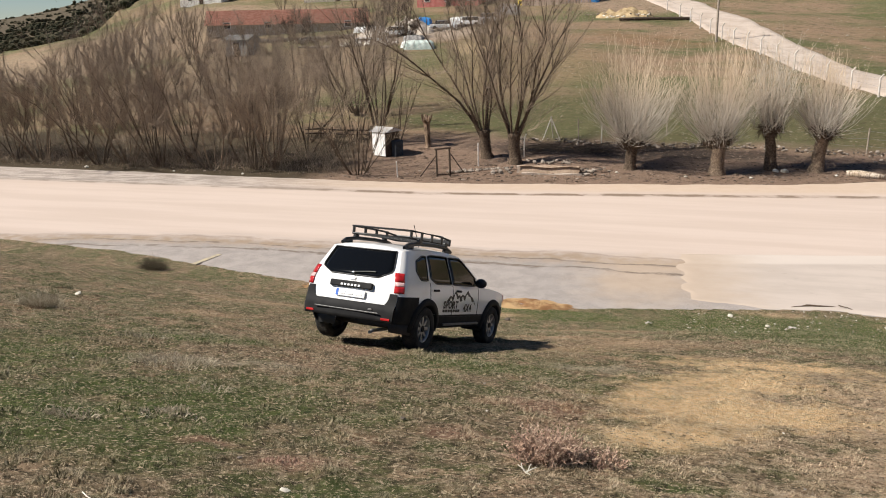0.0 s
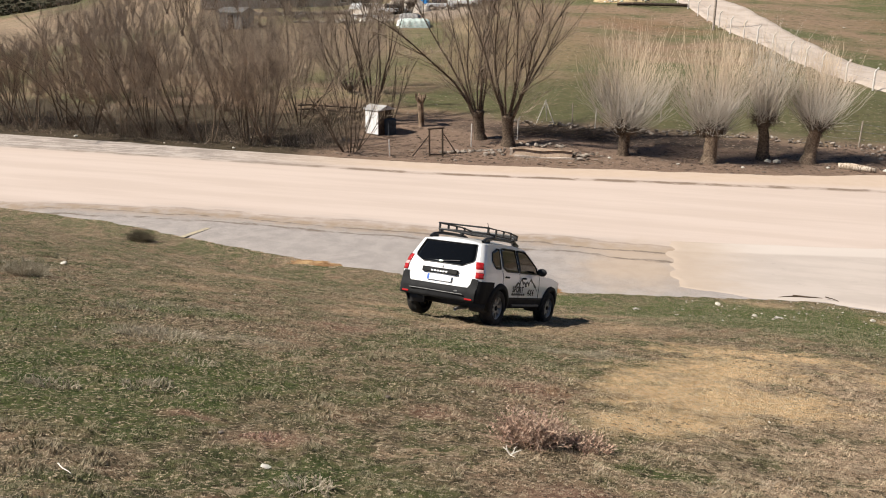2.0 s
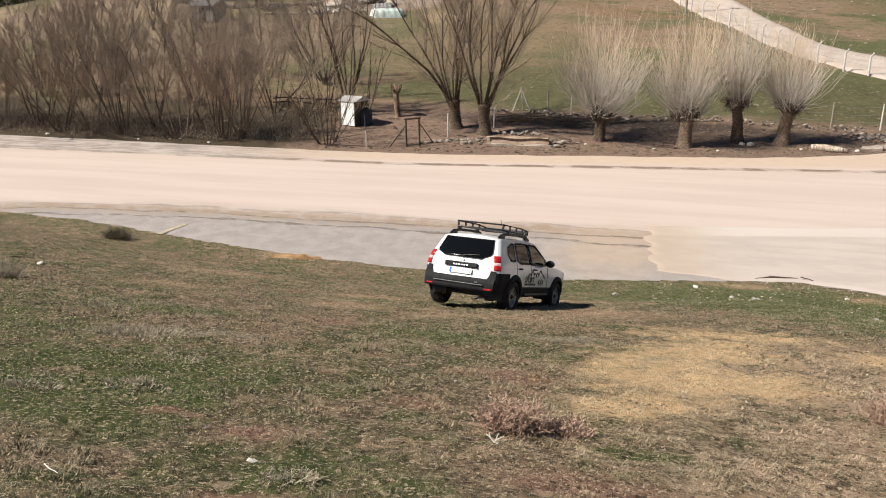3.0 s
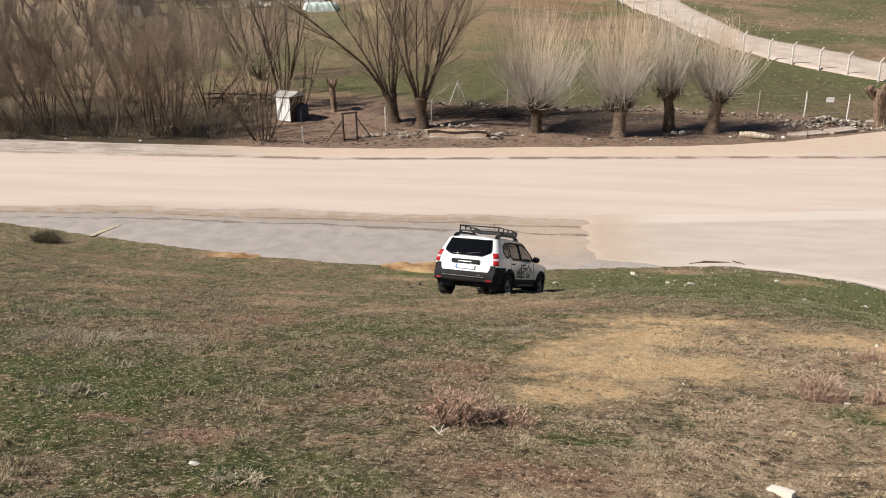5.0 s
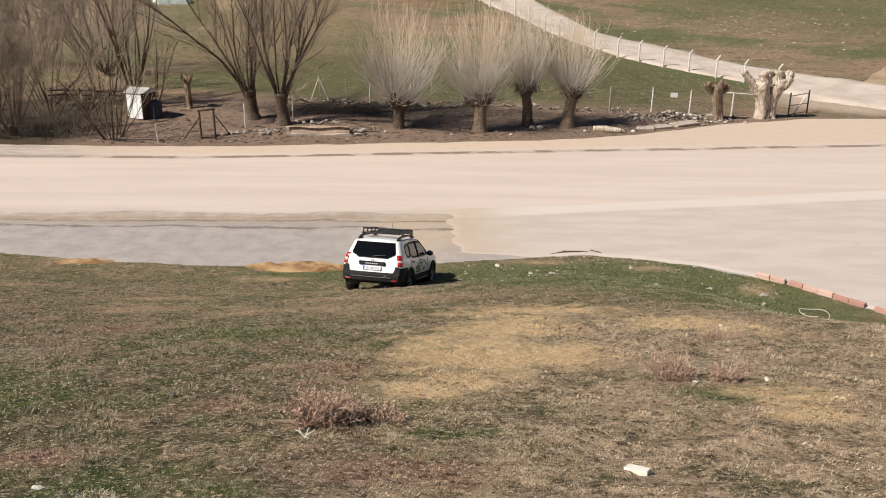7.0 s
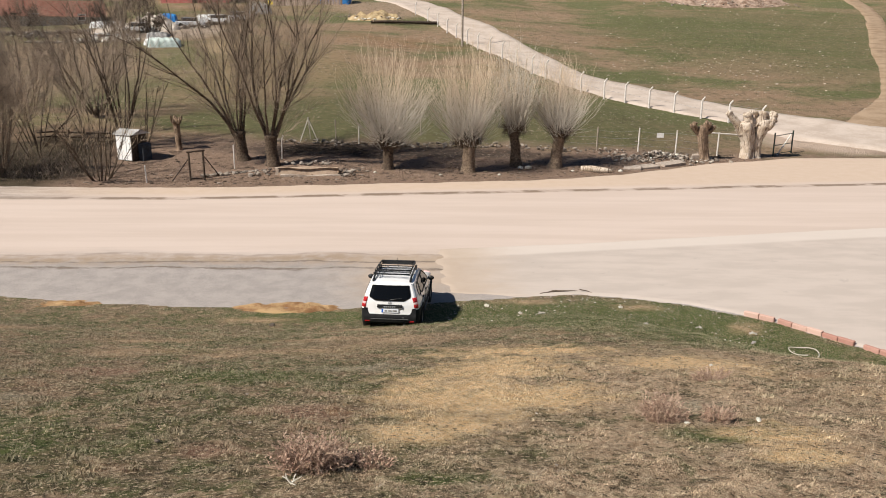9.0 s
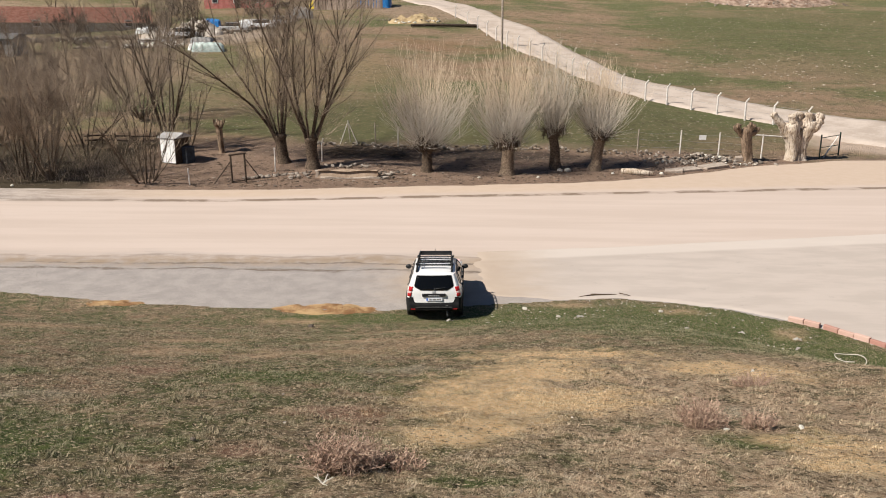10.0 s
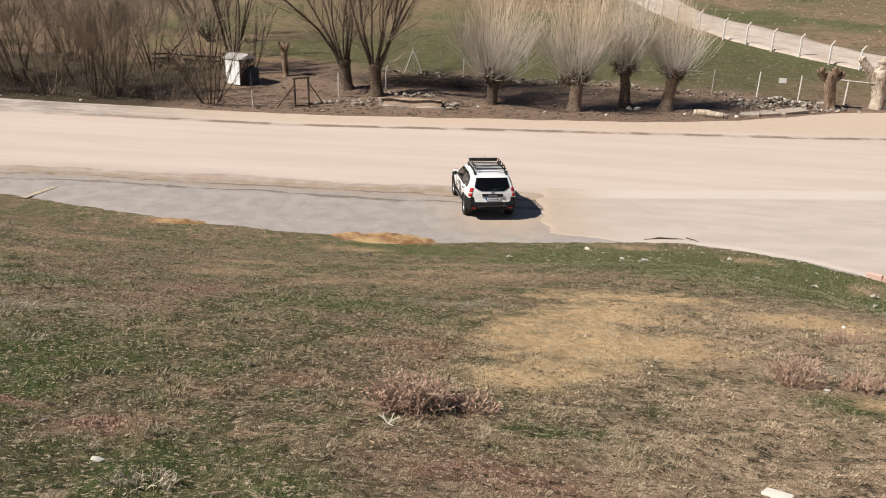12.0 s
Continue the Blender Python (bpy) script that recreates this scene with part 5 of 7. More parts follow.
def stone_mesh(name, seed, material, flat=0.6):
    bm = bmesh.new()
    bmesh.ops.create_icosphere(bm, subdivisions=1, radius=0.5)
    rng = random.Random(seed)
    for v in bm.verts:
        v.co *= rng.uniform(0.72, 1.12)
        v.co.z *= flat
    me = bpy.data.meshes.new(name)
    bm.to_mesh(me)
    bm.free()
    me.materials.append(material)
    return me


def varied(name, a, b, rough=0.9):
    n = Nodes(name, rough, 0, 0.2)
    r = n.node("ShaderNodeObjectInfo").outputs["Random"]
    g = n.noise(9, 5, 0.65, n.local())
    n.colour(n.mix(n.ramp(n.math("ADD", n.math("MULTIPLY", r, 0.6), n.math("MULTIPLY", g, 0.4)), 0.2, 0.8), a, b))
    n.bump(g, 0.6, 0.02)
    return n.m


STONE = varied("field_stone", (0.13, 0.105, 0.085), (0.36, 0.31, 0.26))
WHITE_STONE = varied("pale_limestone", (0.55, 0.51, 0.43), (0.72, 0.68, 0.60))
STONES = [stone_mesh("stone", k, STONE, 0.55 + 0.1 * (k % 3)) for k in range(7)]
WHITE_STONES = [stone_mesh("stone", 20 + k, WHITE_STONE, 0.55) for k in range(4)]


def dwarf_shrub(x, y, seed, rx, ry, h, label, tones, stems=150, name="dwarf_shrub", leaf=3):
    """A low, half-dead cushion shrub: woody stems, many short twigs and small curled leaves."""
    rng = random.Random(seed)
    shrub = thing(name, label, "shrub", pose(x, y, ground_at(x, y)))
    n = Nodes(name + "_wood", 0.9, 0, 0.15)
    r = n.island()
    n.colour(n.mix(n.ramp(r, 0.2, 0.8), tones[0], tones[1]))
    main = []
    for k in range(stems):
        a, f = rng.uniform(0, 2 * math.pi), rng.random() ** 0.6
        px, py = math.cos(a) * f * rx * 0.55, math.sin(a) * f * ry * 0.55
        main.append(limb(rng, (px, py, ground_at(x + px, y + py) - ground_at(x, y) - 0.02), (math.cos(a) * f * 0.8, math.sin(a) * f * 0.8, 1.0), h * (1.15 - 0.5 * f) * rng.uniform(0.6, 1.15), 0.0052, 0.0022, 5, 0.22, 0.0))
    twig = twigs_on(rng, main, 5, h * 0.36, 0.0026, 0.9, 0.25, 0.02)
    co, q = tubes(main + twig, 3, False)
    tagged(part("stem_mass", quad_mesh("stem_mass", co, q, n.m), None, shrub), kind="stuff")
    co, faces = [], []
    for path in main + twig:
        for _ in range(leaf):
            p = Vector(path[rng.randint(1, len(path) - 1)][0])
            d = Vector((rng.gauss(0, 1), rng.gauss(0, 1), rng.gauss(0.3, 0.8))).normalized()
            s = d.cross(Vector((rng.gauss(0, 1), rng.gauss(0, 1), rng.gauss(0, 1)))).normalized() * rng.uniform(0.003, 0.006)
            ln = rng.uniform(0.012, 0.026)
            o = len(co)
            co += [p, p + d * ln * 0.5 + s, p + d * ln, p + d * ln * 0.5 - s]
            faces.append((o, o + 1, o + 2, o + 3))
    if not co:
        return shrub
    m = blade_material(name + "_leaf", tones[2:6])
    tagged(part("leaves", quad_mesh("leaves", np.array([tuple(c) for c in co]), np.array(faces), m), None, shrub), kind="stuff")
    return shrub


def build_slope_things():
    pink = [(0.27, 0.180, 0.130), (0.50, 0.365, 0.270), (0.36, 0.225, 0.165), (0.48, 0.325, 0.240), (0.23, 0.140, 0.105), (0.60, 0.46, 0.35)]
    grey = [(0.30, 0.25, 0.175), (0.58, 0.51, 0.39), (0.26, 0.25, 0.17), (0.38, 0.36, 0.27), (0.19, 0.18, 0.11), (0.50, 0.47, 0.38)]
    dwarf_shrub(-0.80, 4.95, 1, 0.27, 0.24, 0.27, "half-dead pinkish brown dwarf shrub on the turf", pink, 190)
    dwarf_shrub(-0.44, 5.08, 2, 0.30, 0.18, 0.13, "low greyish brown dwarf shrub beside a larger one", pink, 55)
    dwarf_shrub(2.13, 6.75, 3, 0.20, 0.17, 0.29, "half-dead reddish brown dwarf shrub beside bare soil", pink, 120)
    dwarf_shrub(2.66, 6.80, 4, 0.15, 0.12, 0.20, "small brown dwarf shrub beside bare soil", pink, 50)
    dwarf_shrub(3.35, 8.9, 5, 0.30, 0.18, 0.20, "low grey-brown dwarf shrub at the brow", pink, 60)
    dwarf_shrub(-5.6, 7.6, 6, 1.0, 0.55, 0.14, "flat patch of bleached dead stalks", grey, 170, "dead_tuft", 0)
    dwarf_shrub(-11.7, 12.1, 7, 0.8, 0.40, 0.36, "grey-brown cushion shrub on the slope", grey, 200, "dwarf_shrub", 1)
    dwarf_shrub(-3.85, 5.05, 8, 0.50, 0.26, 0.09, "flat patch of bleached stalks in green turf", grey, 90, "dead_tuft", 0)
    dwarf_shrub(-4.55, 4.75, 9, 0.40, 0.3, 0.10, "small patch of bleached dead stalks", grey, 80, "dead_tuft", 0)
    dwarf_shrub(-2.42, 4.2, 10, 0.26, 0.18, 0.045, "flat reddish brown dead cushion plant", pink, 70)
    dwarf_shrub(-1.75, 3.35, 21, 0.30, 0.22, 0.08, "tuft of bleached stalks in the turf", grey, 70, "dead_tuft", 0)
    dwarf_shrub(-4.3, 6.3, 22, 0.5, 0.35, 0.08, "thin patch of bleached stalks", grey, 60, "dead_tuft", 0)
    dwarf_shrub(-7.4, 9.4, 23, 0.8, 0.5, 0.10, "wide patch of bleached dead stalks", grey, 90, "dead_tuft", 0)
    dwarf_shrub(-20.1, 27.0, 11, 0.9, 0.5, 0.5, "dark tussock at the foot of the slope", [(0.08, 0.065, 0.045), (0.17, 0.14, 0.09), (0.10, 0.08, 0.05), (0.15, 0.12, 0.08), (0.07, 0.06, 0.04), (0.19, 0.16, 0.11)], 260)
    # stones lying about, each at its own place: x, y, size
    for k, (x, y, s) in enumerate(((-2.13, 5.78, 0.10), (2.97, 6.65, 0.11), (-2.15, 3.72, 0.09), (0.89, 5.11, 0.045), (1.02, 7.1, 0.04), (-13.8, 15.5, 0.30), (-4.98, 24.2, 0.34), (2.96, 25.3, 0.3), (6.5, 26.3, 0.32), (-2.0, 8.2, 0.06), (2.25, 6.45, 0.09), (1.93, 26.5, 0.35), (-2.7, 4.15, 0.07), (3.7, 9.9, 0.10), (-1.6, 6.6, 0.05))):
        rng = random.Random(k)
        me = (WHITE_STONES if k % 3 else STONES)[k % 4]
        ob = thing("stone", "small pale stone lying in the turf", "stone", None, me, group="stones on the slope")
        ob.matrix_world = Matrix.Translation((x, y, ground_at(x, y) + s * 0.12)) @ Euler((rng.uniform(-0.3, 0.3), rng.uniform(-0.3, 0.3), rng.uniform(0, 6))).to_matrix().to_4x4() @ Matrix.Diagonal((s * 0.75, s * 0.5, s * 0.6, 1))
    bm = bmesh.new()
    box(bm, -0.065, 0.065, -0.028, 0.028, -0.02, 0.032, bevel=0.008)
    for v in bm.verts:
        v.co += Vector((0.012 * math.sin(v.co.y * 90), 0.008 * math.sin(v.co.x * 70), 0.006 * math.sin(v.co.x * 110 + v.co.y * 80)))
    thing("stone_block", "cream broken limestone block on dry turf", "stone", pose(1.12, 3.98, ground_at(1.12, 3.98), -16, 4, -12), bm, WHITE_STONE)
    # weathered root fragment under the shrub
    rng = random.Random(8)
    paths = [limb(rng, (0, 0, 0.02), (math.cos(a), math.sin(a), 0.35), 0.075, 0.006, 0.003, 4, 0.2) for a in (0.2, 1.0, 2.2, 3.4, 5.3)]
    co, q = tubes(paths, 6)
    thing("root", "bleached dead root on the turf", "root", pose(-0.86, 4.52, ground_at(-0.86, 4.52)), quad_mesh("root", co, q, WHITE_STONE, True))
    co, q = tubes([limb(rng, (0, 0, 0.02), (0.8, -0.5, 0.02), 0.28, 0.0035, 0.002, 5, 0.1)], 6)
    thing("stick", "bleached thin stick on the turf", "stick", pose(-2.95, 3.02, ground_at(-2.95, 3.02)), quad_mesh("stick", co, q, WHITE_STONE, True))
    # hose and plastic scraps in the grass strip
    path = [((0.55 * math.cos(a) + 0.10 * a, 0.42 * math.sin(a) + 0.05 * a, 0.05 + 0.03 * math.sin(3 * a)), 0.013) for a in np.linspace(-0.9, 4.2, 26)]
    co, q = tubes([path], 7)
    thing("hose", "discarded loop of pale plastic hose in the grass", "hose", pose(11.0, 22.4, ground_at(11.0, 22.4)), quad_mesh("hose", co, q, WHITE_STONE, True))
    SCRAP = plain("dusty_plastic", (0.36, 0.33, 0.29), (0.58, 0.55, 0.50), 6, 0.6, 0, 0.3)
    for k, (x, y, w, d) in enumerate(((10.2, 24.0, 0.30, 0.2), (9.9, 23.2, 0.35, 0.14), (10.6, 20.6, 0.5, 0.12), (12.0, 21.0, 0.4, 0.2), (3.6, 24.9, 0.32, 0.2), (-0.6, 24.8, 0.3, 0.12), (6.6, 23.4, 0.3, 0.16), (11.9, 19.8, 0.45, 0.22), (8.6, 24.4, 0.3, 0.12))):
        gx, gy = np.meshgrid(np.linspace(-0.5, 0.5, 9), np.linspace(-0.5, 0.5, 7))
        z = 0.05 + 0.12 * fbm(gx * 3 + k * 5, gy * 3, 33, 3) * (1 - np.abs(gx))
        i = np.arange(gx.size).reshape(gx.shape)
        quads = np.stack([i[:-1, :-1], i[:-1, 1:], i[1:, 1:], i[1:, :-1]], -1).reshape(-1, 4)
        top = np.stack([gx * w * 0.65 * (1 + 0.3 * np.sin(gy * 7 + k)), gy * d * 0.65 * (1 + 0.3 * np.sin(gx * 6)), z], -1).reshape(-1, 3)
        quads = np.concatenate([quads, quads[:, ::-1] + len(top)])
        thing("plastic_scrap", "crumpled pale plastic scrap in the grass", "litter", pose(x, y, ground_at(x, y), 0, 0, 40 * k), quad_mesh("plastic_scrap", np.concatenate([top, top - [0, 0, 0.012]]), quads, SCRAP), group="litter in the grass strip")
    # strewn pebbles in the green strip: past counting
    r2 = np.random.default_rng(6)
    co, faces, base = [], [], np.array([v.co[:] for v in WHITE_STONES[0].vertices])
    tri = np.array([p.vertices[:] for p in WHITE_STONES[0].polygons])
    for k in range(330):
        if k < 250:
            x, y = r2.uniform(0.5, 11), 0
            y = float(edge_y(x)) - abs(r2.normal(0, 2.2)) - 0.15
        else:
            x, y = r2.uniform(-14, 6), r2.uniform(5, 25)
        s = r2.uniform(0.02, 0.085) * (1.0 if k < 250 else 0.5)
        faces.append(tri + len(co) * len(base))
        co.append(base * [s, s * r2.uniform(0.5, 1), s * 0.7] + [x, y, ground_at(x, y) + s * 0.1])
    me = quad_mesh("pebbles", np.concatenate(co), np.concatenate(faces), blade_material("pebble_stone", [(0.50, 0.46, 0.38), (0.66, 0.62, 0.54), (0.36, 0.30, 0.24), (0.74, 0.71, 0.64)]))
    tagged(new("pebbles", me), "pale pebbles scattered over the grass strip", "pebbles", kind="stuff")

    # low banks of orange earth pushed up at the edge of the asphalt
    soil = plain("orange_subsoil", (0.24, 0.125, 0.060), (0.50, 0.335, 0.175), 1.6, 0.95, 0, 1.0, 0.1, 0.05, 30, False)
    for k, (cx, cy, lx, ly, h) in enumerate(((-4.9, 26.35, 1.9, 0.55, 0.15), (-12.4, 26.8, 1.1, 0.35, 0.06))):
        gx, gy = np.meshgrid(np.linspace(-1, 1, 44), np.linspace(-1, 1, 24))
        bump = np.clip(1 - gx ** 2 - gy ** 2, 0, None) ** 0.7 * np.clip(2.4 * fbm(gx * 5 + 9 * k, gy * 3, 77, 4) - 0.45, 0, 2)
        px, py = cx + gx * lx, cy + gy * ly
        pz = np.maximum(land(px, py, 1.0), 0.0) + h * bump - 0.03
        i = np.arange(gx.size).reshape(gx.shape)
        quads = np.stack([i[:-1, :-1], i[:-1, 1:], i[1:, 1:], i[1:, :-1]], -1).reshape(-1, 4)
        me = quad_mesh("earth_bank", np.stack([px, py, pz], -1).reshape(-1, 3), quads, soil, True)
        thing("earth_bank", "low bank of loose orange earth beside the asphalt", "earth", None, me)
    # branch lying along the edge of the forecourt
    rng = random.Random(3)
    co, q = tubes([limb(rng, (0, 0, 0.05), (1, 0.05, 0.06), 1.1, 0.035, 0.02, 6, 0.1), limb(rng, (1.0, 0.05, 0.1), (1, -0.2, -0.05), 0.7, 0.02, 0.008, 5, 0.1), limb(rng, (0.1, 0, 0.04), (-1, -0.3, 0), 0.7, 0.028, 0.008, 5, 0.1)], 7)
    thing("fallen_branch", "dry brown branch lying at the forecourt edge", "branch", pose(4.4, 28.0, 0.02), quad_mesh("fallen_branch", co, q, BARK, True))
    # kerb of worn red blocks
    kerb = tagged(new("kerb"), "worn pinkish red kerb stones along the forecourt", "kerb", kind="structure")
    red = varied("worn_red_kerb_paint", (0.40, 0.21, 0.165), (0.58, 0.40, 0.33))
    bm = bmesh.new()
    box(bm, -0.245, 0.245, -0.075, 0.075, -0.12, 0.11, bevel=0.02)
    me = bpy.data.meshes.new("kerb_stone")
    bm.to_mesh(me)
    bm.free()
    me.materials.append(red)
    pts = [Vector((10.55, 25.72)), Vector((11.4, 25.0)), Vector((13.1, 22.8)), Vector((16, 18.5)), Vector((19, 14.7))]
    rng = random.Random(2)
    for a, b in zip(pts, pts[1:]):
        for j in range(int((b - a).length / 0.5)):
            p = a + (b - a).normalized() * (0.25 + 0.5 * j)
            ob = part("kerb_stone", me, None, kerb)
            ob.location = (p.x, p.y, 0.03 + rng.uniform(-0.03, 0.01))
            ob.rotation_euler = (rng.uniform(-0.06, 0.06), rng.uniform(-0.04, 0.04), math.atan2(b.y - a.y, b.x - a.x) + rng.uniform(-0.05, 0.05))


build_turf()
build_slope_things()


# ---------------------------------------------------------------- yard, fences and village beyond the road
CONCRETE = plain("weathered_concrete", (0.30, 0.245, 0.20), (0.46, 0.385, 0.32), 5, 0.9, 0, 0.5, 0.2, 0.02, 40)
WHITEWASH = plain("chipped_white_paint", (0.62, 0.60, 0.57), (0.80, 0.79, 0.77), 4, 0.7, 0, 0.2, 0.3, 0.01, 30)
POST_WHITE = plain("whitewashed_concrete_post", (0.55, 0.50, 0.45), (0.74, 0.70, 0.65), 4, 0.85, 0, 0.3, 0.2, 0.01, 30)
POST_GREY = plain("weathered_post_wood", (0.24, 0.20, 0.16), (0.42, 0.36, 0.30), 6, 0.9, 0, 0.5, 0.2, 0.01, 50)
DARK_WOOD = plain("dark_wet_timber", (0.045, 0.032, 0.024), (0.095, 0.070, 0.052), 6, 0.85, 0, 0.5, 0.2, 0.01, 50)
HUT_WHITE = plain("bright_white_paint", (0.80, 0.80, 0.79), (0.88, 0.88, 0.87), 4, 0.6, 0, 0.1, 0.3, 0.004, 30)
HUT_TIN = plain("pale_tin_sheet", (0.42, 0.41, 0.40), (0.58, 0.57, 0.56), 3, 0.55, 0.0, 0.2, 0.4, 0.01, 30)
MUD_WALL = plain("mud_stained_concrete", (0.27, 0.195, 0.14), (0.42, 0.32, 0.24), 3, 0.95, 0, 0.8, 0.15, 0.03, 25)
WIRE = plain("galvanised_wire", (0.20, 0.20, 0.20), (0.32, 0.32, 0.31), 6, 0.5, 0.8, 0)


def streaked_wood(name, dark, mid_tone, light):
    """Weathered wood with cracks and streaks that follow the grain."""
    n = Nodes(name, 0.92, 0, 0.15)
    v = n.local()
    grain = n.noise(5.0, 6, 0.7, v, (2.2, 2.2, 0.22))
    patch = n.noise(2.2, 5, 0.65, v)
    c = n.mix(n.ramp(patch, 0.38, 0.6), mid_tone, light)
    c = n.mix(n.ramp(grain, 0.50, 0.60, 0, 0.9), c, dark)
    n.colour(n.mix(n.ramp(n.noise(30, 3, 0.6, v, (2, 2, 0.3)), 0.5, 0.7, 0, 0.4), c, dark))
    n.bump(n.math("SUBTRACT", patch, grain), 1.0, 0.06)
    return n.m


DEAD_WOOD = streaked_wood("bleached_dead_wood", (0.17, 0.120, 0.085), (0.46, 0.37, 0.28), (0.66, 0.57, 0.47))
STUMP_WOOD = streaked_wood("brown_dead_wood", (0.075, 0.050, 0.034), (0.20, 0.140, 0.095), (0.33, 0.24, 0.17))
ROOF_RED = plain("faded_red_roof_sheet", (0.34, 0.150, 0.105), (0.46, 0.235, 0.175), 2, 0.8, 0, 0.2, 0.25, 0.02, 20)
WALL_RED = plain("faded_red_wall", (0.40, 0.125, 0.110), (0.52, 0.210, 0.185), 2, 0.85, 0, 0.2, 0.2, 0.02, 20)
WALL_STONE = plain("pale_rubble_wall", (0.38, 0.33, 0.27), (0.55, 0.49, 0.42), 2.5, 0.95, 0, 0.6, 0.15, 0.04, 12)
TIN = plain("dull_tin_sheet", (0.16, 0.155, 0.15), (0.36, 0.345, 0.325), 3, 0.6, 0.0, 0.2, 0.4, 0.01, 30)
TARP_BLUE = plain("blue_tarpaulin", (0.010, 0.13, 0.40), (0.020, 0.22, 0.55), 2.5, 0.5, 0, 0.6, 0.4, 0.08, 9)
TARP_YELLOW = plain("yellow_tarpaulin", (0.62, 0.46, 0.02), (0.76, 0.58, 0.05), 2.5, 0.5, 0, 0.6, 0.4, 0.08, 9)
DARK_PANE = plain("dark_window_pane", (0.02, 0.022, 0.025), (0.05, 0.05, 0.055), 3, 0.15, 0, 0, 0.5)
GREEN_STEEL = plain("dark_green_gate_paint", (0.020, 0.040, 0.030), (0.045, 0.065, 0.050), 6, 0.5, 0, 0.1)
CAR_PAINT = plain("pale_scrapped_car_paint", (0.55, 0.56, 0.57), (0.70, 0.70, 0.70), 3, 0.4, 0, 0.1)


def strew(parent, spots, rng, meshes):
    for x, y, z, s in spots:
        ob = part("stone", rng.choice(meshes), None, parent)
        ob.matrix_world = Matrix.Translation((x, y, z)) @ Euler((rng.uniform(-0.5, 0.5), rng.uniform(-0.5, 0.5), rng.uniform(0, 6))).to_matrix().to_4x4() @ Matrix.Diagonal((s * rng.uniform(0.8, 1.4), s * rng.uniform(0.7, 1.0), s, 1))


def fluted(co, axis, amount, seed):
    """Ribs that run up a weathered trunk, with notches between them."""
    co = co.copy()
    dx, dy = co[:, 0] - axis[0], co[:, 1] - axis[1]
    a = np.arctan2(dy, dx)
    k = 1 + amount * (np.sin(a * 4 + seed) + 0.6 * np.sin(a * 7 + co[:, 2] * 0.8 + seed * 2) + 0.5 * (fbm(a * 3, co[:, 2] * 2.5, seed, 3) - 0.5))
    co[:, 0], co[:, 1] = axis[0] + dx * k, axis[1] + dy * k
    return co


def dead_trunk(x, y, h, r, knobs, seed, label, wood, lean=(0, 0), name="tree_stump", fork=0.6):
    """A lopped dead trunk that forks into thick stubs with sawn, lumpy ends."""
    rng = random.Random(seed)
    tree = thing(name, label, "tree stump", pose(x, y, ground_at(x, y)))
    base = h * fork
    rows = []
    for k in range(15):
        f = k / 14
        rows.append(((lean[0] * f, lean[1] * f, base * 1.12 * f - 0.15), r * (0.86 + 0.42 * max(0, 1 - f / 0.2) ** 2 + 0.10 * f)))
    rows.append(((lean[0], lean[1], base * 1.16), r * 0.3))
    co, q = tubes([rows], 26)
    part("trunk", quad_mesh("trunk", knobbly(fluted(co, (0, 0), 0.09, seed), r * 0.16, seed), q, wood, True), None, tree)
    top = Vector((lean[0], lean[1], base * 0.82))
    for k in range(knobs):
        a = math.pi * (0.12 + 0.9 * k) + rng.uniform(-0.35, 0.35)
        tall = h * (1 - fork) * rng.uniform(0.9, 1.2)
        out = rng.uniform(0.55, 0.85)
        path = limb(rng, top + Vector((math.cos(a), math.sin(a), 0)) * r * 0.28, (math.cos(a) * out, math.sin(a) * out * 0.6, 1.0), tall, r * rng.uniform(0.42, 0.56), r * rng.uniform(0.28, 0.40), 7, 0.14)
        end, rad = path[-1]
        path += [((end[0], end[1], end[2] + 0.10), rad * 1.12), ((end[0], end[1], end[2] + 0.22), rad * 0.85), ((end[0], end[1], end[2] + 0.25), 0.02)]
        co, q = tubes([path], 16)
        part("limb_stub", quad_mesh("limb_stub", knobbly(co, r * 0.34, seed + k), q, wood, True), None, tree)
        for _ in range(2):
            p = Vector(path[rng.randint(4, 7)][0])
            c = rng.uniform(0, 6.28)
            stub = limb(rng, p, (math.cos(c), math.sin(c), 0.5), r * rng.uniform(0.5, 0.8), r * 0.22, r * 0.16, 3, 0.1)
            e, er = stub[-1]
            co, q = tubes([stub + [((e[0], e[1], e[2] + 0.01), 0.01)]], 8)
            part("limb_stub", quad_mesh("limb_stub", knobbly(co, r * 0.2, seed + k), q, wood, True), None, tree)
    return tree


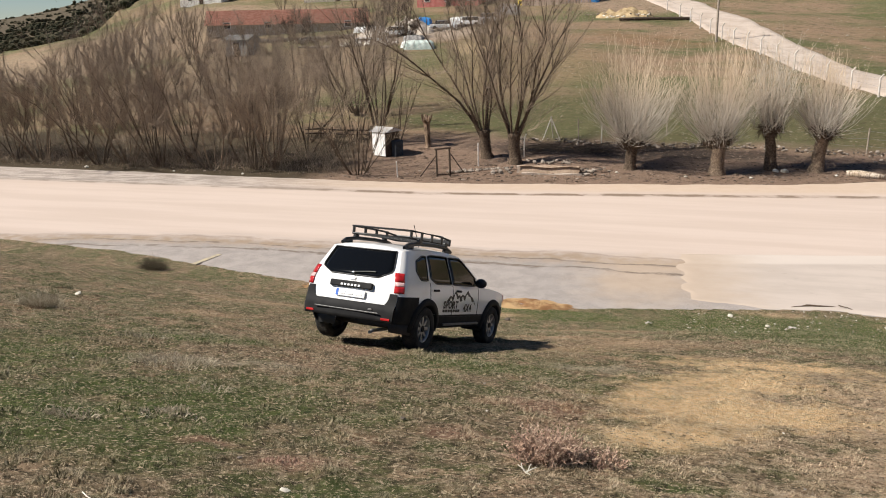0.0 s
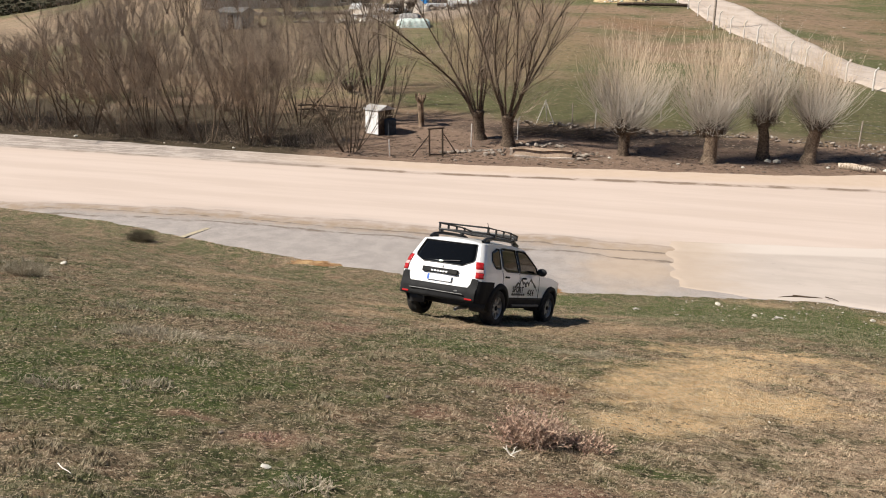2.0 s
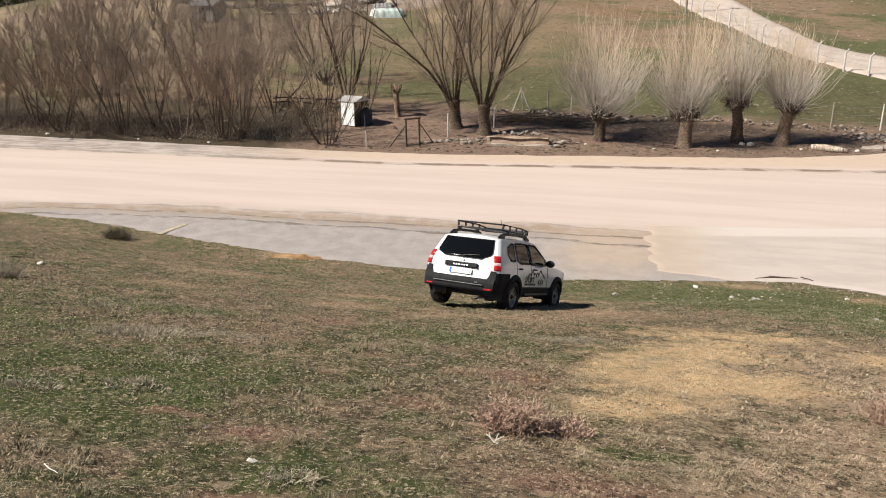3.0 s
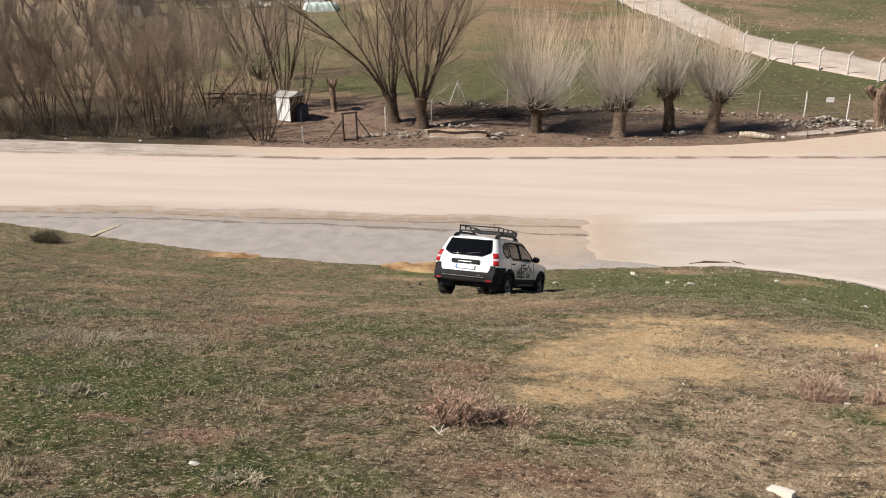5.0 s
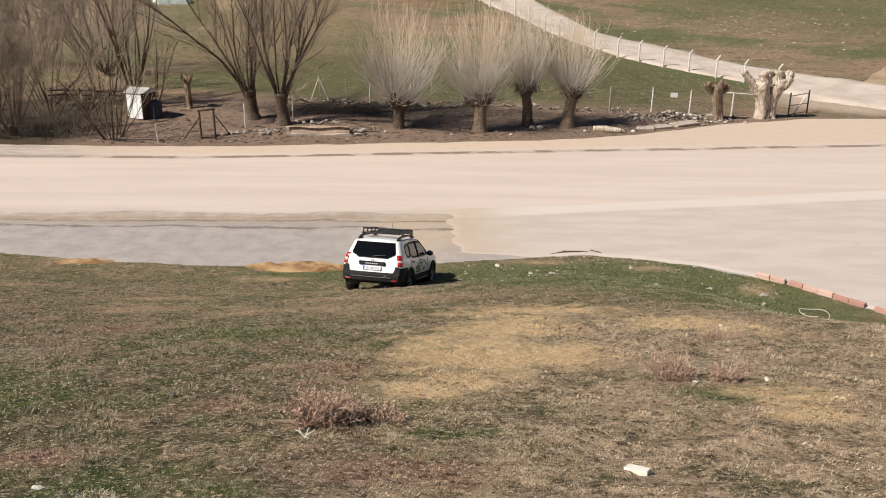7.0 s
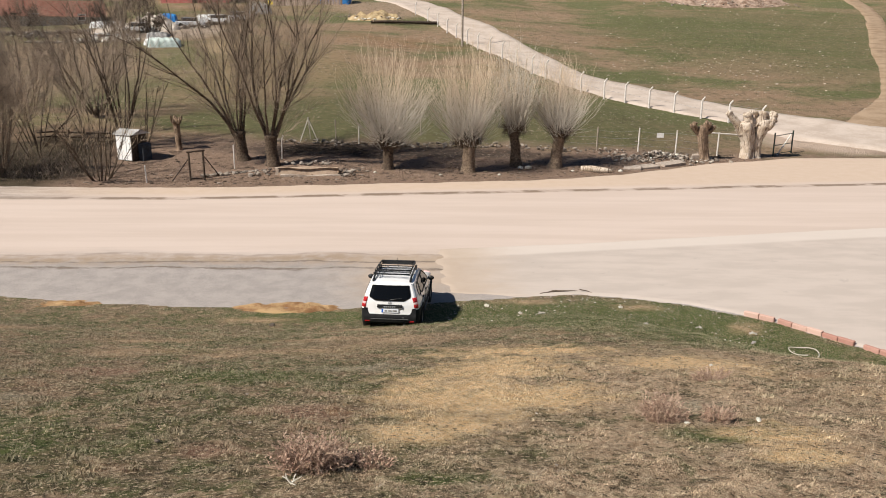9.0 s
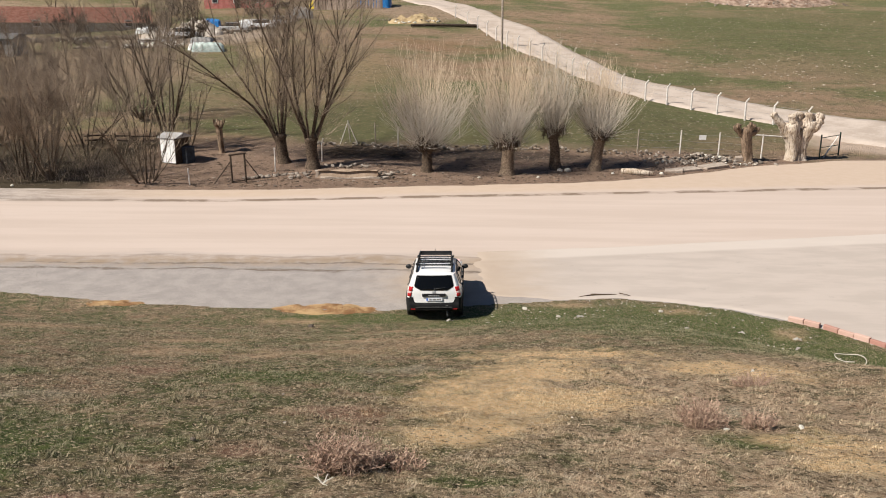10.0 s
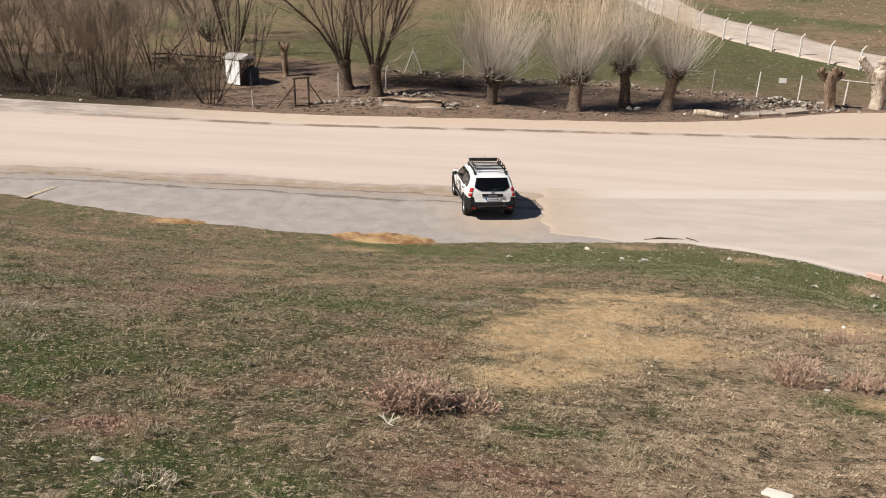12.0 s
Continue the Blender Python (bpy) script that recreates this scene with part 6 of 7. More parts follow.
def old_trunk(x, y):
    """A massive cleft trunk that widens into a lopped, lumpy head, with one long limb stub."""
    rng = random.Random(6)
    tree = thing("tree_stump", "massive bleached dead willow trunk with a dark cleft and sawn limbs", "tree stump", pose(x, y, ground_at(x, y)))
    for k, (ax, ay, rows) in enumerate((
        (-0.28, 0.0, [(-0.2, 0.0, 0.62), (0.1, 0.0, 0.50), (0.7, 0.0, 0.44), (1.3, -0.05, 0.46), (1.8, -0.16, 0.55), (2.2, -0.32, 0.62), (2.6, -0.48, 0.54), (2.75, -0.5, 0.1)]),
        (0.36, 0.16, [(-0.2, 0.05, 0.50), (0.1, 0.0, 0.40), (0.8, 0.02, 0.35), (1.5, 0.1, 0.37), (2.0, 0.22, 0.46), (2.5, 0.38, 0.52), (2.8, 0.45, 0.4), (2.9, 0.45, 0.08)]))):
        f = np.linspace(0, 1, 22)
        z, dx, r = (np.interp(f, np.linspace(0, 1, len(rows)), [row[c] for row in rows]) for c in range(3))
        co, q = tubes([[((ax + b, ay, c), d) for c, b, d in zip(z, dx, r)]], 28)
        part("trunk", quad_mesh("trunk", knobbly(fluted(co, (ax, ay), 0.07, 3 + k), 0.16, 6 + k), q, DEAD_WOOD, True), None, tree)
    stubs = [((-0.75, 0, 1.9), (-0.75, 0.0, 1.0), 1.75, 0.36, 0.22), ((-0.45, -0.1, 2.3), (-0.1, -0.2, 1.0), 0.85, 0.34, 0.30), ((0.0, 0.1, 2.3), (0.1, 0.1, 1.0), 0.95, 0.30, 0.30),
             ((0.45, 0.1, 2.4), (0.2, 0.1, 1.0), 0.85, 0.36, 0.32), ((0.85, 0.15, 2.3), (0.75, 0.0, 1.0), 1.05, 0.34, 0.30), ((0.9, 0.0, 2.2), (1.0, -0.1, 0.55), 0.85, 0.30, 0.26)]
    for k, (p, d, length, r0, r1) in enumerate(stubs):
        path = limb(rng, p, d, length, r0, r1, 7, 0.07)
        end, rad = path[-1]
        e, w = Vector(end), Vector(d).normalized()
        path += [(tuple(e + w * 0.08), rad * 1.15), (tuple(e + w * 0.20), rad * 0.95), (tuple(e + w * 0.26), rad * 0.4), (tuple(e + w * 0.24), 0.02)]
        co, q = tubes([path], 18)
        part("limb_stub", quad_mesh("limb_stub", knobbly(co, 0.26, 20 + k), q, DEAD_WOOD, True), None, tree)
    return tree


def simple_post(name, label, x, y, h, r, m, bent=0.0, lean=0.0, group=""):
    z = ground_at(x, y)
    pts = [((0, 0, -0.2), r), ((lean * 0.5, 0, h * 0.5), r), ((lean, 0, h * 0.82), r * 0.95)]
    pts += [((lean + bent, -bent * 0.2, h), r * 0.9), ((lean + bent, -bent * 0.2, h + 0.004), 0.003)] if bent else [((lean, 0, h), r * 0.95), ((lean, 0, h + 0.004), 0.003)]
    co, q = tubes([pts], 8)
    return thing(name, label, "post", pose(x, y, z), quad_mesh(name, co, q, m, False), group=group)


def house(x, y, turn, w, d, h, roof_h, wall_m, roof_m, label, windows=2, name="house", door=True):
    z = min(ground_at(x, y), ground_at(x + 2, y), ground_at(x - 2, y)) - 0.3
    home = thing(name, label, "house", pose(x, y, z, 0, 0, turn))
    bm = bmesh.new()
    box(bm, -w / 2, w / 2, 0, d, 0, h + 0.3)
    part("wall", bm, wall_m, home)
    bm = bmesh.new()
    e = 0.35
    v = [bm.verts.new(p) for p in ((-w / 2 - e, -e, h + 0.3), (w / 2 + e, -e, h + 0.3), (w / 2 + e, d + e, h + 0.3), (-w / 2 - e, d + e, h + 0.3), (-w / 2 - e, d / 2, h + 0.3 + roof_h), (w / 2 + e, d / 2, h + 0.3 + roof_h))]
    for f in ((0, 1, 5, 4), (2, 3, 4, 5), (0, 4, 3), (1, 2, 5), (3, 2, 1, 0)):
        bm.faces.new([v[i] for i in f])
    bmesh.ops.solidify(bm, geom=bm.faces[:], thickness=0.08)
    part("roof", bm, roof_m, home)
    for k in range(windows):
        cx = -w / 2 + w * (k + 0.5) / windows
        bm = bmesh.new()
        box(bm, cx - 0.55, cx + 0.55, -0.06, 0.04, 1.2, 2.2)
        win = part("window", bm, WHITEWASH, home)
        bm = bmesh.new()
        box(bm, cx - 0.45, cx + 0.45, -0.075, 0.0, 1.3, 2.1)
        part("pane", bm, DARK_PANE, win)
    if door:
        bm = bmesh.new()
        box(bm, w * 0.02 - 0.45, w * 0.02 + 0.45, -0.08, 0.03, 0.2, 2.2)
        part("door", bm, DARK_WOOD, home)
    return home


def build_yard():
    rng = random.Random(12)
    # hut with a white front, tin lid and dark sides
    hx, hy = -20.5, 54.6
    hut = thing("hut", "small shed with a white painted front and tin roof", "shed", pose(hx, hy, ground_at(hx, hy), 0, 0, -26))
    bm = bmesh.new()
    box(bm, -0.66, 0.66, 0.0, 1.3, -0.1, 1.75, bevel=0.02)
    part("wall", bm, DARK_WOOD, hut)
    bm = bmesh.new()
    box(bm, -0.66, 0.64, -0.05, -0.004, 0.06, 1.74, bevel=0.01)
    front = part("door", bm, HUT_WHITE, hut, "bright white painted door")
    for hx2 in (-0.2, 0.24):
        bm = bmesh.new()
        box(bm, hx2 - 0.012, hx2 + 0.012, -0.062, -0.05, 0.1, 1.7)
        part("door_joint", bm, WIRE, front)
    v = [(-0.86, -0.14, 1.74), (0.9, -0.14, 1.76), (0.9, 1.5, 1.78), (-0.86, 1.5, 1.76), (-0.86, 0.62, 2.06), (0.9, 0.62, 2.08)]
    bm = bmesh.new()
    v = [bm.verts.new(p) for p in v]
    for f in ((0, 1, 5, 4), (2, 3, 4, 5), (0, 4, 3), (1, 2, 5), (3, 2, 1, 0)):
        bm.faces.new([v[i] for i in f])
    roof = part("roof", bm, HUT_TIN, hut, "pale grey tin roof")
    for k in range(9):
        bm = bmesh.new()
        bx = -0.84 + 0.215 * k
        box(bm, bx - 0.018, bx + 0.018, -0.80, 0.0, 0.0, 0.03, Matrix.Translation((0, 0.63, 2.07)) @ Matrix.Rotation(radians(22), 4, "X"))
        part("roof_rib", bm, HUT_TIN, roof)
    bm = bmesh.new()
    box(bm, 0.67, 1.15, 0.5, 1.3, -0.1, 1.15, bevel=0.08)
    part("lean_to", bm, plain("dark_blue_sheet", (0.030, 0.034, 0.040), (0.055, 0.07, 0.09), 4, 0.7), hut)
    # doorframe with props
    gx, gy = -14.35, 49.7
    gate = thing("gate_frame", "dark timber gate frame propped with poles", "gate", pose(gx, gy, ground_at(gx, gy), 0, 0, 22))
    for name, pts, r in (("post", [(-0.42, 0, -0.1), (-0.44, 0, 1.75)], 0.06), ("post", [(0.42, 0, -0.1), (0.40, 0, 1.75)], 0.06), ("top_bar", [(-0.55, 0, 1.74), (0.52, 0, 1.82)], 0.06), ("prop", [(-1.5, 0.1, 0.0), (-0.45, 0, 1.35)], 0.04), ("prop", [(1.3, 0.1, 0.2), (0.42, 0, 1.5)], 0.035), ("bottom_bar", [(-0.4, 0, 0.1), (0.4, 0, 0.1)], 0.04)):
        co, q = pipe([pts], r, 7)
        part(name, quad_mesh(name, co, q, DARK_WOOD, True), None, gate)
    rails = thing("rail_fence", "low dark timber rail fence behind the thicket", "fence")
    for k in range(6):
        px, py = -28.6 + 1.05 * k, 60.1 + 0.1 * math.sin(k * 2.0)
        co, q = pipe([[(px, py, ground_at(px, py) - 0.1), (px + 0.04, py, ground_at(px, py) + 0.85)]], 0.06, 6)
        part("post", quad_mesh("post", co, q, DARK_WOOD, True), None, rails)
    for h in (0.35, 0.68):
        co, q = pipe([[(-28.8 + 1.1 * k, 60.05 + 0.05 * (k % 2), ground_at(-28.8 + 1.1 * k, 60.1) + h + 0.04 * math.sin(k * 1.7)) for k in range(6)]], 0.055, 6)
        part("rail", quad_mesh("rail", co, q, DARK_WOOD, True), None, rails)
    # posts standing about the yard
    for x, y, h, bent, m in ((-12.75, 52.6, 1.55, 0, POST_WHITE), (-10.2, 55.6, 1.6, 0.12, POST_WHITE), (-5.35, 60.3, 1.4, 0, POST_WHITE), (-7.1, 61.0, 1.6, 0, POST_GREY), (-17.2, 48.9, 1.05, 0, POST_WHITE), (-0.8, 62.8, 1.5, 0, POST_GREY), (3.5, 61.5, 1.5, 0, POST_GREY), (-3.0, 61.3, 1.4, 0, POST_GREY)):
        simple_post("yard_post", "weathered thin post standing in the yard", x, y, h, 0.045, m, bent, rng.uniform(-0.05, 0.05), "posts in the yard")
    tri = thing("stake_tripod", "three pale stakes leaning together as a tripod", "stakes", pose(-9.1, 60.7, ground_at(-9.1, 60.7)))
    for a in ((-0.62, 0.0), (0.66, 0.1), (0.05, 0.7)):
        co, q = pipe([[(a[0], a[1], 0), (a[0] * -0.06, a[1] * -0.06, 1.75)]], 0.04, 6)
        part("stake", quad_mesh("stake", co, q, POST_WHITE, True), None, tri)
    # old trough of concrete, with its loose stones
    tx, ty = -7.8, 51.6
    tz = ground_at(tx, ty)
    trough = thing("trough", "long weathered concrete water trough in the bank", "trough", pose(tx, ty, tz - 0.1, 0, 0, 1.5))
    def battered(name, x0, x1, y0, y1, z1, batter, m):
        """A low wall whose face leans back, with slumped, uneven edges."""
        bm_ = bmesh.new()
        box(bm_, x0, x1, y0, y1, 0, z1)
        bmesh.ops.subdivide_edges(bm_, edges=bm_.edges[:], cuts=5, use_grid_fill=True)
        for v in bm_.verts:
            if v.co.y < y0 + 0.05:
                v.co.y += batter * v.co.z
            v.co += Vector((0.05 * math.sin(v.co.z * 9 + v.co.y * 5), 0.03 * math.sin(v.co.x * 3.1), 0.05 * math.sin(v.co.x * 2.3 + v.co.y * 4) * (v.co.z > 0.1)))
        return part(name, bm_, m, trough)

    battered("front_wall", -1.9, 1.9, -0.42, 0.0, 0.50, 0.45, MUD_WALL)
    battered("earth_fill", -1.85, 1.85, 0.004, 0.50, 0.46, 0.0, MUD_WALL)
    battered("end_wall", -2.10, -1.91, -0.30, 0.5, 0.46, 0.2, CONCRETE)
    battered("step", -1.7, 2.1, -0.70, -0.43, 0.13, 0.0, CONCRETE)
    heap = thing("stone_border", "loose brown stones set round a trough", "stones")
    spots = []
    for k in range(46):
        x = rng.choice((rng.uniform(-11.4, -9.9), rng.uniform(-5.8, -4.6), rng.uniform(-9.6, -5.8)))
        y = 51.0 + rng.uniform(-0.3, 1.2) if x < -9.8 or x > -5.9 else 52.35 + rng.uniform(-0.1, 0.3)
        spots.append((x, y, ground_at(x, y) + rng.uniform(0.05, 0.2) + (0.35 if y > 52.2 else 0), rng.uniform(0.2, 0.45)))
    strew(heap, spots, rng, STONES)
    row = thing("stone_row", "row of loose stones on the brown bank", "stones")
    strew(row, [(x, 50.2 + (x + 14.3) * 0.72 + rng.uniform(-0.25, 0.25), ground_at(x, 51) + 0.08, rng.uniform(0.15, 0.38)) for x in np.linspace(-14.2, -11.4, 34)], rng, STONES)
    # dry-stone wall behind the willows
    wall = tagged(new("wall_dry_stone"), "tumbled dry-stone wall of grey field stones", "wall", kind="structure")
    spots = []
    for k in range(230):
        x = rng.uniform(-11.5, 14.5)
        y = 59.9 + 0.4 * math.sin(x * 0.5) + rng.uniform(-0.35, 0.35)
        spots.append((x, y, ground_at(x, y) + rng.choice((0.05, 0.1, 0.22)), rng.uniform(0.12, 0.34)))
    strew(wall, spots, rng, STONES)
    rubble = thing("rubble_heap", "heap of pale broken rubble beside a fence", "rubble")
    spots = []
    for k in range(220):
        x, y = rng.gauss(16.6, 1.7), rng.gauss(58.3, 0.75)
        spots.append((x, y, ground_at(x, y) + max(0, 0.5 - 0.25 * abs(x - 16.6) / 1.7 - 0.4 * abs(y - 58.3)) * rng.random() + 0.05, rng.uniform(0.12, 0.42)))
    strew(rubble, spots, rng, STONES + STONES + WHITE_STONES[:1])
    for x, y, w, d, t, a in ((14.8, 55.2, 1.5, 0.9, 0.16, 18), (16.7, 56.3, 1.9, 0.9, 0.2, 25), (13.7, 54.6, 1.2, 0.8, 0.14, -8), (19.6, 58.9, 1.2, 0.5, 0.35, 4)):
        bm = bmesh.new()
        box(bm, -w / 2, w / 2, -d / 2, d / 2, -0.1, t, bevel=0.03)
        for v in bm.verts:
            v.co.x += 0.12 * math.sin(v.co.y * 5 + x)
        thing("broken_slab", "broken flat concrete slab lying by the road", "slab", pose(x, y, ground_at(x, y), 4, -3, a), bm, CONCRETE, group="broken slabs")
    co, q = tubes([[((-1.05, 0, 0.02), 0.02), ((-1.04, 0, 0.10), 0.20), ((-0.3, 0.02, 0.13), 0.24), ((0.5, -0.02, 0.10), 0.19), ((1.0, 0, 0.08), 0.12), ((1.01, 0, 0.12), 0.02)]], 12)
    thing("log", "bleached cream-coloured log lying on the verge", "log", pose(11.0, 53.4, ground_at(11.0, 53.4) + 0.05, 0, 0, -22), quad_mesh("log", knobbly(co, 0.1, 3), q, DEAD_WOOD, True))
    for x, y, s in ((5.95, 53.85, 0.5), (6.5, 53.8, 0.62), (9.4, 53.4, 0.3), (12.6, 53.5, 0.35), (4.4, 52.0, 0.25), (-3.6, 52.0, 0.3), (0.6, 51.6, 0.25), (-28, 48.3, 0.25), (-33.5, 48.6, 0.22), (-41, 49.0, 0.4)):
        ob = thing("boulder", "rounded pale stone on the brown verge", "stone", None, rng.choice(WHITE_STONES), group="stones on the far verge")
        ob.matrix_world = Matrix.Translation((x, y, ground_at(x, y) + s * 0.2)) @ Matrix.Diagonal((s, s * 0.8, s, 1))
    # brush pile in the shade
    paths = [limb(rng, (rng.uniform(-3.6, 2.4), rng.uniform(-0.8, 0.8), rng.uniform(0.02, 0.4)), (rng.gauss(0.6, 0.8), rng.gauss(0, 0.6), rng.gauss(0, 0.15)), rng.uniform(0.8, 2.4), 0.022, 0.006, 5, 0.15) for _ in range(150)]
    co, q = tubes(paths, 4, False)
    thing("brush_pile", "pile of dark cut branches under the willows", "branches", pose(-7.2, 57.6, ground_at(-7.2, 57.6)), quad_mesh("brush_pile", co, q, SHOOT_DARK), kind="stuff")
    # clods and trampled muck in the yard
    r2 = np.random.default_rng(9)
    base = np.array([v.co[:] for v in STONES[0].vertices])
    tri = np.array([p.vertices[:] for p in STONES[0].polygons])
    co, faces = [], []
    for k in range(2800):
        x, y = r2.uniform(-48, 22), 0
        y = float(far_y(x)) + abs(r2.normal(2.5, 3.5)) + 0.2
        s = r2.uniform(0.05, 0.2) * (1 if k % 9 else 1.8)
        faces.append(tri + k * len(base))
        co.append(base * [s, s * r2.uniform(0.6, 1), s * 0.6] + [x, y, ground_at(x, y) + s * 0.1])
    me = quad_mesh("clods", np.concatenate(co), np.concatenate(faces), blade_material("dark_clod", [(0.10, 0.07, 0.05), (0.20, 0.145, 0.105), (0.07, 0.052, 0.040), (0.33, 0.27, 0.22)]))
    tagged(new("clods"  , me), "brown clods and small stones on the bank", "clods", kind="stuff")

    dead_trunk(19.9, 58.8, 3.0, 0.42, 5, 5, "short brown dead willow stump with lopped limbs", STUMP_WOOD, (-0.35, 0), fork=0.72)
    old_trunk(23.7, 59.9)
    dead_trunk(-17.8, 57.8, 2.5, 0.22, 8, 8, "slim lopped trunk with a knobbed head", STUMP_WOOD, (-0.12, 0), fork=0.80)

    # wire fence in front, posts with three strands
    fence = thing("wire_fence", "sagging wire fence on weathered posts", "fence")
    line = [(9.2, 60.6), (12.3, 60.3), (15.4, 60.3), (18.15, 60.1), (21.3, 60.2)]
    for x, y in line:
        co, q = tubes([[((0, 0, -0.2), 0.055), ((0.02, 0, 0.9), 0.052), ((0.03, 0, 1.75), 0.05), ((0.03, 0, 1.754), 0.002)]], 8)
        ob = part("post", quad_mesh("post", co, q, POST_GREY if x < 15 else POST_WHITE, False), None, fence)
        ob.location = (x, y, ground_at(x, y))
    for k in range(3):
        pts = []
        for (xa, ya), (xb, yb) in zip(line, line[1:]):
            for f in np.linspace(0, 1, 6)[:-1]:
                x, y = xa + (xb - xa) * f, ya + (yb - ya) * f
                pts.append((x, y, ground_at(xa, ya) * (1 - f) + ground_at(xb, yb) * f + 0.55 + 0.5 * k - 0.12 * math.sin(math.pi * f)))
        co, q = pipe([pts], 0.009, 4)
        part("strand", quad_mesh("strand", co, q, WIRE), None, fence)
    bm = bmesh.new()
    box(bm, -0.26, 0.26, -0.012, 0.012, -0.17, 0.17, bevel=0.004)
    thing("sign", "small blank white board hung on the wire", "sign", pose(16.95, 60.15, ground_at(16.95, 60.15) + 1.28, 0, 2, 0), bm, WHITEWASH)
    # concrete posts with bent heads along the track
    line = [(29.4, 72.0), (27.0, 73.6), (24.87, 74.8), (23.0, 77.0), (20.95, 78.3), (19.0, 79.9), (17.1, 80.7), (15.2, 83.0), (13.5, 85.6), (12.4, 88.6), (11.3, 91.8), (9.9, 95.6), (8.6, 99.4), (7.4, 103.2), (6.1, 107.2), (4.9, 111.4), (3.6, 116), (2.4, 120.5), (1.1, 126), (-0.4, 131.5), (-2.4, 137.5)]
    for x, y in line:
        x -= 0.2
        simple_post("fence_post", "whitewashed concrete fence post with a bent head", x, y, 2.0, 0.085, POST_WHITE, 0.24, 0.0, "bent-headed posts along the track")
    for k in (0, 1):
        pts = [(x - 0.2, y, ground_at(x, y) + 0.9 + 0.7 * k) for x, y in line]
        co, q = pipe([pts], 0.010, 4)
        thing("fence_wire", "thin wire strung along the track posts", "wire", None, quad_mesh("fence_wire", co, q, WIRE))
    # pipe rail and steel gate beside the dead trunk
    co, q = pipe([[(20.0, 60.9, ground_at(20, 60.9) + 1.55), (23.6, 61.2, ground_at(23.6, 61.2) + 1.45)]], 0.05, 7)
    thing("pipe_rail", "pale pipe rail fixed between fence posts", "rail", None, quad_mesh("pipe_rail", co, q, POST_WHITE, True))
    gate = thing("steel_gate", "dark green steel gate standing open", "gate", pose(25.6, 60.4, ground_at(25.6, 60.4), 0, 0, 38))
    for name, pts in (("post", [(0, 0, -0.2), (0, 0, 1.8)]), ("post", [(2.6, 0, -0.2), (2.6, 0, 1.8)]), ("top_rail", [(0, 0, 1.55), (2.6, 0, 1.6)]), ("mid_rail", [(0, 0, 0.85), (2.6, 0, 0.85)]), ("low_rail", [(0, 0, 0.2), (2.6, 0, 0.2)])):
        co, q = pipe([pts], 0.055 if name == "post" else 0.03, 7)
        part(name, quad_mesh(name, co, q, GREEN_STEEL, True), None, gate)
    co, q = pipe([[(0.9, 0.2, 0), (2.5, 0.05, 1.6)]], 0.05, 7)
    part("brace", quad_mesh("brace", co, q, POST_WHITE, True), None, gate)

    # pole with a lamp, and wires
    px, py = 4.0, 109.8
    pz = ground_at(px, py)
    pole = thing("utility_pole", "tall weathered timber power pole with a lamp", "pole", pose(px, py, pz))
    co, q = tubes([[((0, 0, -0.3), 0.16), ((0, 0, 4), 0.14), ((-0.03, 0, 8.3), 0.11), ((-0.03, 0, 8.31), 0.01)]], 9)
    part("shaft", quad_mesh("shaft", co, q, POST_GREY, True), None, pole)
    bm = bmesh.new()
    box(bm, 0.05, 0.65, -0.1, 0.1, 7.75, 7.9, bevel=0.04)
    part("lamp_head", bm, TIN, pole)
    bm = bmesh.new()
    box(bm, -0.7, 0.6, -0.06, 0.06, 8.02, 8.12)
    part("cross_arm", bm, POST_GREY, pole)
    for k, (dz, ey) in enumerate(((8.15, 122), (8.15, 118), (7.7, 114))):
        pts = []
        for f in np.linspace(0, 1, 16):
            pts.append((px + (140 - px) * f, py + (ey - py) * f, pz + dz + (4 + k) * f - 3.0 * 4 * f * (1 - f) * 0.6))
        co, q = pipe([pts], 0.018, 4)
        thing("power_cable", "thin power cable crossing the hillside", "cable", None, quad_mesh("power_cable", co, q, TIN), group="power cables")


def sagging_cover(name, x, y, turn, w, d, h, m, label, seed):
    """A tarpaulin over a stack: a bulging, creased cover down to the ground."""
    gx, gy = np.meshgrid(np.linspace(-1, 1, 26), np.linspace(-1, 1, 18))
    prof = (1 - np.abs(gx) ** 5) * (1 - np.abs(gy) ** 4)
    z = h * np.clip(prof, 0, 1) ** 0.45 * (0.85 + 0.3 * fbm(gx * 2, gy * 2, seed)) + 0.10 * np.sin(gx * 17 + gy * 6)
    i = np.arange(gx.size).reshape(gx.shape)
    quads = np.stack([i[:-1, :-1], i[:-1, 1:], i[1:, 1:], i[1:, :-1]], -1).reshape(-1, 4)
    me = quad_mesh(name, np.stack([gx * w / 2, gy * d / 2, np.where((np.abs(gx) == 1) | (np.abs(gy) == 1), -0.4, z)], -1).reshape(-1, 3), quads, m, True)
    return thing(name, label, "tarpaulin", pose(x, y, ground_at(x, y), 0, 0, turn), me)


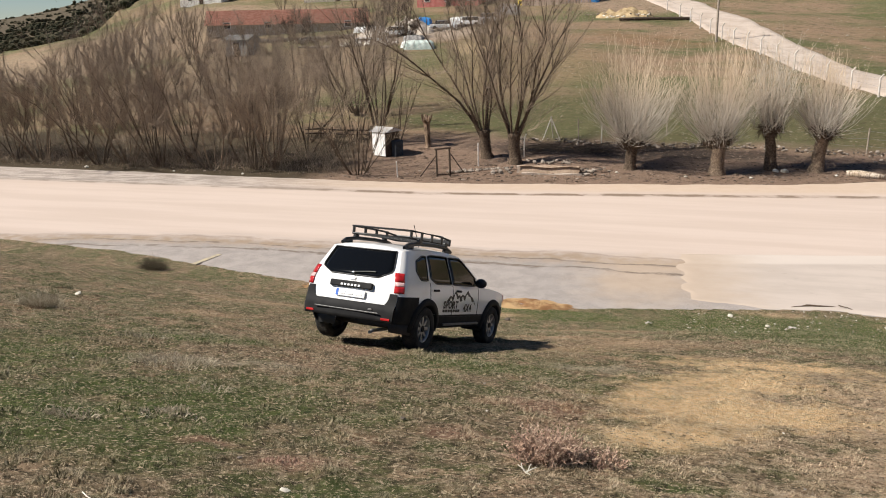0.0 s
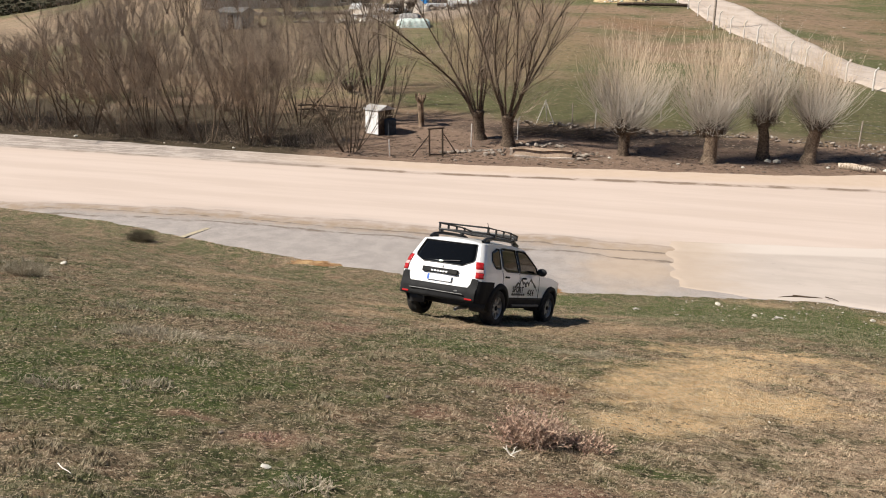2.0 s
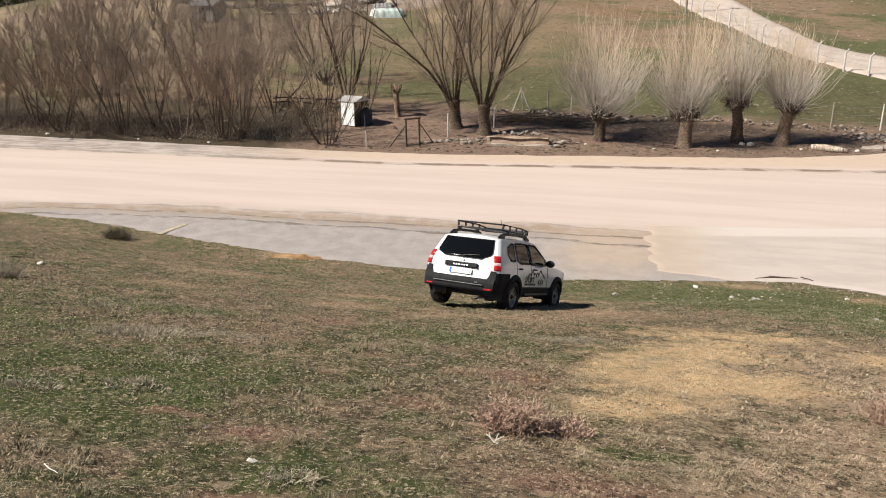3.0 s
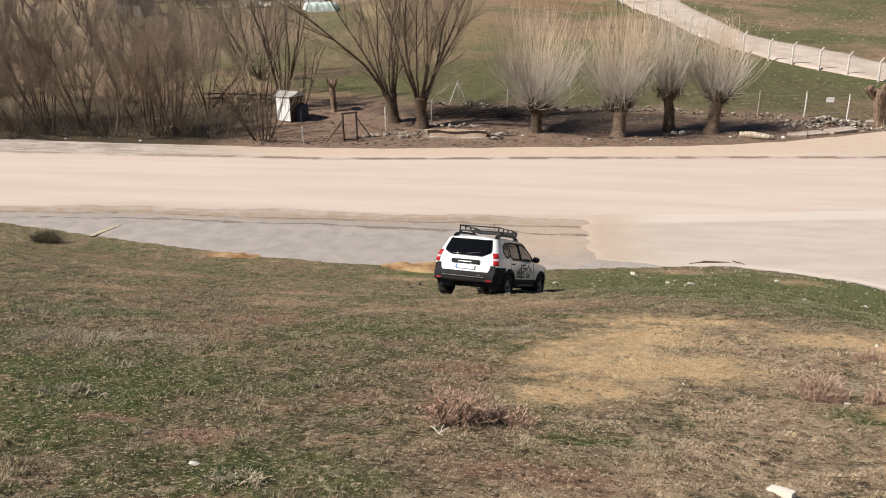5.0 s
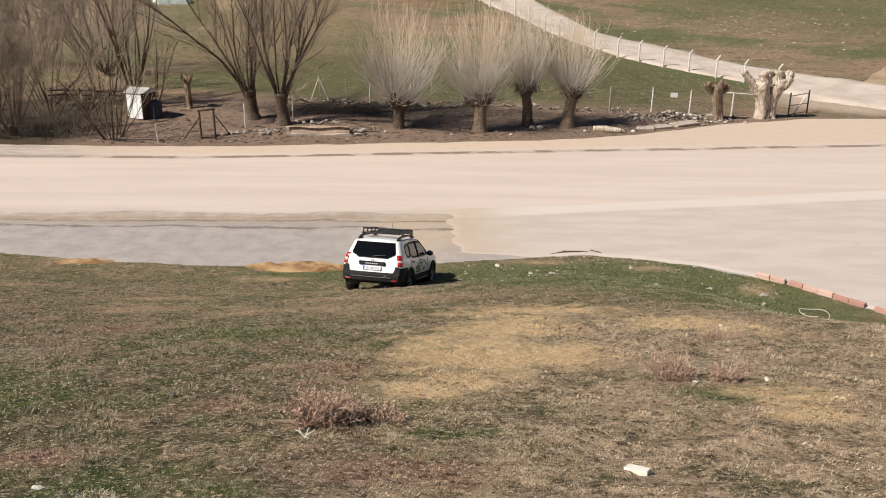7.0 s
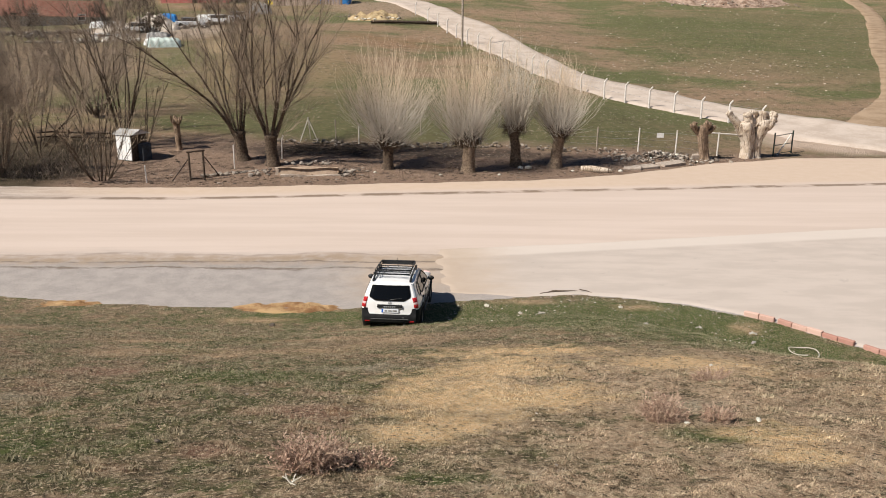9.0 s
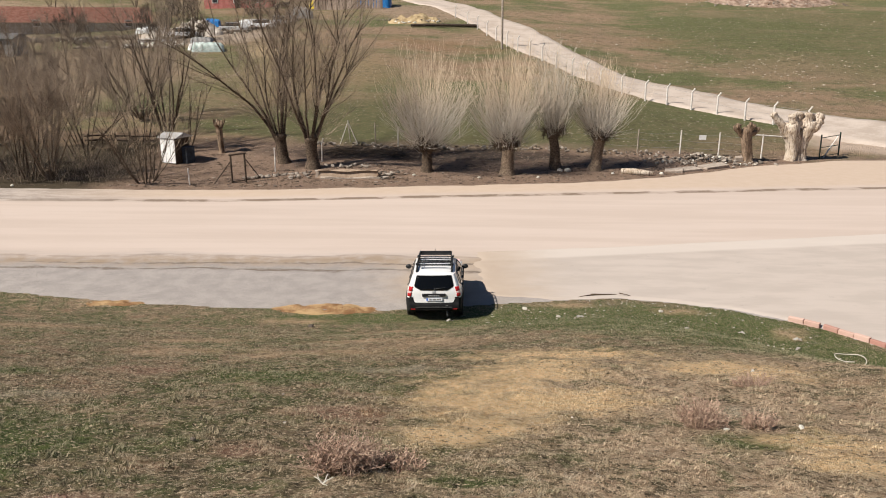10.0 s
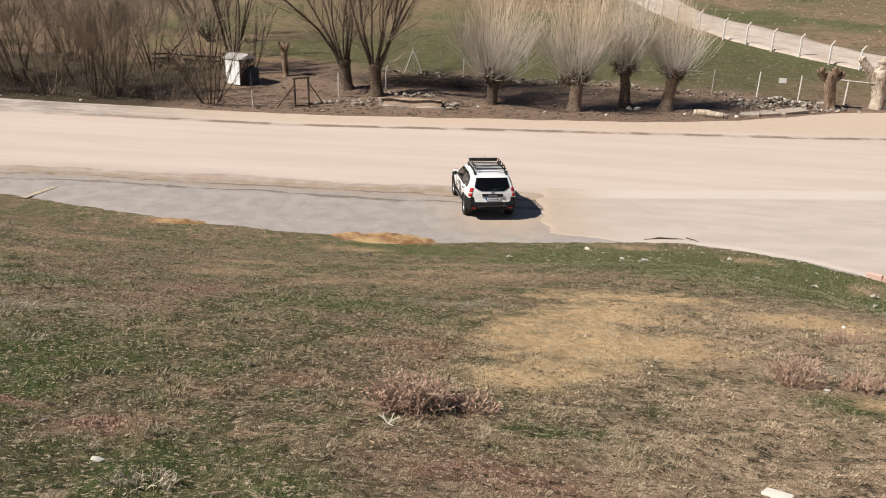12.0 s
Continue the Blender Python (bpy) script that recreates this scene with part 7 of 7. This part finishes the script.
def build_village():
    rng = random.Random(31)
    sagging_cover("tarpaulin", -17.4, 149.5, 0, 6.6, 5.0, 3.6, TARP_BLUE, "bright blue tarpaulin over a stack", 3)
    sagging_cover("tarpaulin", -24.2, 150.0, 0, 8.4, 5.0, 3.4, TARP_YELLOW, "yellow tarpaulin over a stack of hay", 4)
    bm = bmesh.new()
    box(bm, -3.3, 3.3, -0.1, 0.3, -0.3, 2.0)
    thing("hay_stack", "dark open face of a covered stack", "stack", pose(-24.0, 147.2, ground_at(-24, 147.2)), bm, DARK_WOOD)
    paling = thing("paling_fence", "rough fence of upright wooden palings", "fence")
    bm = bmesh.new()
    box(bm, -0.13, 0.13, -0.05, 0.05, -0.3, 1.7, bevel=0.02)
    me = bpy.data.meshes.new("paling")
    bm.to_mesh(me)
    bm.free()
    me.materials.append(varied("paling_wood", (0.22, 0.16, 0.12), (0.48, 0.38, 0.31)))
    for k in range(44):
        ob = part("paling", me, None, paling)
        x = -27 + 0.27 * k
        ob.location = (x, 145.8, ground_at(x, 145.8) + rng.uniform(-0.2, 0.1))
        ob.rotation_euler = (0, rng.uniform(-0.08, 0.08), 0)
    house(-41.5, 149, 0, 11.5, 8, 3.4, 1.6, WALL_RED, ROOF_RED, "single-storey house with faded red walls", 3)
    house(-60, 121.5, 24, 25, 8, 1.5, 2.3, WALL_STONE, ROOF_RED, "long low barn with a faded red roof", 4, "barn")
    house(-57.5, 100.5, -5, 3.4, 3, 2.2, 0.7, TIN, TIN, "small grey tin shed among bushes", 1, "shed")
    house(-70, 165, 8, 14, 8, 3, 1.8, WALL_STONE, ROOF_RED, "pale village house on the hillside", 3)
    house(-52, 172, -6, 9, 7, 3.2, 1.4, WHITEWASH, TIN, "white village house with a tin roof", 2)
    house(-88, 172, 10, 12, 8, 3.2, 1.6, WALL_STONE, TIN, "stone village house with a tin roof", 3)
    house(-30, 168, 0, 8, 6, 2.8, 1.2, WALL_STONE, ROOF_RED, "small stone house with a red roof", 2)
    house(-104, 168, 4, 10, 8, 3.0, 1.6, WHITEWASH, ROOF_RED, "white village house with a red roof", 2)
    # stone yard walls
    for x0, y0, x1, y1, h in ((-66, 112, -47, 117, 1.3), (-44, 112, -33, 122, 0.9), (-33, 122, -27, 133, 1.2), (-52, 108, -40, 109, 0.6)):
        n = int(math.hypot(x1 - x0, y1 - y0) / 0.42)
        wall = tagged(new("wall_yard"), "pale rubble yard wall in the village", "wall", kind="structure")
        for k in range(n):
            f = (k + 0.5) / n
            x, y = x0 + (x1 - x0) * f, y0 + (y1 - y0) * f
            ob = part("stone", rng.choice(STONES), None, wall)
            ob.matrix_world = Matrix.Translation((x, y, ground_at(x, y) + h * 0.25)) @ Matrix.Rotation(rng.uniform(-0.2, 0.2) + math.atan2(y1 - y0, x1 - x0), 4, "Z") @ Matrix.Diagonal((0.75, 0.5, h * rng.uniform(0.6, 1.3), 1))
    # scrapped cars and clutter
    for x, y, a in ((-34.5, 121.5, 10), (-31.0, 124.5, -12), (-29.2, 128.5, 60), (-40.0, 116.0, 5)):
        z = ground_at(x, y)
        wreck = thing("parked_car", "pale old car parked in the village yard", "car", pose(x, y, z, 0, 0, a), group="old cars in the yard")
        bm = bmesh.new()
        box(bm, -2.0, 2.0, -0.8, 0.8, 0.3, 0.85, bevel=0.12)
        part("body", bm, CAR_PAINT, wreck)
        bm = bmesh.new()
        box(bm, -1.2, 1.0, -0.7, 0.7, 0.82, 1.4, bevel=0.2)
        part("cabin", bm, DARK_PANE, wreck)
        bm = bmesh.new()
        box(bm, -0.95, 0.75, -0.66, 0.66, 1.36, 1.43, bevel=0.03)
        part("roof", bm, CAR_PAINT, wreck)
        for wx in (-1.25, 1.25):
            for wy in (-0.78, 0.78):
                bm = bmesh.new()
                bmesh.ops.create_cone(bm, cap_ends=True, segments=14, radius1=0.31, radius2=0.31, depth=0.2, matrix=Matrix.Translation((wx, wy, 0.31)) @ Matrix.Rotation(math.pi / 2, 4, "X"))
                part("wheel", bm, RUBBER, wreck)
    for x, y, w, h, m, label in ((-36.5, 113.0, 3.0, 0.5, TIN, "pile of tin sheets and scrap"), (-39.5, 128.0, 2.4, 1.0, TARP_BLUE, "faded blue plastic sheet over a small pile"), (-43.0, 113.5, 5.0, 0.3, TIN, "grey sheets and planks heaped in a yard"), (-27.5, 136, 4.0, 1.6, TIN, "scrap sheets beside a wall")):
        sagging_cover("junk_pile", x, y, 10, w, 2.2, h, m, label, 8)
    def mound(cx, cy, lx, ly, h, m, label, seed):
        gx_, gy_ = np.meshgrid(np.linspace(-1, 1, 40), np.linspace(-1, 1, 22))
        up = np.clip(1 - gx_ ** 2 - gy_ ** 2, 0, None) ** 0.7 * np.clip(1.9 * fbm(gx_ * 4 + seed, gy_ * 3, seed, 4) - 0.1, 0, 2)
        ax, ay = cx + gx_ * lx, cy + gy_ * ly
        k_ = np.arange(gx_.size).reshape(gx_.shape)
        f_ = np.stack([k_[:-1, :-1], k_[:-1, 1:], k_[1:, 1:], k_[1:, :-1]], -1).reshape(-1, 4)
        thing("earth_mound", label, "mound", None, quad_mesh("earth_mound", np.stack([ax, ay, land(ax, ay) + h * up - 0.15], -1).reshape(-1, 3), f_, m, True))

    pale_soil = plain("pale_cream_spoil", (0.40, 0.34, 0.28), (0.58, 0.52, 0.45), 1.6, 0.95, 0, 1.0, 0.1, 0.1, 8, False)
    tan_soil = plain("yellow_tan_spoil", (0.30, 0.215, 0.115), (0.52, 0.40, 0.24), 1.6, 0.95, 0, 1.0, 0.1, 0.1, 8, False)
    mound(-39.8, 119.0, 4.6, 2.4, 2.0, pale_soil, "heap of pale cream soil in a village yard", 3)
    mound(-44.5, 117.5, 2.4, 1.5, 1.0, pale_soil, "small heap of pale cream soil", 8)
    mound(-8.8, 131.8, 4.6, 2.6, 1.2, tan_soil, "low heap of yellowish soil beside the track", 5)
    for x0, x1, y0, y1, count in ((-47, -38, 108.0, 111.0, 90), (-38, -32, 119.5, 123.5, 60), (-12.5, -5.0, 129.5, 133.5, 60), (-66, -50, 112, 116, 60)):
        litter_heap = thing("rubble_heap", "scattered pale rubble and broken sheets in a yard", "rubble", group="rubble in the village")
        strew(litter_heap, [(x, y, ground_at(x, y) + rng.uniform(0.05, 0.35), rng.uniform(0.25, 0.8)) for x, y in ((rng.uniform(x0, x1), rng.uniform(y0, y1)) for _ in range(count))], rng, WHITE_STONES + WHITE_STONES + STONES)
    aqua = plain("pale_green_plastic_sheet", (0.34, 0.42, 0.38), (0.56, 0.62, 0.58), 1.5, 0.5, 0, 0.5, 0.3, 0.06, 9)
    white_sheet = plain("white_plastic_sheet", (0.62, 0.62, 0.60), (0.78, 0.78, 0.77), 1.5, 0.5, 0, 0.5, 0.3, 0.06, 9)
    sagging_cover("plastic_sheet", -33.2, 104.8, 15, 4.2, 2.6, 1.0, aqua, "pale green plastic sheet over a small pile", 12)
    sagging_cover("plastic_sheet", -35.0, 107.0, -8, 2.4, 2.0, 0.8, white_sheet, "white plastic sheet over a small pile", 14)
    sagging_cover("plastic_sheet", -46.5, 122.0, 6, 5.0, 2.0, 0.7, white_sheet, "white plastic sheet beside a barn", 15)
    sagging_cover("plastic_sheet", -33.0, 127.0, 20, 4.5, 2.4, 1.1, white_sheet, "white sheeting over stacked goods", 16)
    for k, (x, y, tall) in enumerate(((-42.5, 112.8, 4.2), (-37.4, 113.6, 2.6), (-46.5, 135.0, 4.0), (-54.5, 113.0, 3.6), (-37.0, 141.5, 4.4))):
        limbed_tree(x, y, 320 + k, 0.0, 0.16, 14, tall, 0.75, "dense dark bare bush in a village yard", BARK, SHOOT_DARK, "bare_bush", 24, "dark bushes in the village", 0.5, 0.0, 0.0, 0.014)
    # stones and pipe on the bare ground beside the track
    heap = thing("stone_heap", "scattered pale field stones on bare ground", "stones")
    strew(heap, [(rng.gauss(-11.0, 1.8), rng.gauss(133, 1.6), ground_at(-11, 133) + 0.15, rng.uniform(0.25, 0.7)) for _ in range(40)], rng, WHITE_STONES + STONES)
    co, q = pipe([[(-9.0, 125.5, ground_at(-9, 125.5) + 0.35), (-6.5, 126.0, ground_at(-6.5, 126) + 0.3), (1.0, 127.5, ground_at(1, 127.5) + 0.25)]], 0.22, 8)
    thing("water_pipe", "dark irrigation pipe lying across the field", "pipe", None, quad_mesh("water_pipe", co, q, DARK_WOOD, True))
    heap = thing("stone_heap", "wide spoil heap of pale stones on the hill", "stones")
    gx, gy = np.meshgrid(np.linspace(-1, 1, 70), np.linspace(-1, 1, 26))
    px, py = 60 + gx * 13, 172.5 + gy * 8
    bump = np.clip(1 - gx ** 2 - gy ** 2, 0, None) ** 0.8 * np.clip(2.0 * fbm(gx * 6, gy * 3, 57, 5) - 0.15, 0, 2)
    i = np.arange(gx.size).reshape(gx.shape)
    quads = np.stack([i[:-1, :-1], i[:-1, 1:], i[1:, 1:], i[1:, :-1]], -1).reshape(-1, 4)
    spoil = plain("pinkish_spoil", (0.17, 0.105, 0.072), (0.42, 0.32, 0.25), 1.4, 0.95, 0, 1.0, 0.1, 0.15, 6, False)
    part("mound", quad_mesh("mound", np.stack([px, py, land(px, py) + 1.7 * bump - 0.15], -1).reshape(-1, 3), quads, spoil, True), None, heap)
    spots = []
    for _ in range(260):
        x, y = rng.gauss(59, 5.5), rng.gauss(169.5, 3.0)
        spots.append((x, y, ground_at(x, y) + rng.uniform(0.2, 1.1) * max(0.1, 1 - abs(x - 59) / 13), rng.uniform(0.2, 0.6)))
    strew(heap, spots, rng, WHITE_STONES[:1] + STONES)
    r3 = np.random.default_rng(12)
    base = np.array([v.co[:] for v in STONES[1].vertices])
    tri = np.array([p.vertices[:] for p in STONES[1].polygons])
    co, faces = [], []
    for k in range(420):
        x, y = r3.uniform(18, 78), r3.uniform(80, 165)
        if k < 150:
            x, y = r3.normal(34, 9), r3.normal(104, 7)
        s = r3.uniform(0.08, 0.26)
        faces.append(tri + k * len(base))
        co.append(base * [s * r3.uniform(1, 1.8), s, s] + [x, y, ground_at(x, y) + s * 0.15])

    me = quad_mesh("field_stones", np.concatenate(co), np.concatenate(faces), blade_material("hill_stone", [(0.30, 0.25, 0.19), (0.40, 0.34, 0.27), (0.22, 0.18, 0.13), (0.52, 0.46, 0.38)]))
    tagged(new("field_stones", me), "small pale stones scattered over the hill", "stones", kind="stuff")
    # dark scrub on the far ridge and brown orchard trees on the hill
    scrub = plain("dark_ridge_scrub", (0.030, 0.034, 0.018), (0.085, 0.072, 0.045), 0.3, 0.95, 0, 0.8, 0.1, 0.3, 3.0, False)
    r2 = np.random.default_rng(4)
    base = np.array([v.co[:] for v in STONES[0].vertices])
    tri = np.array([p.vertices[:] for p in STONES[0].polygons])
    co, faces = [], []
    count = 0
    for k in range(3600):
        az, r = math.radians(r2.uniform(-62, -26)), r2.uniform(270, 470)
        x, y = r * math.sin(az), r * math.cos(az)
        if fbm(x * 0.02, y * 0.02, 3) < 0.36:
            continue
        s = r2.uniform(1.5, 4.5)
        for _ in range(5):
            faces.append(tri + count * len(base))
            count += 1
            t = s * r2.uniform(0.3, 0.6)
            co.append(base * [t, t, t * 1.5] + [x + r2.normal(0, s * 0.3), y + r2.normal(0, s * 0.3), ground_at(x, y) + s * r2.uniform(0.05, 0.5)])
    me = quad_mesh("ridge_scrub", np.concatenate(co), np.concatenate(faces), scrub)
    tagged(new("ridge_scrub", me), "dark scrub and trees on the distant ridge", "scrub", kind="stuff")
    for k, (x, y) in enumerate(((-47, 126), (-43, 131), (-66, 104), (-72, 112), (-62, 96), (-75, 100), (-55, 88), (-63, 84), (-36, 138), (-80, 120), (-50, 140), (-58, 145), (-70, 140), (-33, 143), (-84, 105), (-90, 125))):
        limbed_tree(x, y, 200 + k, 0.8, 0.2, 8, rng.uniform(5, 7.5), 0.5, "bare brown fruit tree among the village houses", BARK, SHOOT_BROWN, "bare_tree", 9, "bare trees in the village")


build_yard()
build_village()


# ---------------------------------------------------------------- faded line painted on the asphalt
def build_marking():
    a, b = Vector((-19.07, 28.2)), Vector((-18.8, 29.85))
    side = (b - a).normalized().orthogonal() * 0.13
    co = []
    for k in range(13):
        p = a.lerp(b, k / 12)
        co += [(p.x - side.x, p.y - side.y, 0.034), (p.x + side.x, p.y + side.y, 0.034)]
    faces = [(2 * k, 2 * k + 1, 2 * k + 3, 2 * k + 2) for k in range(12)]
    n = Nodes("worn_yellow_line", 0.85, 0, 0.2)
    n.colour(n.mix(n.ramp(n.noise(6, 5, 0.7), 0.42, 0.6), (0.34, 0.292, 0.235), (0.47, 0.395, 0.262)))
    tagged(new("road_marking", quad_mesh("road_marking", np.array(co), np.array(faces), n.m)), "short faded yellow line on grey asphalt", "road marking", kind="structure")


build_marking()


# ---------------------------------------------------------------- what moves
# seconds, place of the rear axle on the ground, heading to the left, nose up, lean to the right
CAR_PATH = [
    (0, -4.621, 11.425, 4.405, -11.20, -17.72, -0.67),
    (0.5, -4.455, 12.249, 4.105, -12.31, -17.73, -2.35),
    (1, -4.250, 13.075, 3.845, -13.27, -18.87, -2.59),
    (1.5, -4.048, 13.849, 3.620, -13.91, -18.83, -1.10),
    (2, -3.875, 14.576, 3.337, -14.06, -17.77, -2.13),
    (2.5, -3.655, 15.329, 3.068, -14.14, -17.80, -1.69),
    (4.5, -2.844, 19.061, 1.825, -15.68, -18.68, -2.05),
    (5, -2.590, 19.718, 1.555, -15.42, -18.90, -2.32),
    (5.5, -2.345, 20.392, 1.323, -15.00, -19.40, -2.68),
    (6, -2.141, 21.041, 1.071, -15.30, -18.36, -1.74),
    (6.5, -1.971, 21.676, 0.844, -15.43, -17.01, -1.02),
    (8.5, -1.326, 23.380, 0.312, -7.27, -4.07, 1.35),
    (9, -1.168, 24.185, 0.128, -5.47, -1.34, -0.12),
    (9.5, -1.077, 25.034, 0.042, -3.18, 0.44, -0.43),
    (10, -1.104, 25.909, 0.020, 0.22, 0.50, -0.70),
    (10.5, -1.154, 26.865, 0.020, 4.10, 0.50, -0.48),
    (11, -1.253, 27.846, 0.020, 8.27, 0.50, -0.21),
    (11.5, -1.413, 28.819, 0.020, 11.35, 0.50, -0.09),
    (12, -1.605, 29.804, 0.020, 14.13, -0.31, -0.05),
]


def car_state(t):
    """The car's path, smoothed between its rows."""
    ts = [r[0] for r in CAR_PATH]
    k = max(0, min(len(ts) - 2, int(np.searchsorted(ts, t, "right")) - 1))
    u = (t - ts[k]) / (ts[k + 1] - ts[k])
    out = []
    for c in range(1, 7):
        def slope(i):
            a, b = max(i - 1, 0), min(i + 1, len(ts) - 1)
            return (CAR_PATH[b][c] - CAR_PATH[a][c]) / (ts[b] - ts[a])
        h = ts[k + 1] - ts[k]
        p0, p1, m0, m1 = CAR_PATH[k][c], CAR_PATH[k + 1][c], slope(k) * h, slope(k + 1) * h
        out.append((2 * u ** 3 - 3 * u ** 2 + 1) * p0 + (u ** 3 - 2 * u ** 2 + u) * m0 + (-2 * u ** 3 + 3 * u ** 2) * p1 + (u ** 3 - u ** 2) * m1)
    return out


def motions():
    times = [0.1 * k for k in range(121)]
    states = [car_state(t) for t in times]
    rolled, turn = [0.0], 0.0
    for a, b in zip(states, states[1:]):
        turn += math.dist(a[:3], b[:3]) / WHEEL_R
        rolled.append(turn)
    walk(CAR, [(t, pose(s[0], s[1], s[2], s[4], s[5], s[3])) for t, s in zip(times[::2], states[::2])])
    for wheel, sign, yc in WHEELS:
        walk(wheel, [(t, pose(sign * 0.81, yc, WHEEL_R, -math.degrees(r))) for t, r in zip(times, rolled)])


motions()
